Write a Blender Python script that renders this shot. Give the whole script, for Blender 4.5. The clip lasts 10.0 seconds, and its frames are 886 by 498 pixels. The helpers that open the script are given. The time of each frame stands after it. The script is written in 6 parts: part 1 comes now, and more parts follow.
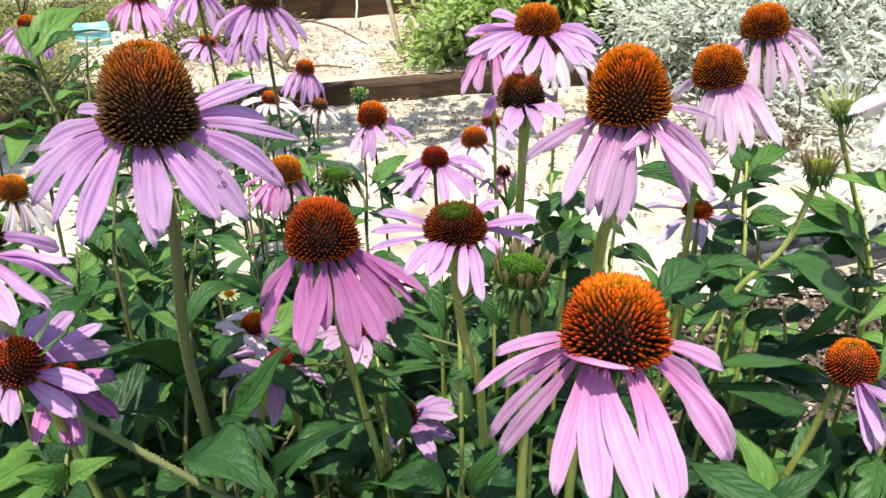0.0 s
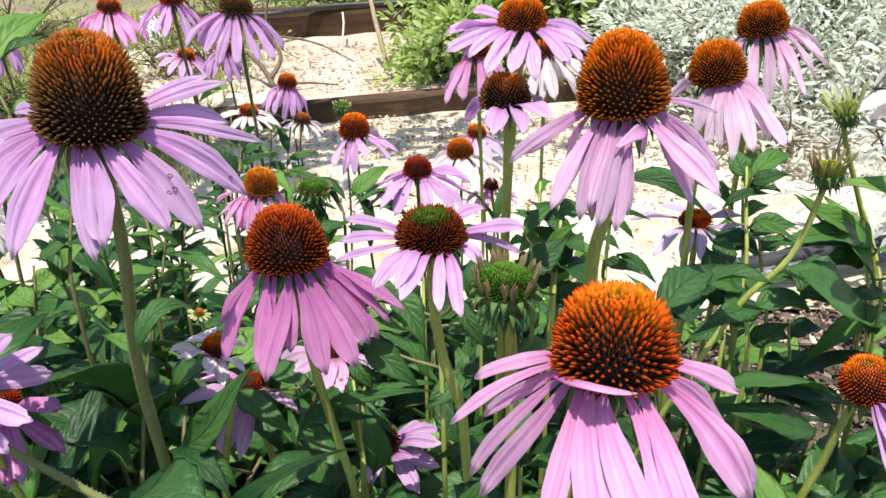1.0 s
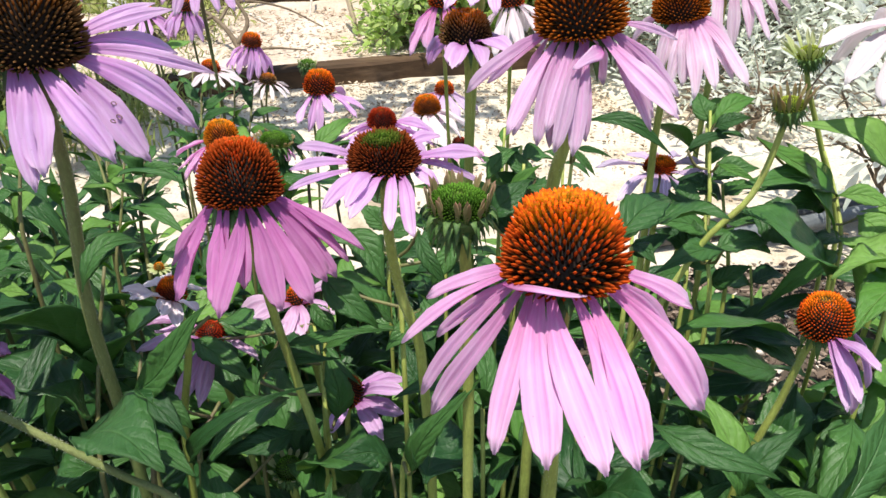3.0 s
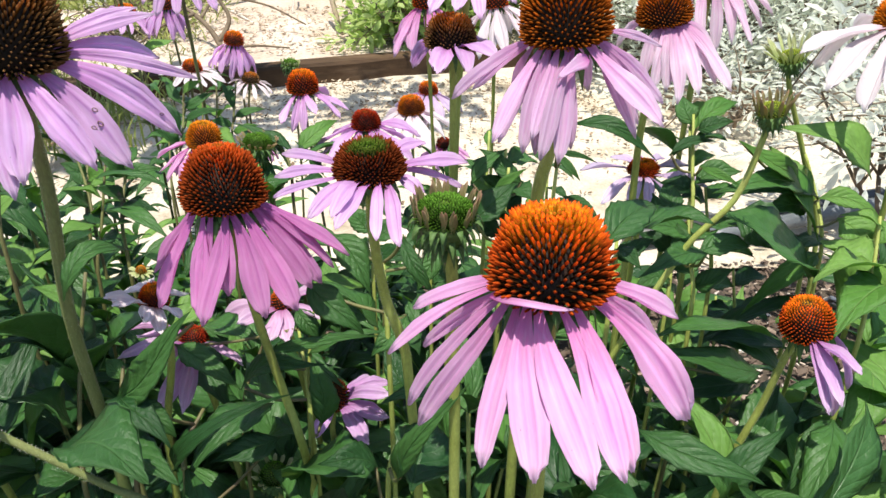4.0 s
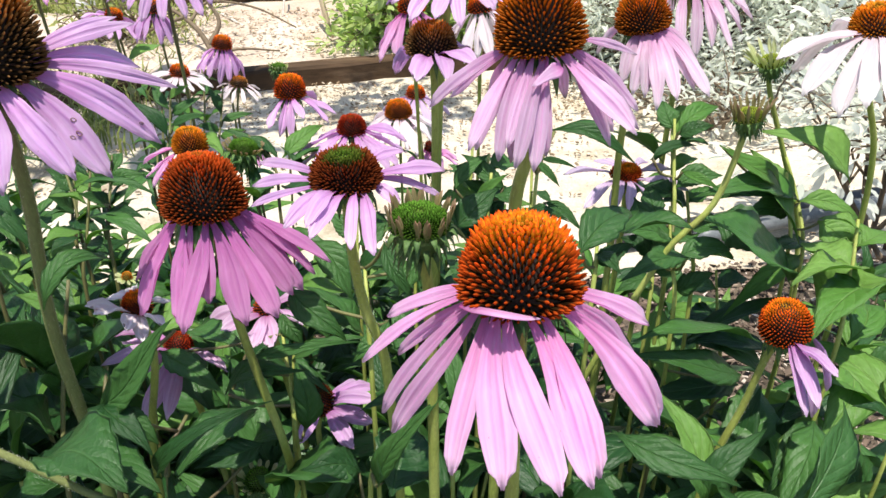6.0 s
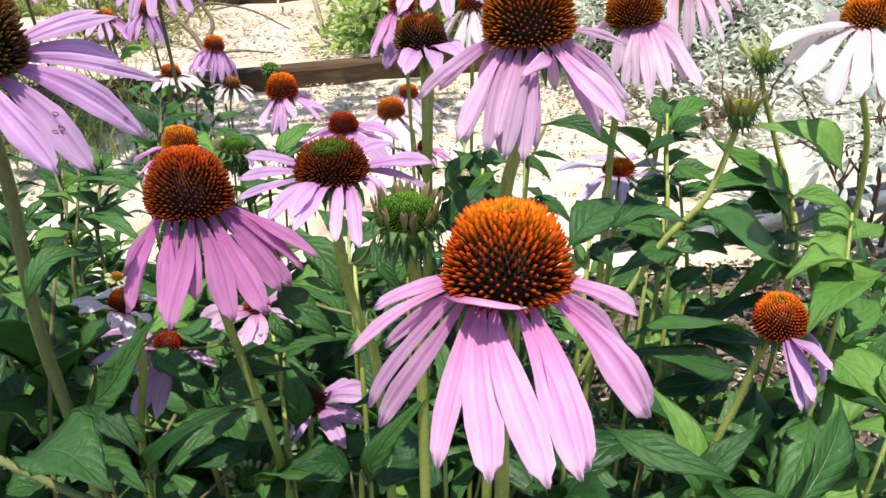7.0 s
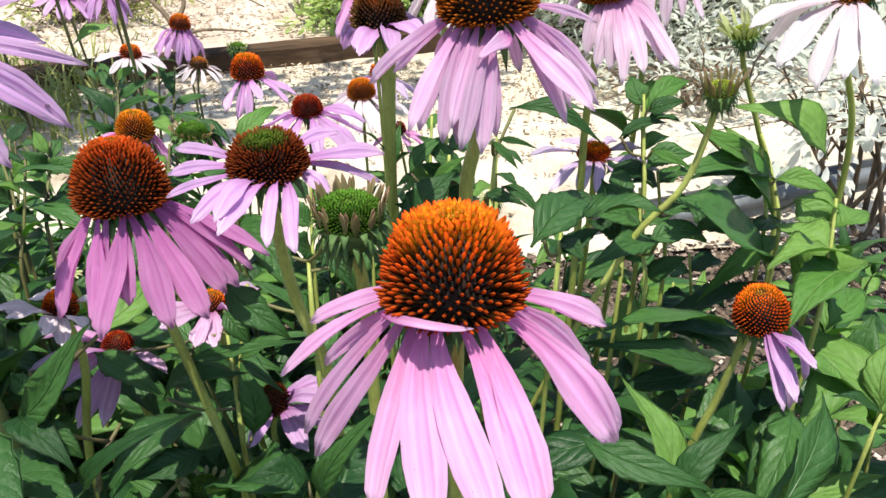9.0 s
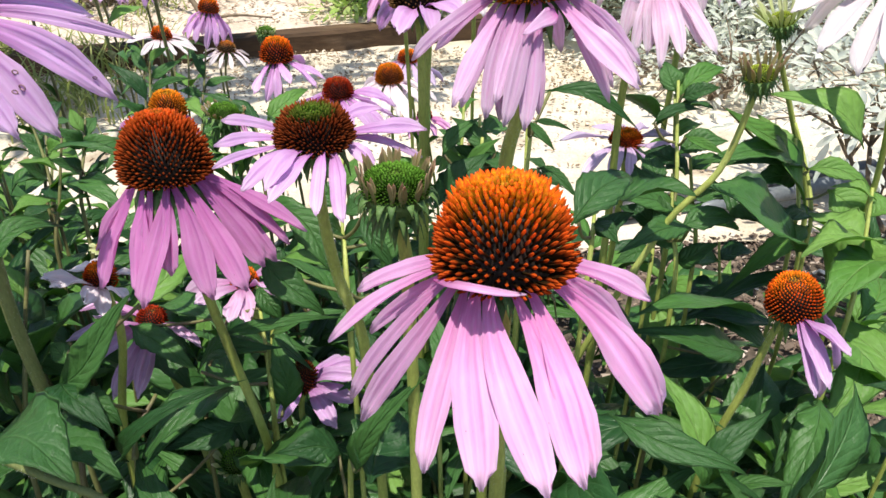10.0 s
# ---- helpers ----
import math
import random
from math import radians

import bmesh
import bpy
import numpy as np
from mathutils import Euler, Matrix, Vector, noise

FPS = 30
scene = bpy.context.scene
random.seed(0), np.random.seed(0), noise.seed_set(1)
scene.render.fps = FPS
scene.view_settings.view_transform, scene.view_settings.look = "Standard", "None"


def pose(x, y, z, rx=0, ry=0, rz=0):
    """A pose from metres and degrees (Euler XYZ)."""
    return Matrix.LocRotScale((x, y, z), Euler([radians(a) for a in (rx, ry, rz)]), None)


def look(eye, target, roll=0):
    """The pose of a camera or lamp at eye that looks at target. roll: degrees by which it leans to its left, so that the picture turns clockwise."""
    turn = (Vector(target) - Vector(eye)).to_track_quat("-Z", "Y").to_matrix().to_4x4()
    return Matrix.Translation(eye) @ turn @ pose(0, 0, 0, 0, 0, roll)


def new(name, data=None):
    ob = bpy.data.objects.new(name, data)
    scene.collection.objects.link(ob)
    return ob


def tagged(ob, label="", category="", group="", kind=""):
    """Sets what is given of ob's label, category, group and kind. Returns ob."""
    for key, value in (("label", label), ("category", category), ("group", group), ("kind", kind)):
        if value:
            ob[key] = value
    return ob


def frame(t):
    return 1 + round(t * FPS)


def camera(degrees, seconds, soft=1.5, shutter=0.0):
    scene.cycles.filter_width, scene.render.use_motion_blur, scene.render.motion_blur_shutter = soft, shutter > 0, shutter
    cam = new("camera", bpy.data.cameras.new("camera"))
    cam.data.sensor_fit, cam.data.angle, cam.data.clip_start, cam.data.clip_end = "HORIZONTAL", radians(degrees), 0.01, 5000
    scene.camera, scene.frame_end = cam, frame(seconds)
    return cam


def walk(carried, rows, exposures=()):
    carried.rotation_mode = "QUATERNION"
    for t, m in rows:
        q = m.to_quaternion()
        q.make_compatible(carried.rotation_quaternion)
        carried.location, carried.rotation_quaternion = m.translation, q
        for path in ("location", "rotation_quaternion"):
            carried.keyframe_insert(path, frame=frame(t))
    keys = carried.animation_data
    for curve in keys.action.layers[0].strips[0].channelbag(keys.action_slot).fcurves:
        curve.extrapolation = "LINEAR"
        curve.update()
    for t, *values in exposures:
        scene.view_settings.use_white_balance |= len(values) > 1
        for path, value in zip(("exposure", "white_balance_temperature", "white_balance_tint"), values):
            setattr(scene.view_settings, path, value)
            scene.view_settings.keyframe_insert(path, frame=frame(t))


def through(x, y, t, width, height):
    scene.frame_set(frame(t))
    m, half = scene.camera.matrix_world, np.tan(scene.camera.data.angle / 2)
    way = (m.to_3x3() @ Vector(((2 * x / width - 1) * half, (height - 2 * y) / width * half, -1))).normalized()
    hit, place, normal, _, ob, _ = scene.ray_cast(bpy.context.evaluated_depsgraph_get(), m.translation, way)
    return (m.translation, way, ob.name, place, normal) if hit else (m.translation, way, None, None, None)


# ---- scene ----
cam = camera(62.3, 10.0)
PATH = [
    (0.0, (0.0019, -0.0032, 0.7608), (-0.0074, 1.7205, -0.2536), -1.12),
    (0.5, (0.0044, 0.0204, 0.7483), (0.0113, 1.7565, -0.2446), -1.84),
    (1.0, (0.0083, 0.0265, 0.7386), (0.0247, 1.776, -0.2303), -1.23),
    (1.5, (0.0107, 0.0195, 0.7246), (0.0274, 1.7656, -0.2505), -0.79),
    (2.0, (0.0131, 0.0155, 0.7195), (0.0347, 1.7477, -0.2801), -1.04),
    (2.5, (0.0159, 0.0187, 0.7179), (0.0664, 1.7378, -0.303), -0.88),
    (4.0, (0.015, 0.0252, 0.7221), (0.1435, 1.7296, -0.3164), 0.17),
    (4.5, (0.015, 0.0227, 0.7233), (0.15, 1.725, -0.3179), 0.20),
    (5.0, (0.0201, 0.0244, 0.725), (0.1566, 1.7266, -0.3161), 0.02),
    (5.5, (0.0203, 0.0236, 0.726), (0.1624, 1.7265, -0.3132), 0.10),
    (7.0, (0.0251, 0.0251, 0.7203), (0.1806, 1.7322, -0.31), -0.09),
    (7.5, (0.0259, 0.0377, 0.715), (0.1924, 1.7385, -0.324), -0.29),
    (8.0, (0.0348, 0.0467, 0.7128), (0.219, 1.7378, -0.339), -0.37),
    (8.5, (0.0383, 0.0506, 0.7118), (0.2348, 1.7322, -0.3528), -0.33),
    (9.0, (0.0393, 0.0502, 0.7133), (0.2346, 1.7231, -0.3652), 0.04),
    (9.5, (0.0373, 0.0496, 0.7135), (0.2201, 1.7184, -0.3735), 0.24),
    (10.0, (0.03, 0.0459, 0.7096), (0.1782, 1.7104, -0.3893), 0.37),
]
walk(cam, [(t, look(eye, target, roll)) for t, eye, target, roll in PATH])

# ---- light ----
SUN_ELEV, SUN_AZ = radians(79), radians(-162)      # azimuth from +y towards +x
sun_dir = Vector((math.sin(SUN_AZ) * math.cos(SUN_ELEV), math.cos(SUN_AZ) * math.cos(SUN_ELEV), math.sin(SUN_ELEV)))
world = bpy.data.worlds.new("sky")
scene.world = world
world.use_nodes = True
wn = world.node_tree
sky = wn.nodes.new("ShaderNodeTexSky")
sky.sky_type, sky.sun_disc = "NISHITA", False
sky.sun_elevation, sky.sun_rotation = SUN_ELEV, SUN_AZ
wn.links.new(sky.outputs[0], wn.nodes["Background"].inputs[0])
wn.nodes["Background"].inputs[1].default_value = 0.15
sun = bpy.data.lights.new("sun", "SUN")
sun.energy, sun.angle, sun.color = 5.0, radians(0.5), (1.0, 0.955, 0.85)
sun_ob = new("sun", sun)
sun_ob.matrix_world = look(sun_dir * 20, (0, 0, 0))
scene.view_settings.exposure = 0.38


# ---- materials ----
def material(name, rough=0.6, spec=0.4):
    m = bpy.data.materials.new(name)
    m.use_nodes = True
    nt = m.node_tree
    b = nt.nodes["Principled BSDF"]
    b.inputs["Roughness"].default_value = rough
    b.inputs["Specular IOR Level"].default_value = spec
    return m, nt, b


def node(nt, kind, **values):
    n = nt.nodes.new(kind)
    for k, v in values.items():
        n.inputs[k].default_value = v
    return n


def ramp(nt, source, *stops):
    r = nt.nodes.new("ShaderNodeValToRGB")
    while len(r.color_ramp.elements) < len(stops):
        r.color_ramp.elements.new(0.5)
    for e, (p, c) in zip(r.color_ramp.elements, stops):
        e.position, e.color = p, (*c, 1)
    nt.links.new(source, r.inputs[0])
    return r.outputs[0]


def mix(nt, kind, fac, a, b):
    m = nt.nodes.new("ShaderNodeMix")
    m.data_type, m.blend_type = "RGBA", kind
    for sock, v in ((m.inputs[0], fac), (m.inputs[6], a), (m.inputs[7], b)):
        if isinstance(v, (int, float)):
            sock.default_value = v
        elif isinstance(v, tuple):
            sock.default_value = (*v, 1)
        else:
            nt.links.new(v, sock)
    return m.outputs[2]


def noise_of(nt, vec, scale, detail=3, rough=0.55):
    n = node(nt, "ShaderNodeTexNoise", Scale=scale, Detail=detail, Roughness=rough)
    if vec is not None:
        nt.links.new(vec, n.inputs["Vector"])
    return n.outputs[0]


def stretched(nt, source, sx, sy, sz=1.0):
    m = node(nt, "ShaderNodeMapping")
    m.inputs["Scale"].default_value = (sx, sy, sz)
    nt.links.new(source, m.inputs["Vector"])
    return m.outputs[0]


def bump(nt, b, height, strength, distance):
    n = node(nt, "ShaderNodeBump", Strength=strength, Distance=distance)
    nt.links.new(height, n.inputs["Height"])
    nt.links.new(n.outputs[0], b.inputs["Normal"])
    return n.outputs[0]


def translucent(nt, b, colour, amount, normal=None):
    """Mixes light that shines through thin tissue into the surface."""
    t = nt.nodes.new("ShaderNodeBsdfTranslucent")
    nt.links.new(colour, t.inputs[0])
    m = node(nt, "ShaderNodeMixShader", Fac=amount)
    nt.links.new(b.outputs[0], m.inputs[1])
    nt.links.new(t.outputs[0], m.inputs[2])
    nt.links.new(m.outputs[0], nt.nodes["Material Output"].inputs[0])


def petal_material(name, base, tip, vein):
    m, nt, b = material(name, 0.42, 0.45)
    uv = nt.nodes.new("ShaderNodeTexCoord").outputs["UV"]
    split = nt.nodes.new("ShaderNodeSeparateXYZ")
    nt.links.new(uv, split.inputs[0])
    info = nt.nodes.new("ShaderNodeObjectInfo")
    along = ramp(nt, split.outputs[1], (0.0, vein), (0.16, tuple(0.6 * a + 0.4 * b for a, b in zip(vein, base))), (0.5, base), (0.72, base), (1.0, tip))
    streak = noise_of(nt, stretched(nt, uv, 8, 0.9), 1.0, 3)
    col = mix(nt, "MIX", ramp(nt, streak, (0.45, (0, 0, 0)), (0.75, (0.4, 0.4, 0.4))), along, vein)
    blot = noise_of(nt, stretched(nt, uv, 2.5, 4), 1.6, 3)
    col = mix(nt, "MIX", ramp(nt, blot, (0.5, (0, 0, 0)), (0.8, (0.4, 0.4, 0.4))), col, tip)
    hue = node(nt, "ShaderNodeHueSaturation")
    spread = node(nt, "ShaderNodeMapRange")
    nt.links.new(info.outputs["Random"], spread.inputs[0])
    spread.inputs[3].default_value, spread.inputs[4].default_value = 0.9, 1.12
    nt.links.new(spread.outputs[0], hue.inputs["Value"])
    shift = nt.nodes.new("ShaderNodeVectorMath")
    nt.links.new(uv, shift.inputs[0])
    nt.links.new(info.outputs["Random"], shift.inputs[1])
    speck = noise_of(nt, stretched(nt, shift.outputs[0], 9, 24), 1.0, 2)
    col = mix(nt, "MIX", ramp(nt, speck, (0.73, (0, 0, 0)), (0.77, (0.5, 0.5, 0.5))), col, (0.22, 0.10, 0.12))
    nt.links.new(col, hue.inputs["Color"])
    col = hue.outputs[0]
    nt.links.new(col, b.inputs["Base Color"])
    fine = noise_of(nt, stretched(nt, uv, 18, 1.2), 1.0, 3)
    bump(nt, b, mix(nt, "MIX", 0.4, streak, fine), 0.6, 0.0006)
    translucent(nt, b, col, 0.54)
    return m


def leaf_material(name, dark, light, vein, through=0.35, rough=0.42, glow=0.45):
    m, nt, b = material(name, rough, 0.42)
    tc = nt.nodes.new("ShaderNodeTexCoord")
    uv = tc.outputs["UV"]
    split = nt.nodes.new("ShaderNodeSeparateXYZ")
    nt.links.new(uv, split.inputs[0])
    info = nt.nodes.new("ShaderNodeObjectInfo")
    geo = nt.nodes.new("ShaderNodeNewGeometry")
    rnd = nt.nodes.new("ShaderNodeMath")
    rnd.operation = "ADD"
    nt.links.new(info.outputs["Random"], rnd.inputs[0])
    nt.links.new(geo.outputs["Random Per Island"], rnd.inputs[1])
    half = node(nt, "ShaderNodeMath")
    half.operation = "FRACT"
    nt.links.new(rnd.outputs[0], half.inputs[0])
    col = ramp(nt, half.outputs[0], (0.0, dark), (1.0, light))
    patch = noise_of(nt, stretched(nt, uv, 7, 18), 1.0, 5, 0.65)
    col = mix(nt, "OVERLAY", 0.35, col, patch)
    gloss = node(nt, "ShaderNodeMapRange")
    nt.links.new(patch, gloss.inputs[0])
    gloss.inputs[1].default_value, gloss.inputs[2].default_value = 0.3, 0.7
    gloss.inputs[3].default_value, gloss.inputs[4].default_value = rough - 0.05, rough + 0.12
    nt.links.new(gloss.outputs[0], b.inputs["Roughness"])
    # midrib and side veins from the leaf's own coordinates
    off = nt.nodes.new("ShaderNodeMath")
    off.operation = "SUBTRACT"
    nt.links.new(split.outputs[0], off.inputs[0])
    off.inputs[1].default_value = 0.5
    ab = nt.nodes.new("ShaderNodeMath")
    ab.operation = "ABSOLUTE"
    nt.links.new(off.outputs[0], ab.inputs[0])
    rib = ramp(nt, ab.outputs[0], (0.0, (1, 1, 1)), (0.035, (0, 0, 0)), (0.465, (0, 0, 0)), (0.49, (0.7, 0.7, 0.7)))
    side = nt.nodes.new("ShaderNodeMath")
    side.operation = "MULTIPLY_ADD"
    nt.links.new(ab.outputs[0], side.inputs[0])
    side.inputs[1].default_value = -0.62
    nt.links.new(split.outputs[1], side.inputs[2])
    wave = nt.nodes.new("ShaderNodeMath")
    wave.operation = "PINGPONG"
    wave.inputs[1].default_value = 0.07
    nt.links.new(side.outputs[0], wave.inputs[0])
    veins = ramp(nt, wave.outputs[0], (0.0, (0.45, 0.45, 0.45)), (0.012, (0, 0, 0)))
    both = mix(nt, "LIGHTEN", 1.0, rib, veins)
    scaled = mix(nt, "MULTIPLY", 1.0, both, (0.45, 0.45, 0.45))
    col = mix(nt, "MIX", scaled, col, vein)
    nt.links.new(col, b.inputs["Base Color"])
    pillow = ramp(nt, wave.outputs[0], (0.0, (0, 0, 0)), (0.025, (0.6, 0.6, 0.6)), (0.07, (1, 1, 1)))
    relief = mix(nt, "MULTIPLY", 1.0, mix(nt, "MIX", 0.3, patch, pillow), mix(nt, "SUBTRACT", 1.0, (1.0, 1.0, 1.0), rib))
    bump(nt, b, relief, 0.9, 0.0014)
    lit = mix(nt, "MIX", glow, col, (0.32, 0.5, 0.06))
    translucent(nt, b, lit, through)
    return m


def spine_material(name, low, mid, tip, crown=None, high=0.42):
    """Bristles of a flower head: dark at the foot, bright at the point. The map's v runs along a bristle."""
    m, nt, b = material(name, 0.6, 0.1)
    uv = nt.nodes.new("ShaderNodeTexCoord").outputs["UV"]
    split = nt.nodes.new("ShaderNodeSeparateXYZ")
    nt.links.new(uv, split.inputs[0])
    geo = nt.nodes.new("ShaderNodeNewGeometry")
    shaded_tip, crown = tuple(0.5 * c for c in tip), crown or tip
    # rows near the rim have dimmed tips: shade below the dome, put into colour
    foot = ramp(nt, split.outputs[1], (0.0, low), (0.60, mid), (0.78, shaded_tip), (1.0, tuple(0.6 * c for c in tip)))
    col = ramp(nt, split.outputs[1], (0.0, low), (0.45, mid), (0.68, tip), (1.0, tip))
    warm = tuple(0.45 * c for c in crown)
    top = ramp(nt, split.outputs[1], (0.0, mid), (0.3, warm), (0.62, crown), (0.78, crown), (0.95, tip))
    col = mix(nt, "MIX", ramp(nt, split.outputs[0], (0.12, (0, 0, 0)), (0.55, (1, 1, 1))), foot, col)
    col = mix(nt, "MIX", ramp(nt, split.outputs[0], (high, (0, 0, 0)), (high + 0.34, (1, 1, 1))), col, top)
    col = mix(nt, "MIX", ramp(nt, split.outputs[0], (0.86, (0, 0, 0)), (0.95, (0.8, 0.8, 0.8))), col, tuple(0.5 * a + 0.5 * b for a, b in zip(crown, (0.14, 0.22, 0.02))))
    hue = node(nt, "ShaderNodeHueSaturation")
    r = node(nt, "ShaderNodeMapRange")
    r.inputs[3].default_value, r.inputs[4].default_value = 0.6, 1.35
    nt.links.new(geo.outputs["Random Per Island"], r.inputs[0])
    nt.links.new(r.outputs[0], hue.inputs["Value"])
    nt.links.new(col, hue.inputs["Color"])
    nt.links.new(hue.outputs[0], b.inputs["Base Color"])
    translucent(nt, b, hue.outputs[0], 0.4)
    return m


def mottled(name, stops, scale, fine, rough=0.8, spec=0.3, relief=0.4, depth=0.001, stretch=None):
    """A matt surface of several tones at two scales."""
    m, nt, b = material(name, rough, spec)
    tc = nt.nodes.new("ShaderNodeTexCoord").outputs["Object"]
    vec = stretched(nt, tc, *stretch) if stretch else tc
    big, small = noise_of(nt, vec, scale, 5), noise_of(nt, vec, fine, 6, 0.65)
    col = ramp(nt, big, *stops)
    col = mix(nt, "OVERLAY", 0.55, col, small)
    nt.links.new(col, b.inputs["Base Color"])
    bump(nt, b, small, relief, depth)
    return m


def islands(name, *stops, rough=0.75, spec=0.3, fine=80):
    """Loose pieces of many tones, one to each piece."""
    m, nt, b = material(name, rough, spec)
    geo = nt.nodes.new("ShaderNodeNewGeometry")
    col = ramp(nt, geo.outputs["Random Per Island"], *stops)
    n = noise_of(nt, nt.nodes.new("ShaderNodeTexCoord").outputs["Object"], fine, 4)
    nt.links.new(mix(nt, "OVERLAY", 0.5, col, n), b.inputs["Base Color"])
    bump(nt, b, n, 0.3, 0.0008)
    return m


PETAL = {
    "pink": petal_material("petal_pink", (0.92, 0.58, 0.85), (0.95, 0.74, 0.91), (0.68, 0.12, 0.45)),
    "deep": petal_material("petal_deep", (0.77, 0.34, 0.66), (0.84, 0.48, 0.74), (0.55, 0.10, 0.44)),
    "lilac": petal_material("petal_lilac", (0.80, 0.55, 0.83), (0.88, 0.70, 0.88), (0.56, 0.16, 0.52)),
    "rose": petal_material("petal_rose", (0.87, 0.63, 0.83), (0.92, 0.77, 0.89), (0.62, 0.16, 0.48)),
    "blush": petal_material("petal_blush", (0.92, 0.76, 0.87), (0.95, 0.88, 0.92), (0.62, 0.18, 0.48)),
    "pale": petal_material("petal_pale", (0.78, 0.66, 0.84), (0.84, 0.76, 0.88), (0.6, 0.36, 0.6)),
    "white": petal_material("petal_bleached", (0.91, 0.84, 0.87), (0.94, 0.90, 0.91), (0.82, 0.64, 0.70)),
    "young": petal_material("petal_young", (0.66, 0.70, 0.36), (0.86, 0.82, 0.62), (0.40, 0.52, 0.16)),
    "rosy": petal_material("petal_rosy_green", (0.44, 0.38, 0.18), (0.70, 0.42, 0.30), (0.24, 0.30, 0.08)),
}
SPINE = {
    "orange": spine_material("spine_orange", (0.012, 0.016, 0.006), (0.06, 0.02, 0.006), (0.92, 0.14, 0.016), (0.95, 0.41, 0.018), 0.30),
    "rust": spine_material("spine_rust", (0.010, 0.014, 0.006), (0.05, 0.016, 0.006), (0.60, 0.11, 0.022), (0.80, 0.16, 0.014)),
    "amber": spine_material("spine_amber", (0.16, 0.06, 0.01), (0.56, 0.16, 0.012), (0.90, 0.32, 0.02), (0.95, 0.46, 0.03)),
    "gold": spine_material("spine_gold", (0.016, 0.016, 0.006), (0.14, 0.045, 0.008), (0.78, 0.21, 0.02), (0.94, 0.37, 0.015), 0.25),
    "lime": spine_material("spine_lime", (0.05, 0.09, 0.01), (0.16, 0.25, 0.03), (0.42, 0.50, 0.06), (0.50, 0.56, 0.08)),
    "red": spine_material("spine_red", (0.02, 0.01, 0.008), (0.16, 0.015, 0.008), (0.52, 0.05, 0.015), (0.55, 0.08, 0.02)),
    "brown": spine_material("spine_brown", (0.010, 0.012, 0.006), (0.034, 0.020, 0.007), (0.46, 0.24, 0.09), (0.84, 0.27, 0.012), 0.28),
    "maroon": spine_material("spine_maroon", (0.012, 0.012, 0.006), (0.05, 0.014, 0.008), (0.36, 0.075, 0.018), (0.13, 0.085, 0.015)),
    "crown": spine_material("spine_crown", (0.010, 0.024, 0.004), (0.03, 0.06, 0.008), (0.11, 0.11, 0.015), (0.16, 0.29, 0.03), 0.55),
    "green": spine_material("spine_green", (0.012, 0.030, 0.006), (0.04, 0.10, 0.010), (0.13, 0.29, 0.03), (0.18, 0.36, 0.045)),
}
CONE = mottled("cone_flesh", ((0.3, (0.010, 0.008, 0.005)), (0.7, (0.030, 0.014, 0.008))), 200, 700, 0.7)
CONE_GREEN = mottled("cone_flesh_green", ((0.3, (0.03, 0.05, 0.01)), (0.7, (0.08, 0.13, 0.02))), 200, 700, 0.7)
STEM = mottled("stem_green", ((0.3, (0.22, 0.23, 0.055)), (0.5, (0.31, 0.36, 0.075)), (0.75, (0.45, 0.49, 0.15))), 60, 900, 0.55, 0.4, 0.5, 0.0006, (1, 1, 0.3))
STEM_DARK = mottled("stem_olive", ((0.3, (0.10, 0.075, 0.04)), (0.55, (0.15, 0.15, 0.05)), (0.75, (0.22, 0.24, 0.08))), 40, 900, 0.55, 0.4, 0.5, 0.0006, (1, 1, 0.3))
STEM_BROWN = mottled("stem_brown_green", ((0.3, (0.12, 0.16, 0.045)), (0.7, (0.22, 0.24, 0.085))), 60, 900, 0.6, 0.35, 0.5, 0.0006, (1, 1, 0.3))
SEPAL = mottled("sepal_green", ((0.3, (0.045, 0.10, 0.024)), (0.7, (0.12, 0.20, 0.055))), 90, 600, 0.55)
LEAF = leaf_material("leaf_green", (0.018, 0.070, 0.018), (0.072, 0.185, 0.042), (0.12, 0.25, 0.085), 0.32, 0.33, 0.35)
# lit copy of the green leaf: sunshine on it is put into the colour
LEAF_SUNLIT = leaf_material("leaf_sunny", (0.10, 0.26, 0.045), (0.22, 0.40, 0.085), (0.30, 0.46, 0.14), 0.44)
LEAF_SILVER = leaf_material("leaf_silver", (0.70, 0.76, 0.65), (0.93, 0.94, 0.87), (0.88, 0.90, 0.82), 0.56, 0.55, 0.0)
LEAF_SHRUB = leaf_material("leaf_shrub", (0.34, 0.50, 0.11), (0.64, 0.73, 0.33), (0.56, 0.66, 0.30), 0.5)
GRASS = leaf_material("grass_blade", (0.20, 0.24, 0.06), (0.42, 0.42, 0.14), (0.4, 0.42, 0.18), 0.3, 0.6)
TWIG = mottled("twig_bark", ((0.3, (0.10, 0.07, 0.045)), (0.7, (0.24, 0.18, 0.12))), 40, 300, 0.8, stretch=(1, 1, 0.2))
SAND = mottled("sandy_path", ((0.32, (0.36, 0.29, 0.205)), (0.45, (0.55, 0.475, 0.365)), (0.75, (0.70, 0.635, 0.53))), 6, 160, 0.9, 0.2, 0.6, 0.004)
MULCH = mottled("bed_soil", ((0.3, (0.05, 0.04, 0.03)), (0.6, (0.13, 0.10, 0.075)), (0.8, (0.28, 0.225, 0.175))), 18, 120, 0.9, 0.2, 0.8, 0.006)
BARE = mottled("bare_bed", ((0.3, (0.44, 0.34, 0.26)), (0.55, (0.60, 0.49, 0.40)), (0.8, (0.70, 0.61, 0.52))), 5, 90, 0.9, 0.2, 0.7, 0.006)
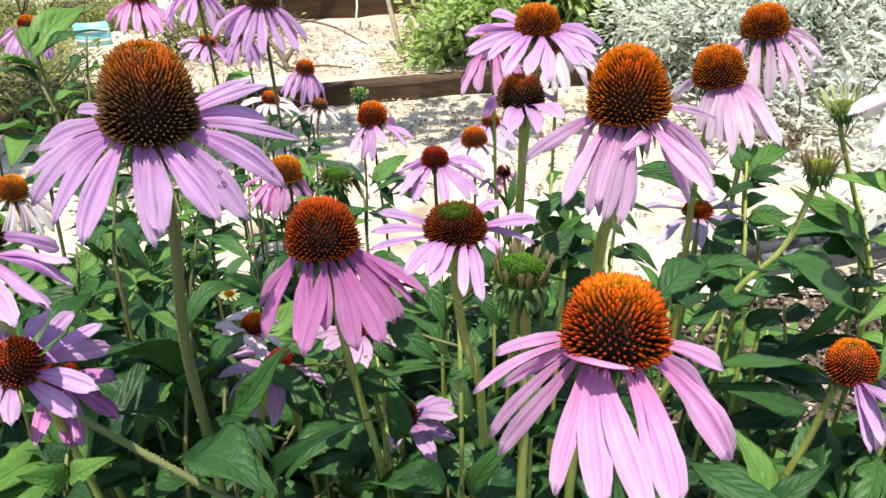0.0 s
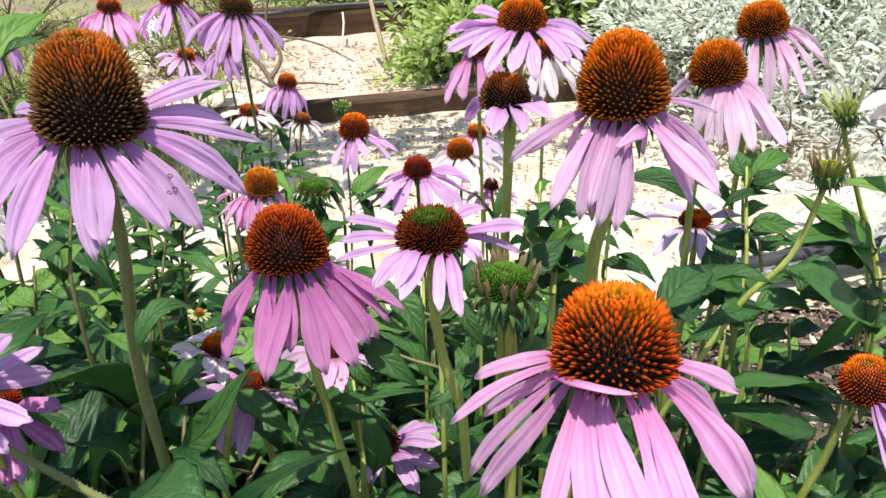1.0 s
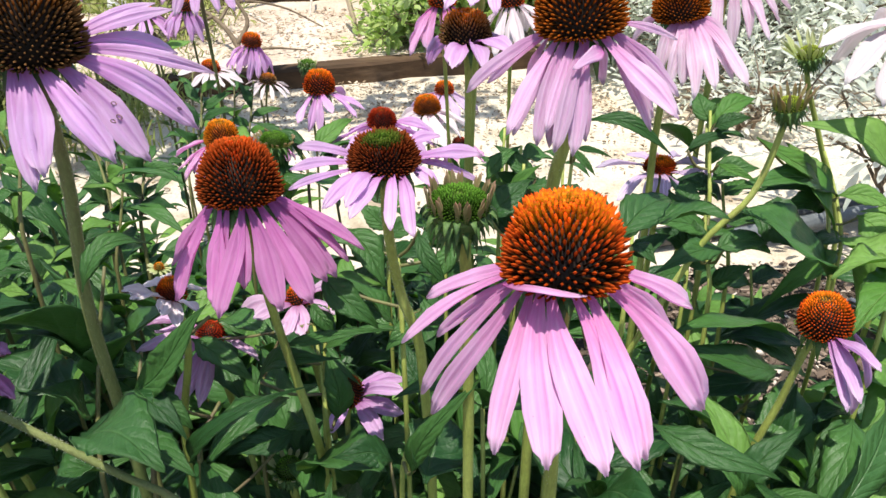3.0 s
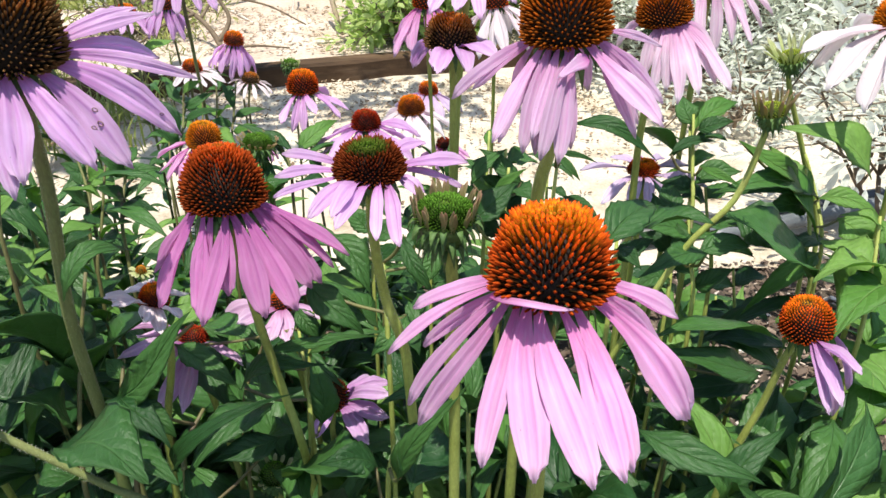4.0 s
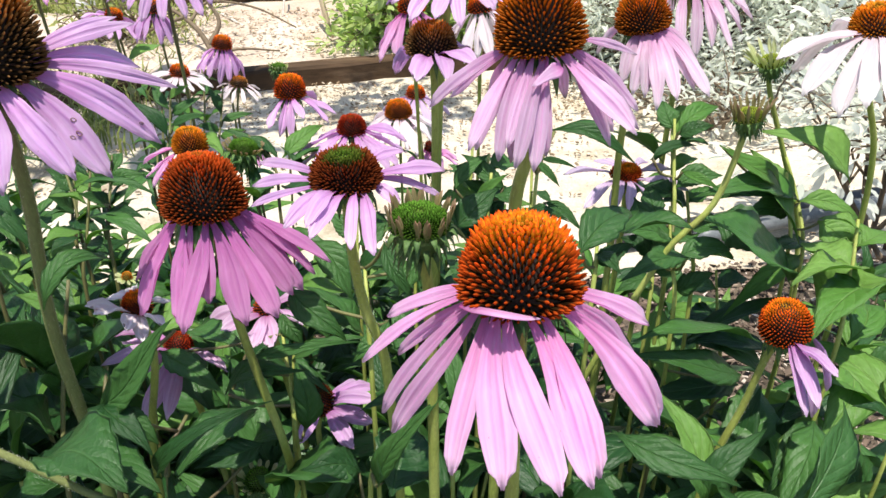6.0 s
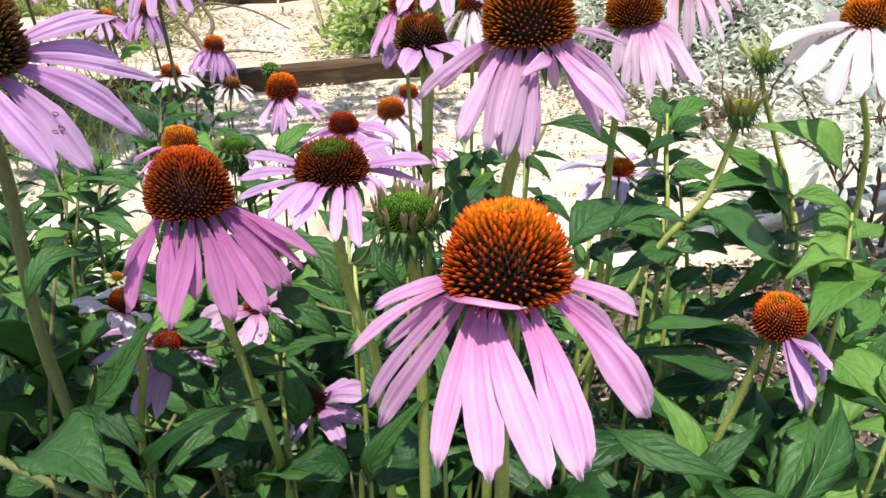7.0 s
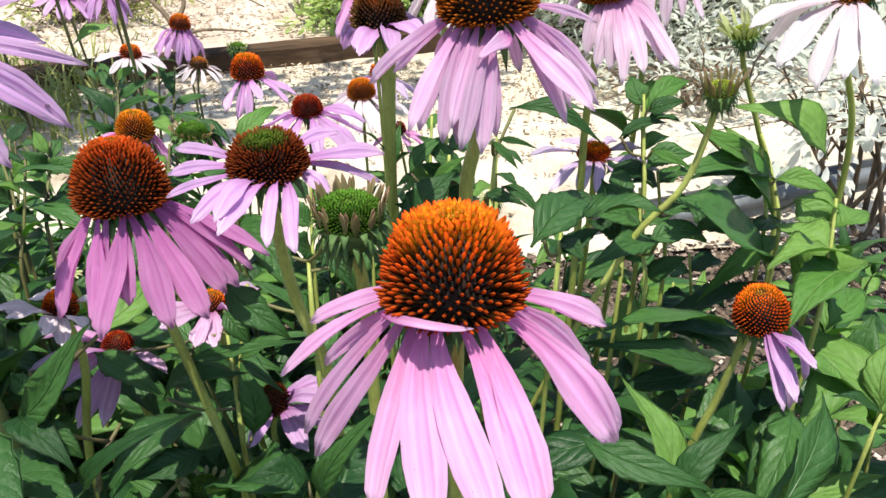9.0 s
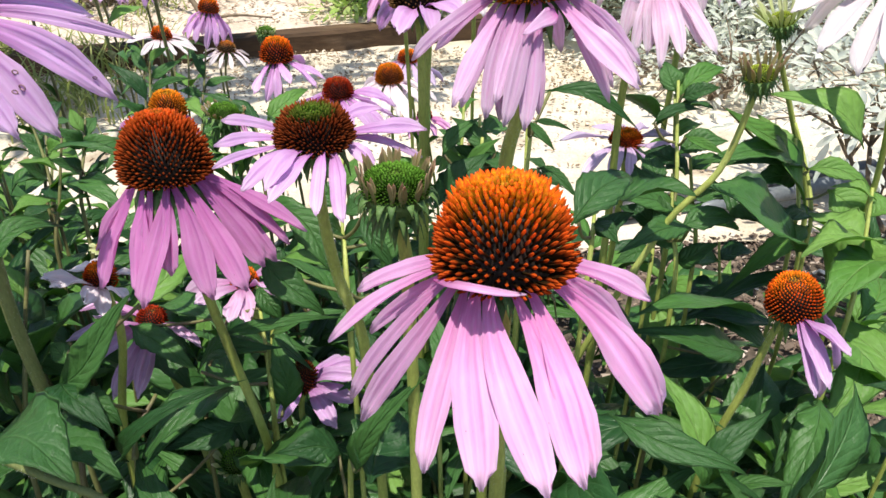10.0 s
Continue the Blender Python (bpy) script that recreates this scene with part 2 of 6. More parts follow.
DIRT = mottled("garden_soil", ((0.3, (0.16, 0.13, 0.08)), (0.7, (0.30, 0.25, 0.16))), 2, 40, 0.9)
TIMBER = mottled("weathered_timber", ((0.3, (0.030, 0.018, 0.010)), (0.55, (0.085, 0.05, 0.027)), (0.75, (0.18, 0.12, 0.075))), 12, 90, 0.85, 0.25, 0.7, 0.003, (0.15, 1, 1))
CHIP = islands("mulch_chip", (0.0, (0.05, 0.038, 0.028)), (0.5, (0.16, 0.11, 0.08)), (0.85, (0.33, 0.25, 0.19)), (1.0, (0.65, 0.57, 0.49)))
LITTER = islands("leaf_litter", (0.0, (0.15, 0.10, 0.06)), (0.5, (0.30, 0.21, 0.13)), (1.0, (0.66, 0.55, 0.42)))
BARK = islands("dry_bark", (0.0, (0.26, 0.18, 0.12)), (0.4, (0.46, 0.36, 0.26)), (1.0, (0.70, 0.61, 0.50)))
HOSE = mottled("black_rubber", ((0.3, (0.02, 0.02, 0.02)), (0.7, (0.05, 0.05, 0.05))), 30, 200, 0.45, 0.5)
PIPE = mottled("grey_plastic", ((0.3, (0.10, 0.11, 0.115)), (0.7, (0.17, 0.18, 0.19))), 30, 200, 0.45, 0.5)
CABLE = mottled("pale_cord", ((0.3, (0.55, 0.50, 0.44)), (0.7, (0.7, 0.66, 0.6))), 60, 300, 0.7)
STAKE = mottled("split_wood", ((0.3, (0.34, 0.26, 0.17)), (0.7, (0.5, 0.41, 0.29))), 40, 200, 0.8, stretch=(1, 1, 0.2))
HAIR = mottled("stem_hair", ((0.3, (0.55, 0.58, 0.45)), (0.7, (0.7, 0.72, 0.6))), 60, 300, 0.6)
SPOT = mottled("petal_blemish", ((0.3, (0.16, 0.09, 0.10)), (0.7, (0.30, 0.18, 0.18))), 300, 900, 0.6)
CYAN = mottled("cyan_plastic", ((0.3, (0.20, 0.55, 0.58)), (0.7, (0.32, 0.68, 0.70))), 20, 100, 0.4, 0.5, 0.1)
WHITE = mottled("white_plastic", ((0.3, (0.72, 0.73, 0.72)), (0.7, (0.82, 0.82, 0.81))), 20, 100, 0.45, 0.5, 0.1)


# ---- mesh helpers ----
def mesh_of(name, verts, faces, mat, uvs=None, smooth=True):
    me = bpy.data.meshes.new(name)
    me.from_pydata(verts, [], faces)
    if uvs is not None:
        layer = me.uv_layers.new(name="map")
        idx = np.empty(len(me.loops), np.int32)
        me.loops.foreach_get("vertex_index", idx)
        layer.data.foreach_set("uv", np.asarray(uvs, np.float32)[idx].ravel())
    if smooth:
        me.polygons.foreach_set("use_smooth", np.ones(len(me.polygons), bool))
    me.materials.append(mat)
    me.update()
    return me


def part(name, me, parent, label=""):
    ob = new(name, me)
    ob.parent = parent
    return tagged(ob, label)


def tube(path, radii, sides=7, close=True):
    """Verts and faces of a round rod along a path of points."""
    pts = [Vector(p) for p in path]
    verts, faces, uvs = [], [], []
    for i, p in enumerate(pts):
        d = (pts[min(i + 1, len(pts) - 1)] - pts[max(i - 1, 0)]).normalized()
        side = d.cross(Vector((0.31, 0.95, 0.07))).normalized()
        up = d.cross(side)
        for k in range(sides):
            a = 2 * math.pi * k / sides
            verts.append(p + (side * math.cos(a) + up * math.sin(a)) * radii[i])
            uvs.append((k / sides, i / max(1, len(pts) - 1)))
    for i in range(len(pts) - 1):
        for k in range(sides):
            a, b = i * sides + k, i * sides + (k + 1) % sides
            faces.append((a, b, b + sides, a + sides))
    if close:
        faces.append(tuple(range(sides))[::-1])
        faces.append(tuple(range((len(pts) - 1) * sides, len(pts) * sides)))
    return verts, faces, uvs


def spline(points, n):
    """A smooth curve through points (centripetal Catmull-Rom, which never overshoots), n steps to a span."""
    p = [Vector(q) for q in points]
    p = [p[0] * 2 - p[1]] + p + [p[-1] * 2 - p[-2]]
    out = []
    for i in range(1, len(p) - 2):
        a, b, c, d = p[i - 1:i + 3]
        t1 = max(1e-5, (b - a).length ** 0.5)
        t2 = t1 + max(1e-5, (c - b).length ** 0.5)
        t3 = t2 + max(1e-5, (d - c).length ** 0.5)
        for k in range(n):
            t = t1 + (t2 - t1) * k / n
            e, f, g = a.lerp(b, t / t1), b.lerp(c, (t - t1) / (t2 - t1)), c.lerp(d, (t - t2) / (t3 - t2))
            h, m = e.lerp(f, t / t2), f.lerp(g, (t - t1) / (t3 - t1))
            out.append(h.lerp(m, (t - t1) / (t2 - t1)))
    out.append(p[-2])
    return out


def blade(path, side, widths, arch, thick, ripple=0.0, rng=random, ridges=0.0, cols=6, teeth=0.0, twist=0.0):
    """A thin leaf or petal with two faces along a path; side: its width's direction; arch: how far the edges bend down."""
    n = len(path)
    verts, uvs, faces = [], [], []
    ph = rng.random() * 6
    for layer in (0, 1):
        for i, p in enumerate(path):
            d = (path[min(i + 1, n - 1)] - path[max(i - 1, 0)]).normalized()
            v = i / (n - 1)
            s = (side - d * side.dot(d)).normalized()
            if twist:
                s = Matrix.Rotation(twist * v * v, 3, d) @ s
            up = s.cross(d)
            for k in range(cols + 1):
                u = k / cols * 2 - 1
                w = widths[i] * (1 + (teeth * (1 if i % 2 else -1) if abs(u) > 0.9 else 0))
                lift = -arch * u * u * widths[i] + ridges * widths[i] * math.cos(u * math.pi * 2.5) * min(1, 3 * v)
                lift += ripple * widths[i] * math.sin(v * 9 + ph + (2 if u > 0 else 0)) * u * u
                tipcut = 0.0
                if i == n - 1:
                    tipcut = -abs(u) ** 1.5 * 0.6 * widths[max(0, n - 3)] + (0.14 * widths[n - 3] if k % 2 and ridges else 0)
                q = p + s * (u * w) + up * (lift - thick * layer) + d * tipcut
                verts.append(q)
                uvs.append((u / 2 + 0.5, v))
    m = cols + 1
    base = n * m
    for i in range(n - 1):
        for k in range(cols):
            a = i * m + k
            faces.append((a, a + 1, a + 1 + m, a + m))
            faces.append((base + a, base + a + m, base + a + 1 + m, base + a + 1))
        for k in (0, cols):
            a = i * m + k
            faces.append((a, a + m, base + a + m, base + a) if k == 0 else (a, base + a, base + a + m, a + m))
    for k in range(cols):
        a = (n - 1) * m + k
        faces.append((a, a + 1, base + a + 1, base + a))
    return verts, faces, uvs


# ---- coneflowers ----
PETAL_SHAPE = (0.15, 0.24, 0.38, 0.56, 0.75, 0.90, 0.99, 1.0, 0.94, 0.77, 0.42)
POINTED_SHAPE = (0.20, 0.38, 0.58, 0.76, 0.90, 0.99, 1.0, 0.92, 0.76, 0.52, 0.16)


def petal_mesh(az, drop, length, width, ring, rng, mat, bow=0.14, sideways=0.0, foot=0.62, point=0.3, roll=None):
    """A ray petal that leaves the head at azimuth az and ends at the angle drop under the horizontal, in the head's own axes."""
    a = radians(az)
    out, tangent = Vector((math.cos(a), math.sin(a), 0)), Vector((-math.sin(a), math.cos(a), 0))
    start = out * ring * foot + Vector((0, 0, -0.08 * ring))
    e = radians(drop)
    chord = out * math.cos(e) + Vector((0, 0, math.sin(e)))
    chord = (chord + tangent * sideways).normalized()
    up = tangent.cross(chord) * -1
    if up.z < 0 and up.dot(out) < 0:
        up = -up
    n = len(PETAL_SHAPE)
    wave = rng.uniform(-0.03, 0.03)
    path = []
    for i in range(n):
        s = i / (n - 1)
        path.append(start + chord * length * s + up * length * bow * 4 * s * (1 - s) * (1 - 0.35 * s)
                    + tangent * length * (wave * math.sin(s * 5)))
    lean = (tangent + up * (rng.uniform(-0.5, 0.5) if roll is None else roll)).normalized()
    w = [width * 0.5 * (k + (q - k) * point) * (1 + rng.uniform(-0.05, 0.05)) for k, q in zip(PETAL_SHAPE, POINTED_SHAPE)]
    v, f, uv = blade(path, lean, w, rng.uniform(0.1, 0.55), 0.00025, 0.26, rng, 0.23, 8, twist=(rng.choice((0.25, 0.5, 1.0)) if roll is None else 0.3) * rng.uniform(-0.9, 0.9))
    return mesh_of("petal", v, f, mat, uv)


def dome(rc, hc, k, taper=0.8):
    """Radius and height on the head's profile; k runs from the rim (0) to the crown (1); taper: above 1 for a conical head."""
    a = k * math.pi / 2
    return rc * math.cos(a) ** taper, hc * math.sin(a) ** 0.95


def cone_meshes(rc, hc, count, rng, spine, flesh, spine_len, crown=None, taper=0.8):
    rings, seg = 10, 18
    verts, faces = [Vector((0, 0, -0.22 * rc))], []
    prof = [(0.45 * rc, -0.2 * rc), (0.72 * rc, -0.10 * rc)] + [dome(rc * 0.80, hc * 0.86, i / rings, taper) for i in range(rings)]
    for r, z in prof:
        for k in range(seg):
            t = 2 * math.pi * k / seg
            verts.append(Vector((r * math.cos(t), r * math.sin(t), z)))
    verts.append(Vector((0, 0, hc * 0.86)))
    for k in range(seg):
        faces.append((0, 1 + (k + 1) % seg, 1 + k))
        last = 1 + (len(prof) - 1) * seg
        faces.append((last + k, last + (k + 1) % seg, len(verts) - 1))
    for i in range(len(prof) - 1):
        for k in range(seg):
            a, b = 1 + i * seg + k, 1 + i * seg + (k + 1) % seg
            faces.append((a, b, b + seg, a + seg))
    body = mesh_of("cone", verts, faces, flesh)
    sv, sf, su, green_v, green_f, green_u = [], [], [], [], [], []
    golden = math.pi * (3 - math.sqrt(5))
    for i in range(count):
        s = (i + 0.5) / count
        k = 1 - s ** 0.62 * 1.12              # closer set towards the crown
        r, z = dome(rc * 0.78, hc * 0.84, max(k, 0), taper)
        if k < 0:                              # the lowest rows turn in under the rim
            z += k * rc * 1.5
            r *= 1 + 1.2 * k
        t = i * golden
        base = Vector((r * math.cos(t), r * math.sin(t), z))
        steep = max(k, 0) * math.pi / 2
        normal = Vector((math.cos(t) * math.cos(steep), math.sin(t) * math.cos(steep), math.sin(steep) * 0.9 + 0.12)).normalized()
        near_top = max(0.0, (k - 0.5) / 0.5)
        length = spine_len * (1 - 0.62 * near_top) * rng.uniform(0.85, 1.15)
        if k > 0.93:
            length *= 0.55                     # the dimple at the crown
        d = (normal + Vector((0, 0, (0.12 + 0.33 * min(1, max(0, k) / 0.4)) * (1 - near_top))) + Vector((rng.uniform(-1, 1), rng.uniform(-1, 1), rng.uniform(-1, 1))) * 0.08).normalized()
        side = d.cross(Vector((0.2, 0.3, 0.93))).normalized()
        up = d.cross(side)
        wd = 0.042 * rc * math.sqrt(430 / count)  * (1 + 0.12 * min(1, max(0, k - 0.35) / 0.4))
        green = crown is not None and k > crown + rng.uniform(-0.09, 0.09)
        if green:
            length *= 0.85
        V, F, U = (green_v, green_f, green_u) if green else (sv, sf, su)
        o = len(V)
        for step, (along, fat) in enumerate(((0, 0.75), (0.52, 0.6), (0.76, 1.0), (0.9, 0.7))):
            for c in range(4):
                q = c * math.pi / 2
                V.append(base + d * length * along + (side * math.cos(q) + up * math.sin(q)) * wd * fat)
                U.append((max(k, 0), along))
        V.append(base + d * length)
        U.append((max(k, 0), 1.0))
        for step in range(3):
            for c in range(4):
                a, b = o + step * 4 + c, o + step * 4 + (c + 1) % 4
                F.append((a, b, b + 4, a + 4))
        for c in range(4):
            F.append((o + 12 + c, o + 12 + (c + 1) % 4, o + 16))
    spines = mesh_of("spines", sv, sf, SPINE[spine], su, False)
    greens = mesh_of("green_crown", green_v, green_f, SPINE["crown"], green_u, False) if green_v else None
    return body, spines, greens


def bud_calyx(rc, rng, big):
    """A green bell under a young head, set with rows of narrow sepals that curl outwards and down."""
    verts, faces, uvs, seg = [], [], [], 16
    bell = [(0.94, 0.0), (0.98, -0.16), (0.86, -0.5), (0.62, -0.9), (0.36, -1.2), (0.16, -1.32)]
    for r, z in bell:
        for k in range(seg):
            a = 2 * math.pi * k / seg
            verts.append(Vector((rc * r * math.cos(a), rc * r * math.sin(a), rc * z)))
            uvs.append((k / seg, -z))
    for i in range(len(bell) - 1):
        for k in range(seg):
            a, b = i * seg + k, i * seg + (k + 1) % seg
            faces.append((a, a + seg, b + seg, b))
    for row in range(5):
        count = 15 - row
        for k in range(count):
            a = 2 * math.pi * (k + 0.5 * (row % 2)) / count + rng.uniform(-0.12, 0.12)
            out, tan = Vector((math.cos(a), math.sin(a), 0)), Vector((-math.sin(a), math.cos(a), 0))
            L = rc * rng.uniform(0.42, 0.62) * big
            start = out * rc * (0.93 - 0.13 * row) + Vector((0, 0, -rc * (0.06 + 0.24 * row)))
            path = [start + out * L * (0.75 * q - 0.2 * q * q) + Vector((0, 0, L * (0.42 * q - (0.95 + 0.12 * row) * q * q))) for q in (0, 0.35, 0.7, 1)]
            v, f, u = blade(path, tan, [0.10 * rc, 0.12 * rc, 0.07 * rc, 0.012 * rc], 0.25, 0.0002, 0, rng, 0, 2)
            o = len(verts)
            verts += v
            uvs += u
            faces += [tuple(q + o for q in g) for g in f]
    return mesh_of("sepals", verts, faces, SEPAL, uvs)


def sepal_mesh(rc, rng, big=1.0):
    verts, faces, uvs = [], [], []
    for row in range(2):
        for k in range(12):
            a = 2 * math.pi * (k + 0.5 * row) / 12 + rng.uniform(-0.1, 0.1)
            out, tan = Vector((math.cos(a), math.sin(a), 0)), Vector((-math.sin(a), math.cos(a), 0))
            L = rc * rng.uniform(0.5, 0.75) * big
            start = out * rc * (0.35 + 0.1 * row) + Vector((0, 0, -0.2 * rc - 0.12 * rc * row))
            path = [start + out * L * s * (1 - 0.4 * s) * 1.1 + Vector((0, 0, (0.25 * s - (0.9 + 0.45 * row) * s * s) * L)) for s in (0, 0.35, 0.7, 1)]
            v, f, u = blade(path, tan, [0.11 * rc * big, 0.13 * rc * big, 0.08 * rc * big, 0.015 * rc], 0.2, 0.0003, 0, rng, 0, 2)
            o = len(verts)
            verts += v
            uvs += u
            faces += [tuple(q + o for q in g) for g in f]
    return mesh_of("sepals", verts, faces, SEPAL, uvs)


LEAF_SHAPE = (0.06, 0.10, 0.30, 0.55, 0.76, 0.90, 0.98, 1.0, 0.98, 0.93, 0.85, 0.76, 0.66, 0.55, 0.43, 0.31, 0.20, 0.10, 0.01)


def leaf_mesh(base, tip, width, sag, roll, rng, mat, fold=-0.35):
    """A lance-shaped leaf from base to tip; sag bends its middle up (plus) or down, roll turns it about its length, in degrees."""
    base, tip = Vector(base), Vector(tip)
    d = tip - base
    length = d.length
    d.normalize()
    side = d.cross(Vector((0, 0, 1)))
    side = side.normalized() if side.length > 0.05 else Vector((1, 0, 0))
    side = Matrix.Rotation(radians(roll), 3, d) @ side
    up = side.cross(d)
    n = len(LEAF_SHAPE)
    sway, droop = rng.uniform(-0.07, 0.07), rng.uniform(0.0, 0.14)
    path = []
    for i in range(n):
        s = i / (n - 1)
        path.append(base + d * length * s - up * droop * length * s ** 3 + up * sag * length * 4 * s * (1 - s) + side * sway * length * math.sin(s * 4.5))
    w = [width * 0.5 * k * (1 + rng.uniform(-0.04, 0.04)) for k in LEAF_SHAPE]
    v, f, u = blade(path, side, w, fold, 0.00035, 0.26, rng, 0, 4, 0.045)
    return mesh_of("leaf", v, f, mat, u)


def unit_leaf(seed, mat, width, sag, fold):
    rng = random.Random(seed)
    return leaf_mesh((0, 0, 0), (0, 1, 0), width, sag, 0, rng, mat, fold)


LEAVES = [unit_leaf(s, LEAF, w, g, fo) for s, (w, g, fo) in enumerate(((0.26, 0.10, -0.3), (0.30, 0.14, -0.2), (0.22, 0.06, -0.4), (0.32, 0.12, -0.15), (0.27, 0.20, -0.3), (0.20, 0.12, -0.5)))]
# the same leaves in the sunlit colour
SUNNY = [unit_leaf(s + 20, LEAF_SUNLIT, w, g, fo) for s, (w, g, fo) in enumerate(((0.30, 0.10, -0.3), (0.36, 0.14, -0.2), (0.26, 0.07, -0.4)))]


def set_leaf(parent, meshes, at, az, rise, length, twist, rng):
    """A leaf part of the given length that leaves its stem at azimuth az and rises (or falls) by the angle rise."""
    ob = part("leaf", rng.choice(meshes), parent)
    ob.matrix_local = (Matrix.Translation(at) @ Matrix.Rotation(radians(az), 4, "Z") @ Matrix.Rotation(radians(rise), 4, "X")
                       @ Matrix.Rotation(radians(twist), 4, "Y") @ Matrix.Diagonal((length, length, length, 1)))
    return ob


def coneflower(label, pos, axis, rc, hc, petals, stem, mat="pink", spine="orange", width=0.0115, count=330, crown=None,
               bristle=0.4, leaves=(), seed=0, group="coneflowers in the bed", stem_mat=None, flesh=None, bow=0.09, sepals=1.0, stem_leaves=None, foot_ring=0.62, fill=False, point=0.3, spots=(), folded=(), stem_r=0.0021, category="flower", taper=0.8):
    """One flowering stem. petals: rows of azimuth, drop, length (and width, sideways, turn about its length); stem: points from the head down to the soil."""
    rng = random.Random(seed)
    root = new("coneflower")
    pos = Vector(pos)
    foot = Vector(stem[-1])
    bud = foot_ring > 0.9
    root.location = foot
    tagged(root, label, category, group)
    turn = Vector((0, 0, 1)).rotation_difference(Vector(axis)).to_matrix().to_4x4()
    head = Matrix.Translation(pos - foot) @ turn
    body, spines, greens = cone_meshes(rc, hc, count, rng, spine, flesh or CONE, rc * bristle, crown, taper)
    c = part("cone", body, root)
    c.matrix_local = head
    s = part("bristles", spines, c)
    tagged(s, kind="stuff")
    if greens:
        tagged(part("green_crown", greens, c, "green young florets"), kind="stuff")
    petals, shown, rng = list(petals), [], random.Random(seed + 500)
    if fill:
        # shorter petals tucked under the gaps of the outer ones
        ring = sorted(q[:3] for q in petals)
        for a, b in zip(ring, ring[1:] + [(ring[0][0] + 360,) + ring[0][1:]]):
            if 14 < b[0] - a[0] < 75:
                petals.append(((a[0] + b[0]) / 2 + rng.uniform(-4, 4), (a[1] + b[1]) / 2 - rng.uniform(3, 10), min(a[2], b[2]) * rng.uniform(0.85, 0.97)))
    for row in petals:
        az, drop, length = row[:3]
        w = row[3] if len(row) > 3 else width * rng.uniform(0.85, 1.12)
        sw = row[4] if len(row) > 4 else 0.0
        p = part("petal", petal_mesh(az, drop, length, w, rc, rng, PETAL[mat], bow * rng.uniform(0.5, 1.4), sw, foot_ring, point * rng.uniform(0.7, 1.2), row[5] if len(row) > 5 else None), root)
        p.matrix_local = head
        shown.append(p)
    for which, row, col, size in spots:
        part("spot", ring_mesh(shown[which].data, row, col, size), shown[which], "brown ring-shaped blemish")
    for a, m, b, w, *across in folded:
        line = spline([Vector(q) * rc for q in (a, m, b)], 5)
        wd = [w * 0.5 * (math.sin(math.pi * (0.12 + 0.8 * i / 10)) if not across else 1.1 * (1 - 0.085 * i) * min(1, 0.35 + 0.25 * i)) for i in range(11)]
        v, f, u = blade(line, Vector(across or (0, -0.9, 0.25)), wd, 0.12 if across else 0.35, 0.0003, 0.15 if across else 0.05, rng, 0.05)
        p = part("petal", mesh_of("petal", v, f, PETAL[mat], u), root, "petal folded across the cone's foot")
        p.matrix_local = head
    sp = tagged(part("calyx", bud_calyx(rc, rng, sepals) if bud else sepal_mesh(rc, rng, sepals), root), kind="stuff")
    sp.matrix_local = head
    neck = pos + turn.to_3x3() @ Vector((0, 0, -0.2 * rc))
    line = spline([neck] + [Vector(q) for q in stem], 5)
    if pos.y > 0.6:
        stem_r *= 0.8
    rad = [stem_r * (1.45 - 0.45 * min(1, i / 3)) if i < 3 else stem_r * (1 + 0.25 * i / len(line)) for i in range(len(line))]
    v, f, u = tube([q - foot for q in line], rad, 8)
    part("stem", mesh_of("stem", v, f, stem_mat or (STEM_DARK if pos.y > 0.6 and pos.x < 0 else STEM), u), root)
    if pos.y < 0.42 and not bud:
        tagged(part("stem_hairs", hair_mesh([q - foot for q in line[:16]], stem_r * 1.2, rng), root, "fine white hairs"), kind="stuff")
    for k in range((8 if pos.y > 0.55 else 0) if stem_leaves is None else stem_leaves):
        spot = line[int(len(line) * rng.uniform(0.22, 0.8))]
        if spot.z < pos.z - (0.13 if pos.y > 0.55 else 0.18):
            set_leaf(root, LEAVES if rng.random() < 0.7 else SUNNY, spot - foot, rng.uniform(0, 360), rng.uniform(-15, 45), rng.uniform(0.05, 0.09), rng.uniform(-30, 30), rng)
    for (b, t, w, sag, roll, bright) in leaves:
        part("leaf", leaf_mesh(Vector(b) - foot, Vector(t) - foot, w, sag, roll, rng, LEAF_SUNLIT if bright else LEAF), root)
    return root


def ring_mesh(petal, row, col, size):
    """A small blemish ring lying on a petal."""
    v = petal.vertices[row * 9 + col]
    c, n = v.co.copy(), v.normal.normalized()
    side = n.cross(Vector((0.3, 0.2, 0.9))).normalized()
    up = n.cross(side)
    verts, faces = [], []
    for k in range(14):
        a = 2 * math.pi * k / 14
        out = side * math.cos(a) + up * math.sin(a) * 0.75
        for q, h in ((-1, 0), (0, 1), (1, 0), (0, -1)):
            verts.append(c + out * (size + q * size * 0.28) + n * h * 0.00045)
    for k in range(14):
        for q in range(4):
            a, b = k * 4, (k + 1) % 14 * 4
            faces.append((a + q, a + (q + 1) % 4, b + (q + 1) % 4, b + q))
    return mesh_of("spot", verts, faces, SPOT)


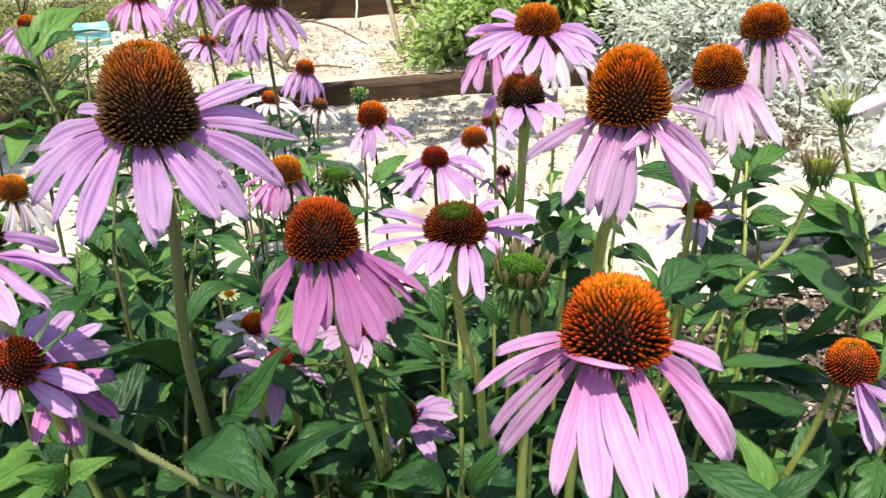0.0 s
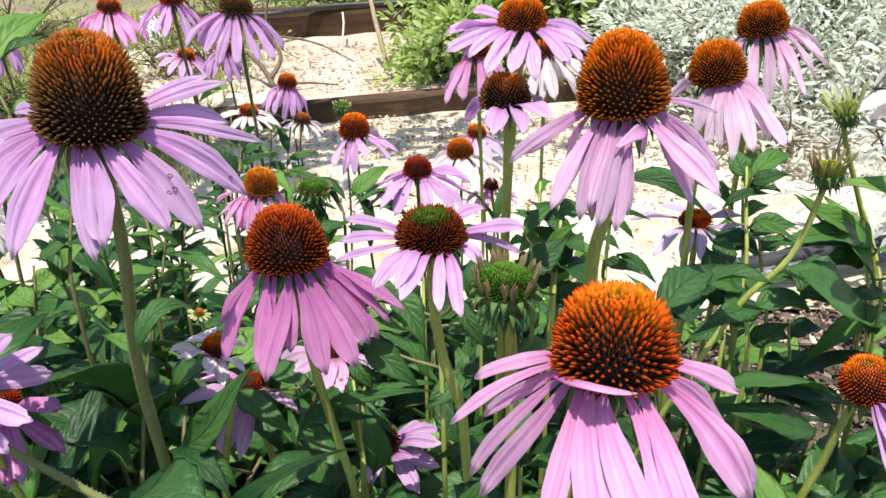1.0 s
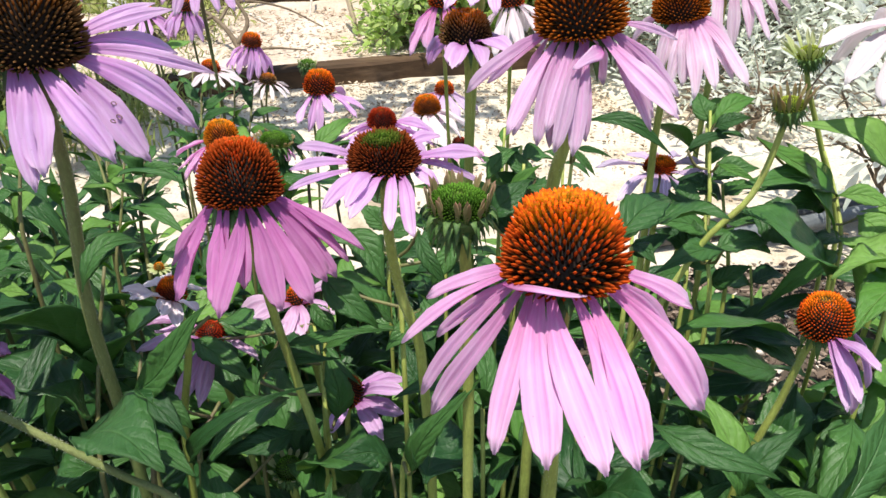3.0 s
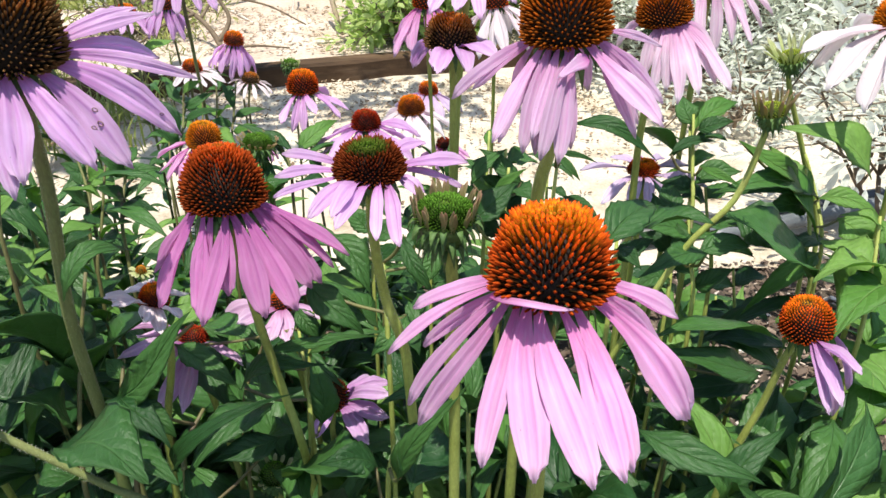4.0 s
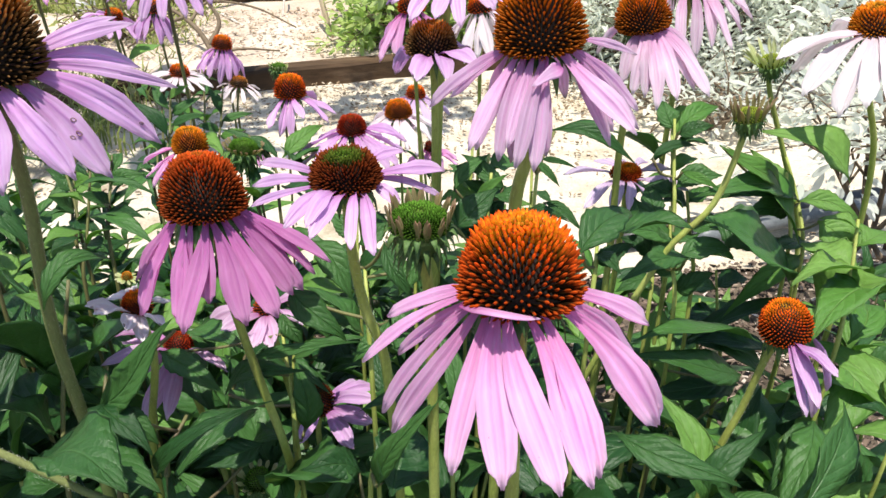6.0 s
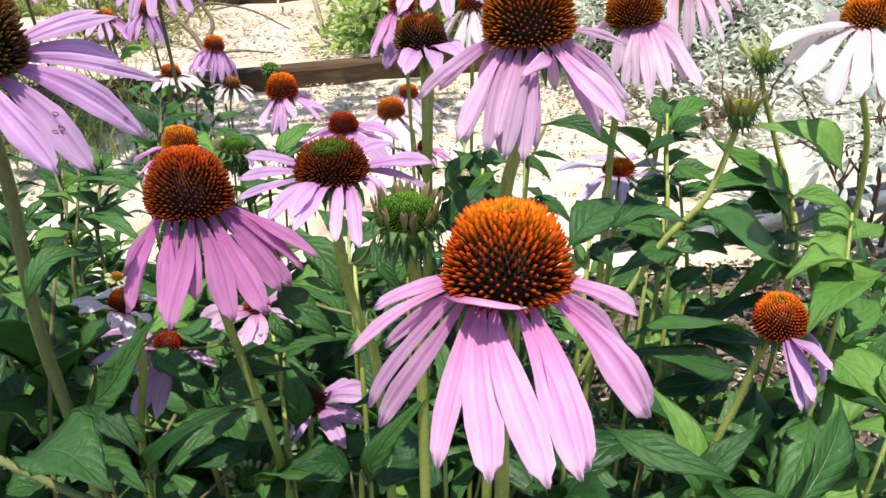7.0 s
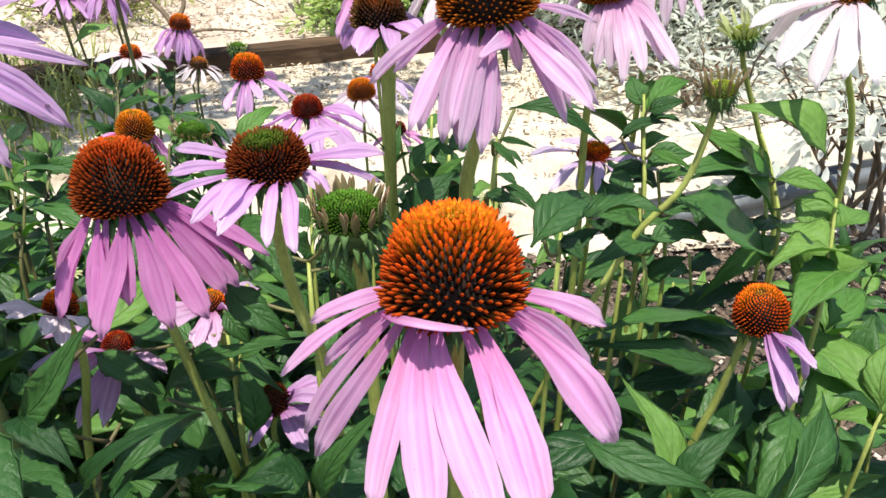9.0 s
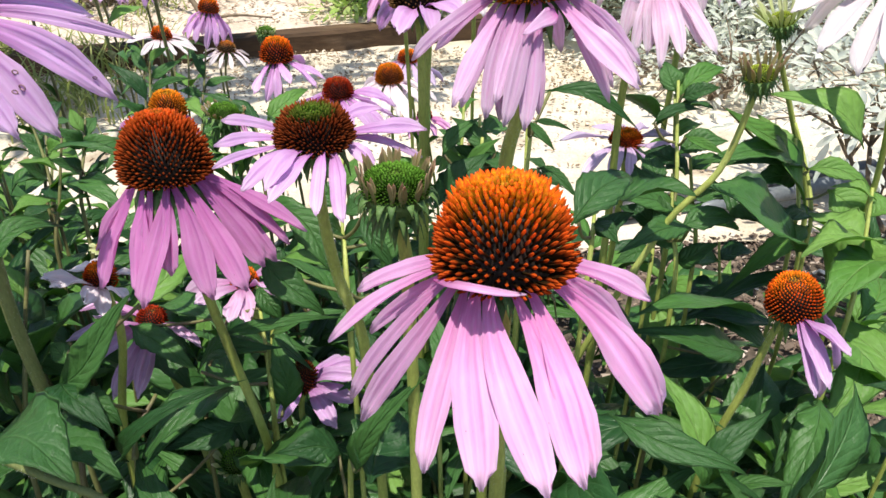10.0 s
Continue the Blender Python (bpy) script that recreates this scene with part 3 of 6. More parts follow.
def hair_mesh(line, radius, rng, count=900):
    """Short bristly hairs that stand off a stem."""
    verts, faces = [], []
    for k in range(count):
        i = rng.randrange(len(line) - 1)
        p = line[i].lerp(line[i + 1], rng.random())
        d = (line[i + 1] - line[i]).normalized()
        out = Vector((rng.gauss(0, 1), rng.gauss(0, 1), rng.gauss(0, 1)))
        out = (out - d * out.dot(d)).normalized()
        side = d * 0.00007
        tip = p + out * (radius + rng.uniform(0.0003, 0.0008)) + d * rng.uniform(-0.0005, 0.0005)
        o = len(verts)
        verts += [p + out * radius * 0.9 - side, p + out * radius * 0.9 + side, tip]
        faces.append((o, o + 1, o + 2))
    return mesh_of("hairs", verts, faces, HAIR, None, False)


def leafy_stem(stem, leaves, seed, label="leafy green coneflower stem without a bloom", petioles=False):
    """A stem without a head, given from its top to the soil, with its leaves."""
    rng = random.Random(seed)
    root = new("coneflower_shoot")
    foot = Vector(stem[-1])
    root.location = foot
    tagged(root, label, "plant", "leafy shoots in the bed")
    line = spline([Vector(q) - foot for q in stem], 5)
    v, f, u = tube(line, [0.0010 + 0.0009 * i / len(line) for i in range(len(line))], 7)
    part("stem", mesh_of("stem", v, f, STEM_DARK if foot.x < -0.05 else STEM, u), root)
    for (b, t, w, sag, roll, bright) in leaves:
        part("leaf", leaf_mesh(Vector(b) - foot, Vector(t) - foot, w, sag, roll, rng, LEAF_SUNLIT if bright else LEAF), root)
        if petioles:
            # a leaf stalk from the stem up to the leaf's foot
            end = Vector(b) - foot
            start = min(line, key=lambda q: (q - end + Vector((0, 0, 0.5 * (q - end).to_2d().length))).length)
            if (start - end).length > 0.004:
                v, f, u = tube(spline([start, start.lerp(end, 0.5) + Vector((0, 0, -0.004)), end + (Vector(t) - Vector(b)) * 0.05], 3), [0.0010] * 7, 6)
                part("petiole", mesh_of("petiole", v, f, STEM_DARK, u), root)
    if not petioles and foot.x > 0.1 or foot.x < -0.15 and foot.y > 0.5 and not petioles:
        # older leaves lower on the stem
        low = [q for q in line if 0.12 < q.z < line[0].z - 0.10]
        for k in range(7):
            set_leaf(root, SUNNY if rng.random() < 0.2 else LEAVES, low[int(rng.random() * len(low))], rng.uniform(0, 360), rng.uniform(-35, 25), rng.uniform(0.06, 0.10), rng.uniform(-30, 30), rng)
    return root


def skirt(n, drop, length, seed, spread=8, start=0):
    """A ring of n petals round a head, each a little different."""
    rng = random.Random(seed)
    return [(start + 360 * k / n + rng.uniform(-9, 9), drop + rng.uniform(-spread, spread), length * rng.uniform(0.88, 1.1)) for k in range(n)]


# ---- ground, path and timbers ----
def sheet(name, x0, x1, y0, y1, nx, ny, z, relief, mat, scale=6.0, label="", category="ground"):
    xs, ys = np.linspace(x0, x1, nx), np.linspace(y0, y1, ny)
    verts = []
    for y in ys:
        for x in xs:
            h = noise.noise(Vector((x * scale, y * scale, z))) + 0.5 * noise.noise(Vector((x * scale * 3.1, y * scale * 3.1, 4)))
            verts.append((x, y, z + relief * h))
    faces = [(j * nx + i, j * nx + i + 1, (j + 1) * nx + i + 1, (j + 1) * nx + i) for j in range(ny - 1) for i in range(nx - 1)]
    ob = new(name, mesh_of(name, verts, faces, mat))
    return tagged(ob, label, category, kind="structure")


def skewed(ob, rise):
    """Shears a sheet so that its long edges run with the timbers."""
    for v in ob.data.vertices:
        v.co.y += v.co.x * rise
    return ob


sheet("ground", -60, 60, -60, 90, 60, 60, -0.06, 0.0, DIRT, label="dry brown garden soil reaching to the horizon")
sheet("flower_bed", -6, 6, -1.2, 1.12, 300, 70, -0.008, 0.012, MULCH, 14, "dark bark mulch of the flower bed with pale chips")
sheet("path", -9, 9, 1.1, 3.9, 300, 70, 0.0, 0.007, SAND, 7, "pale sandy path strewn with dry leaf litter", "path")
skewed(sheet("upper_bed", -6, 5, 2.26, 3.2, 260, 50, 0.05, 0.008, BARE, 6, "bare raised bed of pale dry bark mulch"), 0.2)


def timber(name, a, b, thick, height, z, label):
    """A squared, weathered sleeper with rounded, worn edges lying from a to b."""
    a, b = Vector(a), Vector(b)
    d = (b - a).normalized()
    n = Vector((-d.y, d.x, 0))
    rng = random.Random(5)
    prof = [(0, 0), (0, height * 0.88), (thick * 0.06, height), (thick * 0.94, height), (thick, height * 0.88), (thick, 0)]
    verts, faces, count = [], [], 40
    for i in range(count):
        p = a.lerp(b, i / (count - 1))
        for (q, h) in prof:
            wob = rng.uniform(-1, 1) * 0.003
            verts.append(p + n * (q + wob) + Vector((0, 0, z + h + rng.uniform(-1, 1) * 0.002)))
    m = len(prof)
    for i in range(count - 1):
        for k in range(m):
            faces.append((i * m + k, i * m + (k + 1) % m, (i + 1) * m + (k + 1) % m, (i + 1) * m + k))
    faces += [tuple(range(m)), tuple(range((count - 1) * m, count * m))[::-1]]
    ob = new(name, mesh_of(name, verts, faces, TIMBER, None, False))
    return tagged(ob, label, "edging", kind="structure")


timber("edging_timber", (-6.0, 1.006, 0), (5.0, 3.255, 0), 0.055, 0.072, -0.01, "weathered brown timber sleeper edging a raised bed")
timber("edging_timber", (-0.95, 3.03, 0), (5.0, 4.05, 0), 0.14, 0.15, 0.0, "dark weathered timber sleeper at the back of the bed")

# the flowers of the bed, one call each
coneflower("rose-pink coneflower with a domed orange cone and long drooping petals", (0.059, 0.1976, 0.6045), (-0.007, 0.155, 0.988),
    0.0162, 0.0232, [(147, -28, 0.0463, 0.006, -0.15, -0.9), (156, -37, 0.0528, 0.0044, 0, -1.03), (164, -47, 0.0511, 0.0052, -0.37, -0.95), (177, -55, 0.0575, 0.0052, -0.16, -1.09), (-172, -61, 0.0581, 0.007, -0.18, -1.11), (-158, -61, 0.0491, 0.0074, 0.41, -0.92), (-137, -60, 0.0487, 0.0103, 0.41, -0.53), (-123, -60, 0.0508, 0.0105, 0.56, -0.4), (-90, -58, 0.0511, 0.0085, 0.31, 0.11), (-67, -56, 0.0487, 0.009, 0.06, 0.26), (-32, -57, 0.0584, 0.0112, 0.38, 0.82), (-10, -51, 0.0505, 0.008, 0.49, 0.85), (14, -30, 0.0491, 0.008, 0.18, 0.79)],
    [(0.06, 0.197, 0.549), (0.061, 0.197, 0.519), (0.062, 0.197, 0)], "pink", "orange", count=680, bristle=0.44, taper=0.95, bow=0.055, folded=[((-1.08, -0.29, -0.05), (-0.55, -1.09, 0.2), (0.14, -1.14, 0.04), 0.0058)],
    leaves=[((0.098, 0.273, 0.568), (0.131, 0.308, 0.572), 0.017, 0.1, 20, 0),
            ((0.124, 0.270, 0.471), (0.174, 0.235, 0.462), 0.015, 0.12, 26, 0),
            ((0.018, 0.249, 0.46), (0.029, 0.287, 0.466), 0.032, 0.1, 30, 0)], seed=1)
coneflower("dusky pink coneflower with steeply hanging petals and a rust-red cone", (-0.065, 0.341, 0.5616), (-0.004, 0.114, 0.993),
    0.0186, 0.0286, [(-176, -63, 0.062, 0.0107, -0.05, -0.75), (171, -51, 0.0558, 0.009, -0.15, -0.86), (-136, -71, 0.0504, 0.0098, 0.23, -0.37), (-111, -74, 0.0402, 0.0082, -0.09, -0.14), (-74, -68, 0.0538, 0.0103, -0.35, 0.33), (-68, -63, 0.0528, 0.0119, 0.14, 0.4), (-43, -59, 0.055, 0.0115, 0.08, 0.43), (-13, -60, 0.0521, 0.0107, 0.05, 0.65), (-1, -58, 0.0562, 0.009, 0.1, 0.8), (8, -49, 0.0565, 0.0074, 0.08, 0.84), (27, -40, 0.06, 0.0082, -0.21, 0.81), (-79, -68, 0.0393, 0.009, -0.08, 0.3)],
    [(-0.063, 0.342, 0.55), (-0.061, 0.342, 0.509), (-0.053, 0.342, 0.452), (-0.042, 0.34, 0.379), (-0.034, 0.34, 0)], "deep", "rust", count=900, bristle=0.36, taper=1.2, width=0.0125, bow=0.035, seed=2)
coneflower("lilac coneflower with a young cone green at its crown", (0.0061, 0.2833, 0.601), (-0.035, -0.026, 0.999),
    0.0127, 0.0111, [(155, -2, 0.0371, 0.0047, -0.23, -0.85), (169, -15, 0.0395, 0.0047, -0.35, -0.69), (-178, -26, 0.04, 0.0035, -0.44, -0.68), (-148, -9, 0.0261, 0.0051, 0.35, -0.63), (-127, 3, 0.0323, 0.0051, 0.12, -0.58), (-108, 7, 0.0335, 0.0059, -0, -0.24), (-81, 5, 0.0394, 0.0066, -0.51, -0.05), (-60, -6, 0.0372, 0.0055, -0.64, 0.55), (-44, -15, 0.0368, 0.0066, -0.76, 0.69), (-10, -27, 0.0162, 0.0059, -0.37, 0.76), (21, -14, 0.0397, 0.0066, 0.17, 0.62), (14, -29, 0.0386, 0.0039, 0.23, 0.89), (42, -9, 0.0373, 0.0055, 0.39, 0.59)],
    [(0.006, 0.283, 0.575), (0.01, 0.283, 0.541), (0.018, 0.283, 0.509), (0.023, 0.283, 0)], "lilac", "maroon", count=800, crown=0.6, width=0.0075, seed=3)
coneflower("lilac-pink coneflower with a tall cone and ageing folded petals", (0.0879, 0.3238, 0.6423), (-0.126, -0.048, 0.991),
    0.0175, 0.0323, [(161, -35, 0.0519, 0.0076, -0.07, -0.75), (171, -43, 0.0491, 0.0055, -0.53, -0.8), (-154, -61, 0.0458, 0.0062, -0.13, -0.85), (-136, -55, 0.0451, 0.0072, 0.05, -0.72), (-117, -49, 0.0399, 0.0062, -0.12, -0.39), (-92, -56, 0.0483, 0.0072, -0.42, -0.06), (-88, -61, 0.0482, 0.0079, -0.29, -0.1), (-64, -42, 0.0467, 0.0093, 0.25, 0.34), (-37, -56, 0.0506, 0.0062, 0.32, 0.88), (-24, -53, 0.0483, 0.0062, 0.35, 0.69), (3, -27, 0.0457, 0.0041, 0.43, 0.77), (-150, -42, 0.046, 0.0067, 0.1, -0.5), (-131, -66, 0.045, 0.0063, 0, 0.2), (-104, -72, 0.042, 0.0063, 0.05, -0.1), (-48, -60, 0.045, 0.0063, 0, 0.5), (-12, -66, 0.046, 0.0071, 0, 0.6)] + [(a, -60, 0.045, 0.0067) for a in (24, 60, 100, 135)],
    [(0.085, 0.322, 0.592), (0.081, 0.322, 0.57), (0.079, 0.322, 0)], "rose", "gold", stem_r=0.0026, count=950, bristle=0.36, taper=1.2, width=0.0095, point=0.6, bow=0.055, folded=[((0.26, -1.0, -0.32), (-0.05, -1.16, -0.38), (-0.48, -1.26, -0.58), 0.0080, 0.45, -0.35, -0.88)], seed=4)
coneflower("pink coneflower with a rounded orange cone and pointed petals", (0.1772, 0.4525, 0.6146), (-0.184, -0.009, 0.983),
    0.0151, 0.0224, [(146, -42, 0.045, 0.0085, -0.59, -0.57), (-130, -56, 0.0302, 0.0076, -0.11, -0.57), (-106, -54, 0.0371, 0.0081, -0.2, -0.19), (-91, -56, 0.0393, 0.0076, -0.28, -0.02), (-77, -57, 0.0475, 0.0085, -0.32, 0.11), (-63, -55, 0.0443, 0.0093, -0.21, 0.54), (-38, -51, 0.0509, 0.0098, -0.14, 0.47), (-2, -54, 0.0445, 0.0085, 0.12, 0.71)],
    [(0.173, 0.452, 0.544), (0.176, 0.452, 0.454), (0.179, 0.452, 0)], "blush", "gold", count=760, bristle=0.34, fill=True, width=0.0095, point=0.9, stem_leaves=6, seed=5)
coneflower("pink coneflower with ageing petals before a silver shrub", (0.2483, 0.563, 0.6164), (-0.202, -0.001, 0.979),
    0.0163, 0.0200, [(-160, -40, 0.045, 0.0085), (-128, -58, 0.044, 0.009), (-104, -62, 0.050, 0.009), (-82, -66, 0.046, 0.0085), (-62, -60, 0.052, 0.0105), (-36, -56, 0.046, 0.009), (-10, -46, 0.048, 0.0085), (14, -36, 0.047, 0.008), (50, -50, 0.045, 0.0085), (92, -45, 0.045, 0.0085), (135, -45, 0.045, 0.0085)],
    [(0.254, 0.575, 0.37), (0.247, 0.583, 0)], "blush", "gold", count=650, bristle=0.34, width=0.0095, point=0.9, stem_leaves=8, seed=6)
coneflower("pink coneflower with wide-spread petals on a tall green stem", (0.0626, 0.4733, 0.6431), (-0.068, 0.0, 0.998),
    0.0138, 0.0155, [(-166, -8, 0.0443, 0.0089, 0.27, -0.85), (166, -7, 0.0439, 0.0085, -0.3, -0.67), (132, 4, 0.0434, 0.0076, -0.21, -0.59), (-109, -23, 0.0432, 0.0098, -0.27, -0.3), (-73, -22, 0.0446, 0.0093, -0.67, 0.32), (-35, -18, 0.0367, 0.0089, -0.06, 0.54), (12, -24, 0.0451, 0.0085, 0.19, 0.76), (-6, -36, 0.0435, 0.0076, 0.64, 0.91), (-140, -14, 0.0368, 0.0068, -0.01, -0.73)],
    [(0.058, 0.475, 0.573), (0.056, 0.475, 0.518), (0.054, 0.475, 0)], "lilac", "gold", count=600, bristle=0.34, stem_r=0.0028, fill=True, width=0.0095, stem_leaves=3, seed=7)
coneflower("large lilac coneflower with a tall dark orange cone and spotted petals", (-0.1444, 0.3434, 0.6323), (0.153, -0.102, 0.983),
    0.0217, 0.0439, [(-179, -29, 0.0584, 0.0104, -0.16, -0.93), (173, -35, 0.0587, 0.008, 0.29, -0.85), (-153, -43, 0.0632, 0.0112, -0.15, -0.56), (-140, -51, 0.0605, 0.0104, -0.11, -0.53), (-126, -50, 0.0582, 0.0124, 0.19, -0.55), (-99, -53, 0.0544, 0.0096, 0.4, -0.18), (-82, -47, 0.0485, 0.014, 0.25, -0.02), (-58, -44, 0.0501, 0.0124, 0.38, 0.38), (-33, -40, 0.0566, 0.0132, 0.22, 0.45), (-1, -34, 0.0643, 0.014, 0.21, 0.83), (22, -11, 0.0639, 0.0066, -0.03, 0.9), (26, -11, 0.0519, 0.009, 0.24, 0.86), (41, 12, 0.0525, 0.0066, -0.05, 0.66), (52, 13, 0.049, 0.0054, -0.08, 0.65), (169, -19, 0.0498, 0.0072, -0.49, -0.93)],
    [(-0.145, 0.344, 0.574), (-0.154, 0.344, 0.498), (-0.154, 0.344, 0.415), (-0.154, 0.344, 0)], "lilac", "brown", count=1200, bristle=0.36, taper=0.72, width=0.0142, point=0.9, spots=((8, 6, 3, 0.0011), (8, 6, 5, 0.0013), (8, 5, 6, 0.001), (9, 8, 5, 0.0008), (9, 7, 4, 0.0009)), stem_mat=STEM_BROWN, stem_r=0.0029,
    leaves=[((-0.177, 0.367, 0.445), (-0.207, 0.312, 0.516), 0.044, 0.1, 10, 0),
            ((-0.183, 0.377, 0.436), (-0.225, 0.443, 0.467), 0.039, 0.05, 60, 0),
            ((-0.178, 0.377, 0.409), (-0.112, 0.384, 0.473), 0.044, 0.12, -20, 0),
            ((-0.192, 0.396, 0.386), (-0.251, 0.387, 0.425), 0.047, 0.1, 0, 0),
            ((-0.133, 0.303, 0.533), (-0.111, 0.333, 0.544), 0.012, 0.35, 20, 0),
            ((-0.103, 0.25, 0.482), (-0.142, 0.286, 0.465), 0.03, 0.1, 0, 0),
            ((-0.127, 0.254, 0.49), (-0.079, 0.226, 0.501), 0.03, 0.15, 0, 0)], seed=8)
coneflower("purple coneflower leaning over with a red-orange cone", (-0.2164, 0.2864, 0.5252), (0.281, -0.211, 0.936),
    0.0122, 0.0154, [(60, -7, 0.0397, 0.0085, 0.36, 0.3), (35, 1, 0.0395, 0.0075, 0.34, 0.49), (18, -10, 0.0399, 0.0105, 0.43, 0.57), (-17, 17, 0.0403, 0.0105, 0.07, 0.57), (-43, -18, 0.0324, 0.0105, 0.4, 0.44), (-84, -5, 0.0250, 0.0085, 0.3, 0.06), (-108, -6, 0.0250, 0.0085, 0.3, -0.19), (95, -10, 0.038, 0.009), (130, -15, 0.038, 0.009), (165, -12, 0.038, 0.009), (-160, -8, 0.036, 0.009), (-130, -6, 0.03, 0.009)],
    [(-0.209, 0.286, 0.509), (-0.171, 0.286, 0.47), (-0.133, 0.286, 0.434), (-0.107, 0.286, 0.408), (-0.093, 0.286, 0)], "lilac", "rust", stem_r=0.0018, stem_mat=STEM_BROWN, seed=9)
coneflower("shaded purple coneflower with drooping petals low in the leaves", (-0.2422, 0.3529, 0.461), (0.159, 0.001, 0.987),
    0.0106, 0.0131, [(-26, 30, 0.0499), (-33, 1, 0.0487), (-62, -11, 0.0487), (-80, 0, 0.0487), (-54, -9, 0.0487)],
    [(-0.23, 0.365, 0.277), (-0.226, 0.373, 0)], "deep", "red", seed=10)
coneflower("lilac coneflower with long overlapping petals", (-0.2343, 0.3086, 0.5829), (0.313, 0.002, 0.95),
    0.0151, 0.0284, [(-18, 23, 0.0552), (-20, 10, 0.0545), (-31, 2, 0.0542), (-46, -1, 0.0542), (68, -28, 0.0546), (-56, -1, 0.0542)],
    [(-0.219, 0.321, 0.35), (-0.212, 0.329, 0)], "lilac", "brown", seed=11)
coneflower("pale pink coneflower with an orange cone among leaves", (-0.4585, 0.7007, 0.4231), (0.258, 0.001, 0.966),
    0.0143, 0.0231, skirt(14, -45, 0.05, 3),
    [(-0.456, 0.713, 0.254), (-0.466, 0.721, 0)], "white", "amber", count=440, bristle=0.34, seed=12)
coneflower("pink coneflower with a small orange cone", (-0.5629, 1.0147, 0.5239), (0.291, 0.002, 0.957),
    0.0129, 0.0155, skirt(12, -50, 0.045, 4),
    [(-0.565, 1.027, 0.314), (-0.583, 1.035, 0)], "lilac", "orange", count=200, seed=13)
coneflower("pink coneflower with hanging petals at the back of the bed", (-0.3936, 0.9818, 0.5649), (0.133, 0.001, 0.991),
    0.0129, 0.0140, skirt(13, -50, 0.05, 5),
    [(-0.391, 0.994, 0.339), (-0.401, 1.002, 0)], "pink", "orange", count=200, seed=14)
coneflower("lilac coneflower with hanging petals and a dark cone", (-0.1957, 0.8231, 0.5893), (0.141, 0.001, 0.99),
    0.0157, 0.0182, skirt(14, -48, 0.055, 6),
    [(-0.194, 0.835, 0.354), (-0.207, 0.843, 0)], "lilac", "brown", count=380, seed=15)
coneflower("lilac coneflower with a small red cone", (-0.4004, 1.2542, 0.4364), (0.309, 0.002, 0.951),
    0.0127, 0.0126, skirt(13, -25, 0.045, 7),
    [(-0.391, 1.266, 0.262), (-0.391, 1.274, 0)], "lilac", "orange", count=160, seed=16)
coneflower("pink coneflower with folded petals and an orange cone", (-0.3367, 1.2588, 0.4436), (0.153, 0.001, 0.988),
    0.0136, 0.0189, skirt(11, -62, 0.05, 8),
    [(-0.332, 1.271, 0.266), (-0.341, 1.279, 0)], "lilac", "orange", count=160, seed=17)
coneflower("lilac coneflower with petals spread like a parasol", (-0.3159, 0.9859, 0.5712), (0.083, 0, 0.997),
    0.0129, 0.0126, skirt(13, -45, 0.05, 9),
    [(-0.31, 0.998, 0.343), (-0.316, 1.006, 0)], "lilac", "orange", count=200, seed=18)
coneflower("pink coneflower with an orange cone and swept-back petals", (-0.093, 0.9156, 0.4183), (0.056, -0.005, 0.998),
    0.0179, 0.0258, [(-117, -32, 0.0486), (-104, -50, 0.0502), (-85, -48, 0.05), (-71, -11, 0.0478), (-25, -33, 0.0487), (-6, -25, 0.0508), (57, -27, 0.0483)],
    [(-0.091, 0.916, 0.365), (-0.069, 0.936, 0)], "lilac", "orange", count=400, seed=19)
coneflower("pale lilac coneflower with a dark red cone", (-0.0077, 0.6554, 0.472), (-0.002, 0, 1),
    0.0122, 0.0146, skirt(13, -28, 0.047, 10),
    [(-0.008, 0.655, 0.449), (0.011, 0.675, 0)], "lilac", "red", count=380, seed=20)
coneflower("bleached white-pink coneflower with an orange cone in full sun", (0.0396, 0.8625, 0.4079), (-0.035, 0.003, 0.999),
    0.0155, 0.0190, skirt(17, -34, 0.050, 11),
    [(0.041, 0.874, 0.245), (0.028, 0.882, 0)], "white", "gold", count=420, bristle=0.34, width=0.013, seed=21)
coneflower("pale pink coneflower with a small orange cone", (0.0629, 0.9162, 0.4116), (0.016, -0.001, 1),
    0.0113, 0.0132, skirt(12, -38, 0.045, 12),
    [(0.078, 0.928, 0.247), (0.085, 0.936, 0)], "pale", "orange", count=200, seed=22)
coneflower("pink coneflower with drooping petals beside the sandy path", (-0.2397, 1.2601, 0.3835), (0.151, -0.013, 0.988),
    0.0148, 0.0194, skirt(12, -62, 0.055, 13),
    [(-0.239, 1.272, 0.23), (-0.254, 1.28, 0)], "lilac", "orange", count=200, seed=23)
coneflower("white-lilac coneflower with flat daisy-like petals", (-0.2327, 0.9531, 0.4349), (0.18, -0.015, 0.984),
    0.0113, 0.0126, skirt(15, -16, 0.036, 14),
    [(-0.238, 0.953, 0.405), (-0.234, 0.973, 0)], "white", "orange", count=200, width=0.008, seed=24)
coneflower("small white coneflower with a brown cone", (-0.2172, 1.2394, 0.3255), (0.139, -0.012, 0.99),
    0.0133, 0.0132, skirt(11, -28, 0.034, 15),
    [(-0.226, 1.239, 0.273), (-0.21, 1.259, 0)], "white", "brown", count=160, width=0.007, seed=25)
coneflower("lilac-pink coneflower behind a green stem", (0.051, 0.4496, 0.6027), (0.004, 0, 1),
    0.0137, 0.0175, [(-102, 2, 0.0484), (115, -33, 0.049), (-85, 2, 0.0484), (58, -18, 0.0484), (-69, 11, 0.0487)],
    [(0.053, 0.45, 0.578), (0.045, 0.47, 0)], "lilac", "brown", count=540, seed=26)
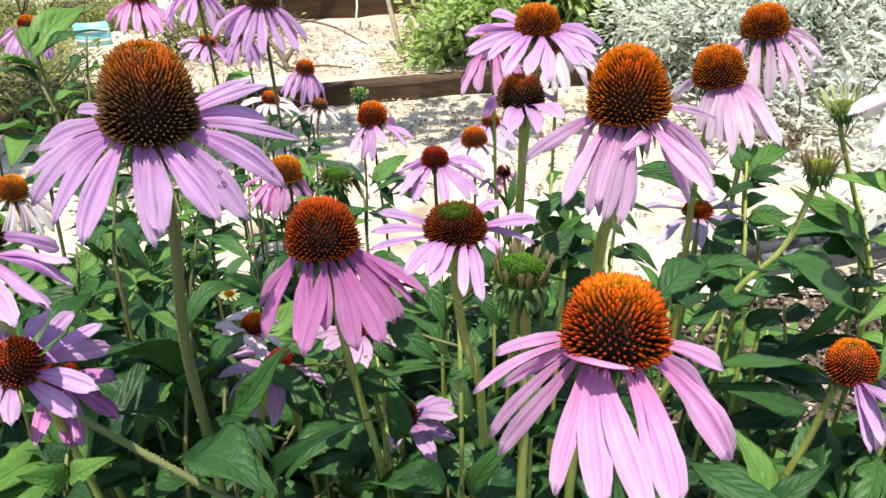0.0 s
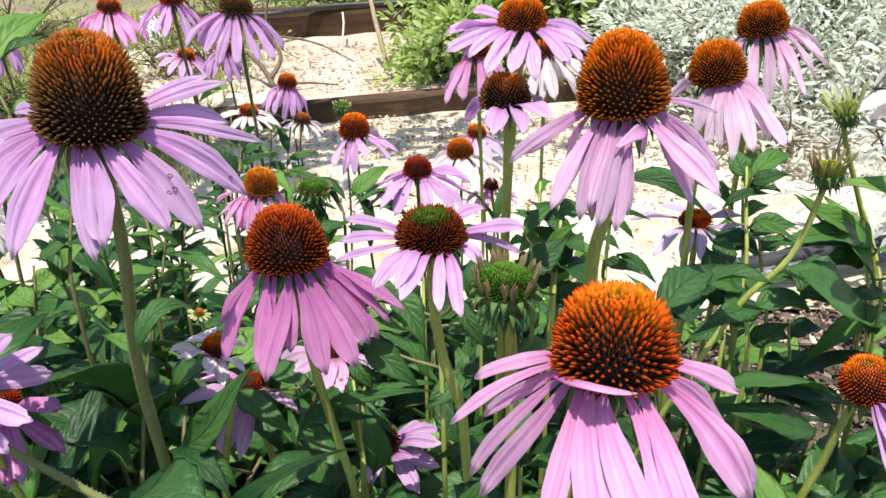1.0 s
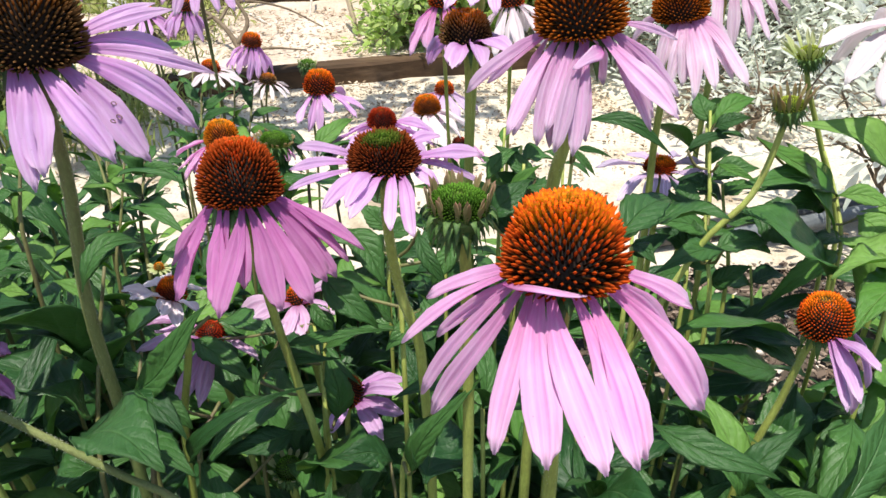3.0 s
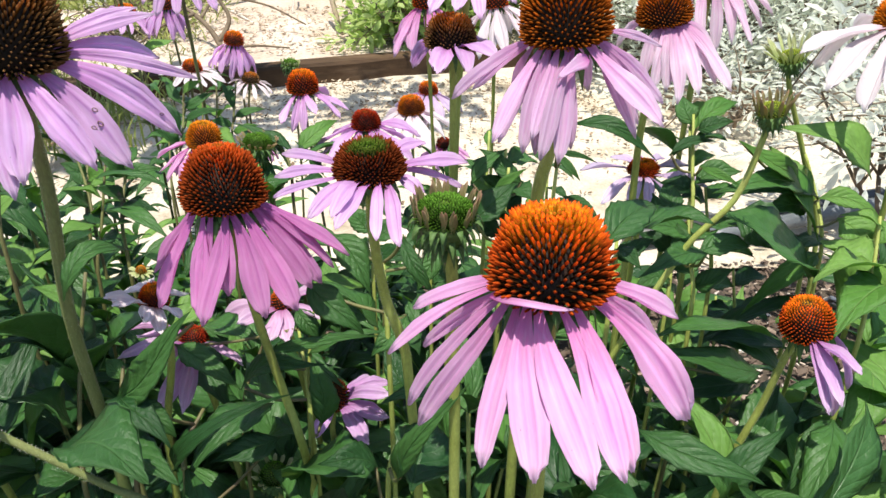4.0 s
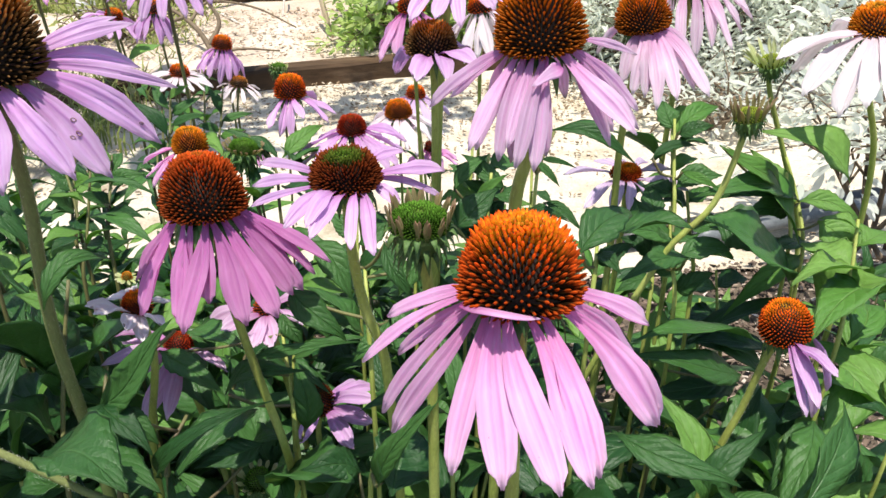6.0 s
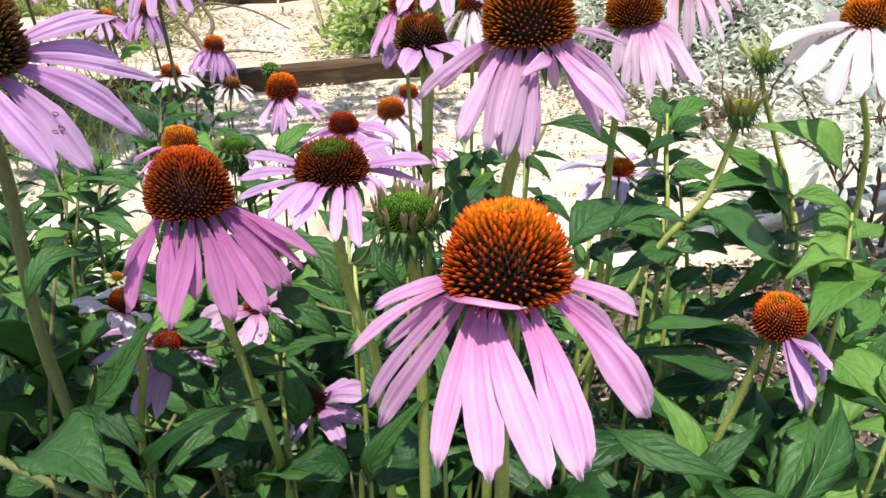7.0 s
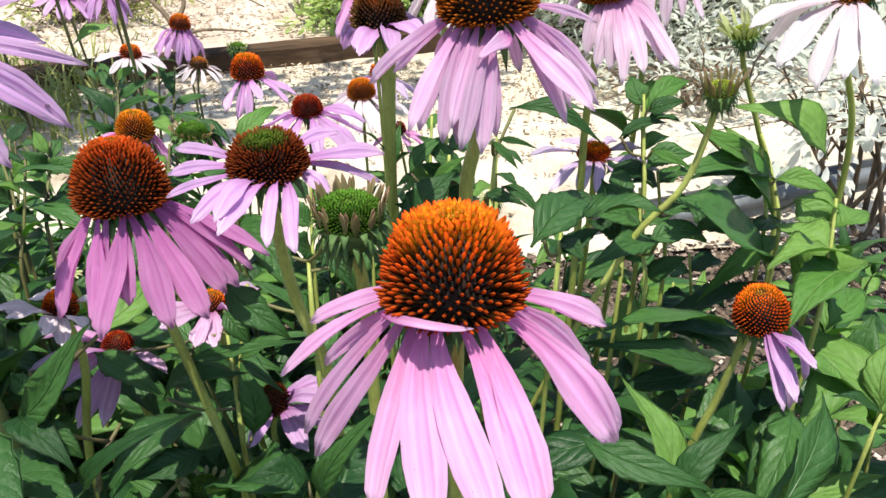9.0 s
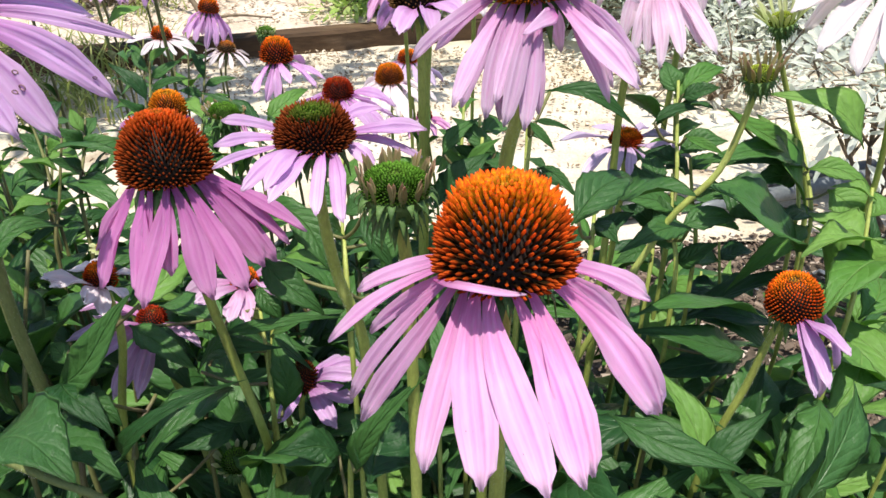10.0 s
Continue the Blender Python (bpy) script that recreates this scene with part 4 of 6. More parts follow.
coneflower("pink coneflower with an amber cone among the leaves", (-0.157, 0.666, 0.455), (0.12, -0.05, 0.99),
    0.0152, 0.0215, [(178, -30, 0.040, 0.009), (-166, -42, 0.042, 0.010), (-150, -50, 0.042, 0.009), (-128, -55, 0.04, 0.009), (-105, -60, 0.04, 0.009)] + skirt(8, -60, 0.036, 16),
    [(-0.160, 0.667, 0.43), (-0.163, 0.672, 0.36), (-0.166, 0.68, 0)], "pink", "amber", count=480, bristle=0.34, stem_leaves=0, seed=27)
coneflower("white-pink coneflower with hanging petals in full sun", (0.1197, 0.7473, 0.5561), (-0.138, -0.001, 0.99),
    0.0112, 0.0135, skirt(13, -50, 0.05, 17),
    [(0.123, 0.759, 0.334), (0.114, 0.767, 0)], "white", "orange", count=200, stem_leaves=0, seed=28)
coneflower("pink coneflower half hidden behind another bloom", (0.0527, 0.7476, 0.5572), (-0.018, 0, 1),
    0.0122, 0.0164, skirt(12, -58, 0.05, 18),
    [(0.061, 0.76, 0.334), (0.059, 0.768, 0)], "pink", "orange", count=220, stem_leaves=0, seed=29)
coneflower("small pink coneflower with a red cone", (0.0847, 0.9475, 0.3241), (0.005, 0, 1),
    0.0095, 0.0126, skirt(11, -35, 0.036, 19),
    [(0.102, 0.959, 0.194), (0.114, 0.967, 0)], "pink", "red", count=160, seed=30)
coneflower("faded coneflower with a small rust-red cone", (-0.1504, 0.9113, 0.3444), (0.092, 0, 0.996),
    0.0088, 0.0113, skirt(7, -50, 0.02, 20),
    [(-0.145, 0.923, 0.207), (-0.151, 0.931, 0)], "pink", "orange", count=140, seed=31)
coneflower("pale lilac coneflower with narrow flat petals", (0.2006, 0.5082, 0.4883), (0.002, 0, 1),
    0.0108, 0.0083, [(142, -14, 0.0447), (-142, -10, 0.0447), (-118, -5, 0.0447), (-101, -4, 0.0447), (-73, -7, 0.0447), (-54, 10, 0.0449), (28, -8, 0.0447), (101, -11, 0.0447), (53, -9, 0.0447), (79, -13, 0.0447)],
    [(0.203, 0.508, 0.454), (0.197, 0.528, 0)], "pale", "orange", count=380, width=0.009, stem_leaves=5, seed=32)
coneflower("coneflower with an orange cone that has lost most petals", (0.2507, 0.3474, 0.4632), (-0.249, 0.021, 0.968),
    0.0150, 0.0212, [(-107, -10, 0.0501), (-101, -3, 0.0501), (-92, 18, 0.0508), (-69, -81, 0.0563), (-2, -75, 0.0554)],
    [(0.245, 0.347, 0.451), (0.237, 0.347, 0.404), (0.226, 0.347, 0.349), (0.219, 0.347, 0)], "lilac", "orange", count=620, bristle=0.28, width=0.008,
    leaves=[((0.271, 0.399, 0.413), (0.171, 0.379, 0.444), 0.024, 0.06, 15, 0),
            ((0.231, 0.264, 0.409), (0.286, 0.317, 0.435), 0.025, 0.05, 48, 0),
            ((0.304, 0.432, 0.375), (0.238, 0.427, 0.397), 0.03, 0.08, 0, 0),
            ((0.247, 0.376, 0.333), (0.304, 0.429, 0.352), 0.036, 0.08, 15, 0),
            ((0.216, 0.342, 0.351), (0.171, 0.358, 0.409), 0.04, 0.1, 20, 0),
            ((0.152, 0.378, 0.516), (0.188, 0.359, 0.528), 0.024, 0.15, 0, 0),
            ((0.229, 0.512, 0.497), (0.134, 0.487, 0.538), 0.026, 0.1, 10, 0)], seed=33)
coneflower("unopened green coneflower with spiky reddish young petals", (0.033, 0.2552, 0.5953), (0.011, -0.001, 1),
    0.0108, 0.0062, skirt(30, 80, 0.0098, 21, 10),
    [(0.034, 0.255, 0.583), (0.036, 0.255, 0.567), (0.038, 0.255, 0)], "rosy", "green", count=640, point=1.3, width=0.0019, flesh=CONE_GREEN, sepals=1.35, foot_ring=1.0, bow=0.02, bristle=0.3, seed=34)
coneflower("half-open green coneflower with short pale petals", (0.223, 0.3924, 0.5777), (-0.184, 0.015, 0.983),
    0.0078, 0.0058, skirt(20, 72, 0.0125, 22, 14),
    [(0.222, 0.392, 0.567), (0.213, 0.392, 0.525), (0.188, 0.392, 0.491), (0.03, 0.42, 0)], "rosy", "lime", count=260, point=1.2, width=0.0021, stem_r=0.0017, flesh=CONE_GREEN, sepals=1.1, foot_ring=1.0, bow=0.02, bristle=0.26, seed=35)
coneflower("young green coneflower with upright cream-green petals", (0.3062, 0.5309, 0.5637), (-0.23, 0.019, 0.973),
    0.0086, 0.0075, skirt(19, 58, 0.0190, 23, 14),
    [(0.307, 0.531, 0.552), (0.336, 0.531, 0.487), (0.368, 0.531, 0.408), (0.391, 0.531, 0)], "young", "lime", count=260, point=0.8, width=0.0029, stem_r=0.0018, flesh=CONE_GREEN, sepals=1.1, foot_ring=1.0, bow=0.02, bristle=0.26,
    leaves=[((0.337, 0.45, 0.506), (0.282, 0.476, 0.542), 0.028, 0.12, -25, 1),
            ((0.298, 0.385, 0.433), (0.316, 0.37, 0.487), 0.05, 0.1, 20, 1),
            ((0.293, 0.418, 0.447), (0.221, 0.414, 0.509), 0.045, 0.08, -20, 0),
            ((0.313, 0.448, 0.46), (0.343, 0.414, 0.447), 0.04, 0.1, 0, 1),
            ((0.317, 0.456, 0.455), (0.276, 0.516, 0.51), 0.03, 0.1, 20, 1)], seed=36)
coneflower("spiky green coneflower bud over the sandy path", (-0.1257, 1.0721, 0.4024), (0.112, -0.009, 0.994),
    0.0114, 0.0070, skirt(16, 70, 0.008, 24),
    [(-0.127, 1.084, 0.241), (-0.144, 1.092, 0)], "young", "green", count=140, width=0.003, flesh=CONE_GREEN, sepals=1.2, foot_ring=1.0, bow=0.02, bristle=0.26, seed=37)
coneflower("round green coneflower bud among the flowers", (-0.1049, 0.6472, 0.4605), (0.136, -0.011, 0.991),
    0.0134, 0.0080, skirt(20, 55, 0.009, 25),
    [(-0.091, 0.659, 0.276), (-0.084, 0.667, 0)], "rosy", "green", count=400, width=0.003, flesh=CONE_GREEN, sepals=1.7, foot_ring=1.0, bow=0.02, bristle=0.26, seed=38)
coneflower("small green coneflower bud near a leaf", (0.1524, 0.6294, 0.3895), (-0.062, 0.005, 0.998),
    0.0085, 0.0088, skirt(12, 35, 0.008, 26),
    [(0.15, 0.641, 0.234), (0.131, 0.649, 0)], "young", "green", count=140, width=0.003, flesh=CONE_GREEN, sepals=1.2, foot_ring=1.0, bow=0.02, bristle=0.26, seed=39)
coneflower("dark green coneflower bud low in the foliage", (-0.0657, 0.3495, 0.363), (0.125, -0.01, 0.992),
    0.0087, 0.0092, skirt(14, 40, 0.008, 27),
    [(-0.061, 0.361, 0.218), (-0.069, 0.369, 0)], "young", "green", count=200, width=0.003, flesh=CONE_GREEN, sepals=1.2, foot_ring=1.0, bow=0.02, bristle=0.26, seed=40)
coneflower("small pale daisy-like bud on a thin stem", (-0.2003, 0.5611, 0.3834), (0.214, -0.018, 0.977),
    0.0042, 0.0063, skirt(12, 5, 0.008, 28),
    [(-0.188, 0.573, 0.23), (-0.183, 0.581, 0)], "young", "amber", count=100, width=0.003, flesh=CONE_GREEN, stem_r=0.0014, seed=41)
coneflower("pale lilac coneflower with flat narrow petals and a red cone", (-0.1199, 0.3693, 0.4852), (0.207, -0.017, 0.978),
    0.0078, 0.0112, [(-122, 36, 0.0352), (-113, 33, 0.0351), (130, -27, 0.0343), (-71, 14, 0.0343), (-86, 25, 0.0347), (111, -20, 0.0341), (-54, 25, 0.0347), (71, -29, 0.0343)],
    [(-0.117, 0.369, 0.454), (-0.133, 0.369, 0.373), (-0.145, 0.369, 0)], "white", "orange", count=380, width=0.009, seed=42)
coneflower("pink coneflower half covered by a broad leaf", (-0.1243, 0.4298, 0.4096), (0.278, -0.023, 0.96),
    0.0088, 0.0100, [(158, -20, 0.055), (-129, 17, 0.0554), (-116, 5, 0.055), (-96, -11, 0.0549), (-83, -7, 0.0549), (-48, 26, 0.0557), (144, -34, 0.0554)],
    [(-0.114, 0.442, 0.246), (-0.114, 0.45, 0)], "rose", "red", count=220, point=0.8, seed=43)
coneflower("pink coneflower in the shade of taller blooms", (-0.0634, 0.4377, 0.4308), (0.175, -0.015, 0.984),
    0.0081, 0.0120, [(-93, 11, 0.0442), (-120, 18, 0.0444), (165, -35, 0.0445), (-54, 27, 0.0448), (58, -16, 0.044), (-81, 10, 0.0442)],
    [(-0.048, 0.45, 0.258), (-0.04, 0.458, 0)], "rose", "orange", count=200, seed=44)
# the maroon bristles carry the shade on this low cone in their colour
coneflower("purple coneflower with a shaded cone low among the leaves", (-0.0328, 0.4296, 0.3503), (0.006, -0.244, 0.97),
    0.0102, 0.0204, [(37, -29, 0.0511), (-25, 42, 0.0527), (-40, 31, 0.052), (-62, 22, 0.0515), (-102, 35, 0.0523), (57, -37, 0.0515)],
    [(-0.037, 0.43, 0.324), (-0.036, 0.43, 0.294), (-0.034, 0.43, 0)], "lilac", "maroon", count=340, seed=45)
coneflower("sun-bleached white coneflower with drooping petals", (0.3055, 0.4264, 0.6167), (-0.26, 0.022, 0.965),
    0.0128, 0.0140, [(-161, 8, 0.0646), (110, -36, 0.0653), (-150, -9, 0.0644), (-134, -20, 0.0646), (80, -22, 0.0646), (-124, -14, 0.0644), (-112, -19, 0.0645)],
    [(0.318, 0.436, 0.580), (0.342, 0.445, 0.533), (0.355, 0.45, 0.461), (0.36, 0.455, 0)], "white", "amber", stem_r=0.0018, count=420, width=0.013, seed=46)
leafy_stem([(0.241, 0.534, 0.513), (0.24, 0.517, 0.484), (0.237, 0.494, 0.447), (0.236, 0.488, 0)],
    [((0.242, 0.53, 0.507), (0.241, 0.566, 0.526), 0.026, 0.1, 40, 0),
     ((0.242, 0.531, 0.508), (0.276, 0.541, 0.529), 0.030, 0.1, -10, 1),
     ((0.241, 0.525, 0.498), (0.211, 0.515, 0.515), 0.017, 0.1, 0, 1),
     ((0.241, 0.527, 0.501), (0.26, 0.51, 0.514), 0.019, 0.1, 0, 0),
     ((0.224, 0.522, 0.491), (0.248, 0.51, 0.513), 0.013, 0.1, 0, 0),
     ((0.239, 0.517, 0.484), (0.267, 0.54, 0.488), 0.012, 0.1, 20, 1),
     ((0.239, 0.51, 0.473), (0.208, 0.492, 0.497), 0.012, 0.1, 0, 1)], 47)
leafy_stem([(0.317, 0.405, 0.503), (0.311, 0.388, 0.476), (0.3, 0.365, 0.436), (0.297, 0.358, 0)],
    [((0.314, 0.388, 0.476), (0.259, 0.363, 0.486), 0.027, 0.12, 15, 1),
     ((0.322, 0.381, 0.465), (0.258, 0.334, 0.476), 0.032, 0.12, 10, 1),
     ((0.319, 0.401, 0.497), (0.293, 0.408, 0.505), 0.013, 0.1, 0, 1),
     ((0.313, 0.396, 0.488), (0.338, 0.399, 0.497), 0.021, 0.1, 0, 1),
     ((0.307, 0.365, 0.436), (0.349, 0.409, 0.438), 0.022, 0.1, 0, 1)], 49)
leafy_stem([(0.344, 0.451, 0.314), (0.328, 0.426, 0.27), (0.318, 0.407, 0.239), (0.315, 0.402, 0)],
    [((0.315, 0.429, 0.274), (0.353, 0.448, 0.31), 0.034, 0.1, 0, 0),
     ((0.344, 0.449, 0.31), (0.363, 0.434, 0.345), 0.028, 0.12, 0, 1),
     ((0.3, 0.413, 0.246), (0.333, 0.428, 0.274), 0.033, 0.12, 0, 0),
     ((0.351, 0.417, 0.258), (0.37, 0.401, 0.293), 0.032, 0.1, 0, 1),
     ((0.38, 0.436, 0.294), (0.393, 0.425, 0.334), 0.032, 0.1, 0, 1)], 51)
leafy_stem([(-0.092, 0.341, 0.49), (-0.116, 0.33, 0.469), (-0.124, 0.298, 0.416), (-0.127, 0.289, 0)],
    [((-0.134, 0.323, 0.456), (-0.082, 0.317, 0.51), 0.018, 0.08, 62, 0),
     ((-0.132, 0.324, 0.458), (-0.099, 0.287, 0.458), 0.017, 0.15, 0, 0),
     ((-0.147, 0.309, 0.431), (-0.089, 0.269, 0.45), 0.028, 0.15, 0, 0)], 52)
leafy_stem([(-0.074, 0.428, 0.414), (-0.091, 0.407, 0.377), (-0.089, 0.375, 0.325), (-0.089, 0.365, 0)],
    [((-0.119, 0.434, 0.418), (-0.069, 0.401, 0.428), 0.018, 0.12, 0, 0),
     ((-0.144, 0.452, 0.386), (-0.099, 0.405, 0.372), 0.029, 0.12, 10, 0),
     ((-0.063, 0.365, 0.409), (-0.101, 0.308, 0.407), 0.024, 0.25, 0, 0),
     ((-0.089, 0.387, 0.345), (-0.104, 0.372, 0.376), 0.022, 0.1, 0, 0),
     ((-0.085, 0.388, 0.348), (-0.053, 0.37, 0.38), 0.027, 0.1, 0, 0)], 53)
leafy_stem([(-0.035, 0.418, 0.46), (-0.042, 0.396, 0.423), (-0.043, 0.358, 0.361), (-0.043, 0.347, 0)],
    [((-0.044, 0.395, 0.421), (0.005, 0.382, 0.445), 0.015, 0.12, 0, 0),
     ((0.002, 0.416, 0.423), (-0.033, 0.419, 0.462), 0.021, 0.1, 0, 0),
     ((-0.05, 0.333, 0.376), (0, 0.297, 0.421), 0.040, 0.12, 0, 0),
     ((-0.042, 0.392, 0.417), (-0.074, 0.369, 0.433), 0.021, 0.1, 0, 0),
     ((-0.04, 0.407, 0.442), (-0.017, 0.413, 0.454), 0.015, 0.1, 0, 1)], 54)
leafy_stem([(-0.166, 0.398, 0.488), (-0.171, 0.371, 0.443), (-0.171, 0.333, 0.38), (-0.17, 0.321, 0)],
    [((-0.175, 0.367, 0.436), (-0.206, 0.435, 0.466), 0.025, 0.06, 40, 0),
     ((-0.173, 0.367, 0.436), (-0.202, 0.358, 0.476), 0.018, 0.14, 0, 0),
     ((-0.165, 0.362, 0.428), (-0.179, 0.414, 0.434), 0.024, 0.1, 0, 0),
     ((-0.176, 0.351, 0.409), (-0.196, 0.34, 0.446), 0.027, 0.12, 0, 0),
     ((-0.157, 0.314, 0.41), (-0.17, 0.29, 0.426), 0.028, 0.1, 0, 0),
     ((-0.17, 0.385, 0.465), (-0.196, 0.397, 0.482), 0.014, 0.1, 0, 1)], 55)
leafy_stem([(-0.227, 0.61, 0.461), (-0.232, 0.583, 0.416), (-0.236, 0.563, 0.384), (-0.237, 0.558, 0)],
    [((-0.236, 0.604, 0.451), (-0.169, 0.578, 0.454), 0.014, 0.14, 0, 0),
     ((-0.229, 0.59, 0.428), (-0.166, 0.548, 0.425), 0.019, 0.12, 0, 0),
     ((-0.23, 0.595, 0.437), (-0.253, 0.584, 0.454), 0.015, 0.1, 0, 1),
     ((-0.232, 0.583, 0.416), (-0.259, 0.554, 0.423), 0.019, 0.1, 0, 1),
     ((-0.228, 0.608, 0.457), (-0.252, 0.616, 0.467), 0.010, 0.1, 0, 0),
     ((-0.232, 0.578, 0.408), (-0.199, 0.565, 0.43), 0.016, 0.1, 0, 1)], 56)
leafy_stem([(-0.218, 1.01, 0.423), (-0.216, 0.986, 0.385), (-0.218, 0.951, 0.327), (-0.218, 0.94, 0)],
    [((-0.216, 0.99, 0.391), (-0.23, 1.027, 0.412), 0.016, 0.1, 30, 0),
     ((-0.216, 0.986, 0.385), (-0.187, 0.991, 0.398), 0.016, 0.1, 0, 0),
     ((-0.217, 0.972, 0.362), (-0.245, 0.961, 0.379), 0.015, 0.1, 0, 0),
     ((-0.217, 0.971, 0.36), (-0.187, 0.961, 0.387), 0.013, 0.1, 0, 1),
     ((-0.218, 0.959, 0.339), (-0.241, 0.938, 0.341), 0.016, 0.1, 0, 0)], 58)
leafy_stem([(-0.266, 0.99, 0.423), (-0.267, 0.959, 0.373), (-0.265, 0.925, 0.316), (-0.265, 0.914, 0)],
    [((-0.266, 0.977, 0.401), (-0.287, 0.988, 0.417), 0.013, 0.1, 0, 0),
     ((-0.267, 0.971, 0.391), (-0.233, 0.941, 0.386), 0.016, 0.1, 0, 0),
     ((-0.267, 0.959, 0.373), (-0.292, 0.938, 0.372), 0.016, 0.1, 0, 0),
     ((-0.267, 0.954, 0.363), (-0.234, 0.927, 0.363), 0.015, 0.1, 0, 1),
     ((-0.266, 0.94, 0.341), (-0.289, 0.923, 0.348), 0.016, 0.1, 0, 1)], 59)
leafy_stem([(-0.388, 0.671, 0.608), (-0.371, 0.653, 0.577), (-0.342, 0.622, 0.524), (-0.333, 0.612, 0)],
    [((-0.37, 0.652, 0.576), (-0.344, 0.733, 0.614), 0.028, 0.1, 30, 1),
     ((-0.361, 0.655, 0.582), (-0.311, 0.689, 0.599), 0.019, 0.1, 0, 0),
     ((-0.366, 0.65, 0.573), (-0.377, 0.614, 0.59), 0.017, 0.1, 0, 1),
     ((-0.356, 0.647, 0.568), (-0.379, 0.622, 0.585), 0.020, 0.12, 10, 1),
     ((-0.359, 0.642, 0.56), (-0.388, 0.621, 0.583), 0.021, 0.1, 0, 0),
     ((-0.352, 0.635, 0.546), (-0.371, 0.61, 0.545), 0.018, 0.1, 0, 0),
     ((-0.352, 0.632, 0.542), (-0.321, 0.64, 0.555), 0.018, 0.1, 0, 1),
     ((-0.371, 0.658, 0.586), (-0.377, 0.701, 0.601), 0.019, 0.1, 0, 1)], 60)
leafy_stem([(-0.317, 0.574, 0.562), (-0.316, 0.558, 0.534), (-0.321, 0.539, 0.502), (-0.322, 0.533, 0)],
    [((-0.315, 0.571, 0.556), (-0.322, 0.552, 0.563), 0.014, 0.1, 0, 1),
     ((-0.329, 0.564, 0.544), (-0.352, 0.538, 0.559), 0.022, 0.1, 0, 1),
     ((-0.331, 0.563, 0.542), (-0.331, 0.512, 0.535), 0.025, 0.1, 0, 1),
     ((-0.315, 0.564, 0.544), (-0.317, 0.536, 0.556), 0.011, 0.1, 0, 1),
     ((-0.317, 0.56, 0.538), (-0.297, 0.587, 0.544), 0.017, 0.1, 0, 0),
     ((-0.32, 0.548, 0.518), (-0.336, 0.534, 0.532), 0.024, 0.1, 0, 1),
     ((-0.32, 0.548, 0.518), (-0.283, 0.523, 0.514), 0.020, 0.1, 0, 0)], 61)
leafy_stem([(-0.387, 0.807, 0.564), (-0.386, 0.782, 0.521), (-0.381, 0.757, 0.479), (-0.379, 0.75, 0)],
    [((-0.386, 0.795, 0.543), (-0.397, 0.766, 0.533), 0.015, 0.1, 0, 0),
     ((-0.387, 0.785, 0.527), (-0.355, 0.769, 0.538), 0.015, 0.1, 0, 1),
     ((-0.386, 0.779, 0.516), (-0.404, 0.755, 0.515), 0.016, 0.1, 0, 0),
     ((-0.384, 0.77, 0.5), (-0.398, 0.747, 0.502), 0.018, 0.1, 0, 1),
     ((-0.383, 0.773, 0.505), (-0.359, 0.776, 0.51), 0.016, 0.1, 0, 0)], 62)
leafy_stem([(-0.25, 0.505, 0.522), (-0.252, 0.49, 0.496), (-0.251, 0.474, 0.47), (-0.25, 0.47, 0)],
    [((-0.25, 0.502, 0.517), (-0.27, 0.541, 0.525), 0.013, 0.1, 0, 0),
     ((-0.25, 0.501, 0.515), (-0.246, 0.526, 0.518), 0.013, 0.1, 0, 0),
     ((-0.251, 0.496, 0.507), (-0.265, 0.501, 0.515), 0.012, 0.1, 0, 1),
     ((-0.251, 0.49, 0.496), (-0.223, 0.468, 0.498), 0.017, 0.1, 0, 0),
     ((-0.251, 0.487, 0.493), (-0.264, 0.466, 0.495), 0.018, 0.1, 0, 0)], 63)
leafy_stem([(-0.102, 0.66, 0.469), (-0.08, 0.646, 0.445), (-0.076, 0.624, 0.407), (-0.074, 0.617, 0)],
    [((-0.072, 0.649, 0.45), (-0.035, 0.684, 0.47), 0.018, 0.1, 30, 1),
     ((-0.075, 0.648, 0.448), (-0.108, 0.66, 0.47), 0.015, 0.1, 0, 0),
     ((-0.08, 0.643, 0.44), (-0.127, 0.665, 0.477), 0.013, 0.12, 0, 0),
     ((-0.069, 0.645, 0.443), (-0.008, 0.633, 0.461), 0.017, 0.12, 0, 0),
     ((-0.053, 0.645, 0.442), (-0.014, 0.622, 0.444), 0.017, 0.1, 0, 1),
     ((-0.075, 0.638, 0.431), (-0.1, 0.612, 0.426), 0.020, 0.1, 0, 0),
     ((-0.072, 0.636, 0.428), (-0.035, 0.603, 0.43), 0.022, 0.1, 0, 0),
     ((-0.047, 0.638, 0.43), (-0.075, 0.655, 0.459), 0.012, 0.1, 0, 0)], 64)
leafy_stem([(-0.273, 0.661, 0.462), (-0.26, 0.639, 0.427), (-0.251, 0.611, 0.384), (-0.249, 0.603, 0)],
    [((-0.26, 0.639, 0.427), (-0.279, 0.648, 0.44), 0.012, 0.1, 0, 0),
     ((-0.26, 0.637, 0.425), (-0.236, 0.639, 0.431), 0.012, 0.1, 0, 1),
     ((-0.258, 0.629, 0.412), (-0.277, 0.612, 0.419), 0.016, 0.1, 0, 0),
     ((-0.256, 0.625, 0.405), (-0.215, 0.612, 0.428), 0.016, 0.1, 0, 1),
     ((-0.254, 0.617, 0.392), (-0.268, 0.587, 0.399), 0.018, 0.1, 0, 0),
     ((-0.254, 0.614, 0.388), (-0.215, 0.58, 0.395), 0.018, 0.1, 0, 0)], 65)
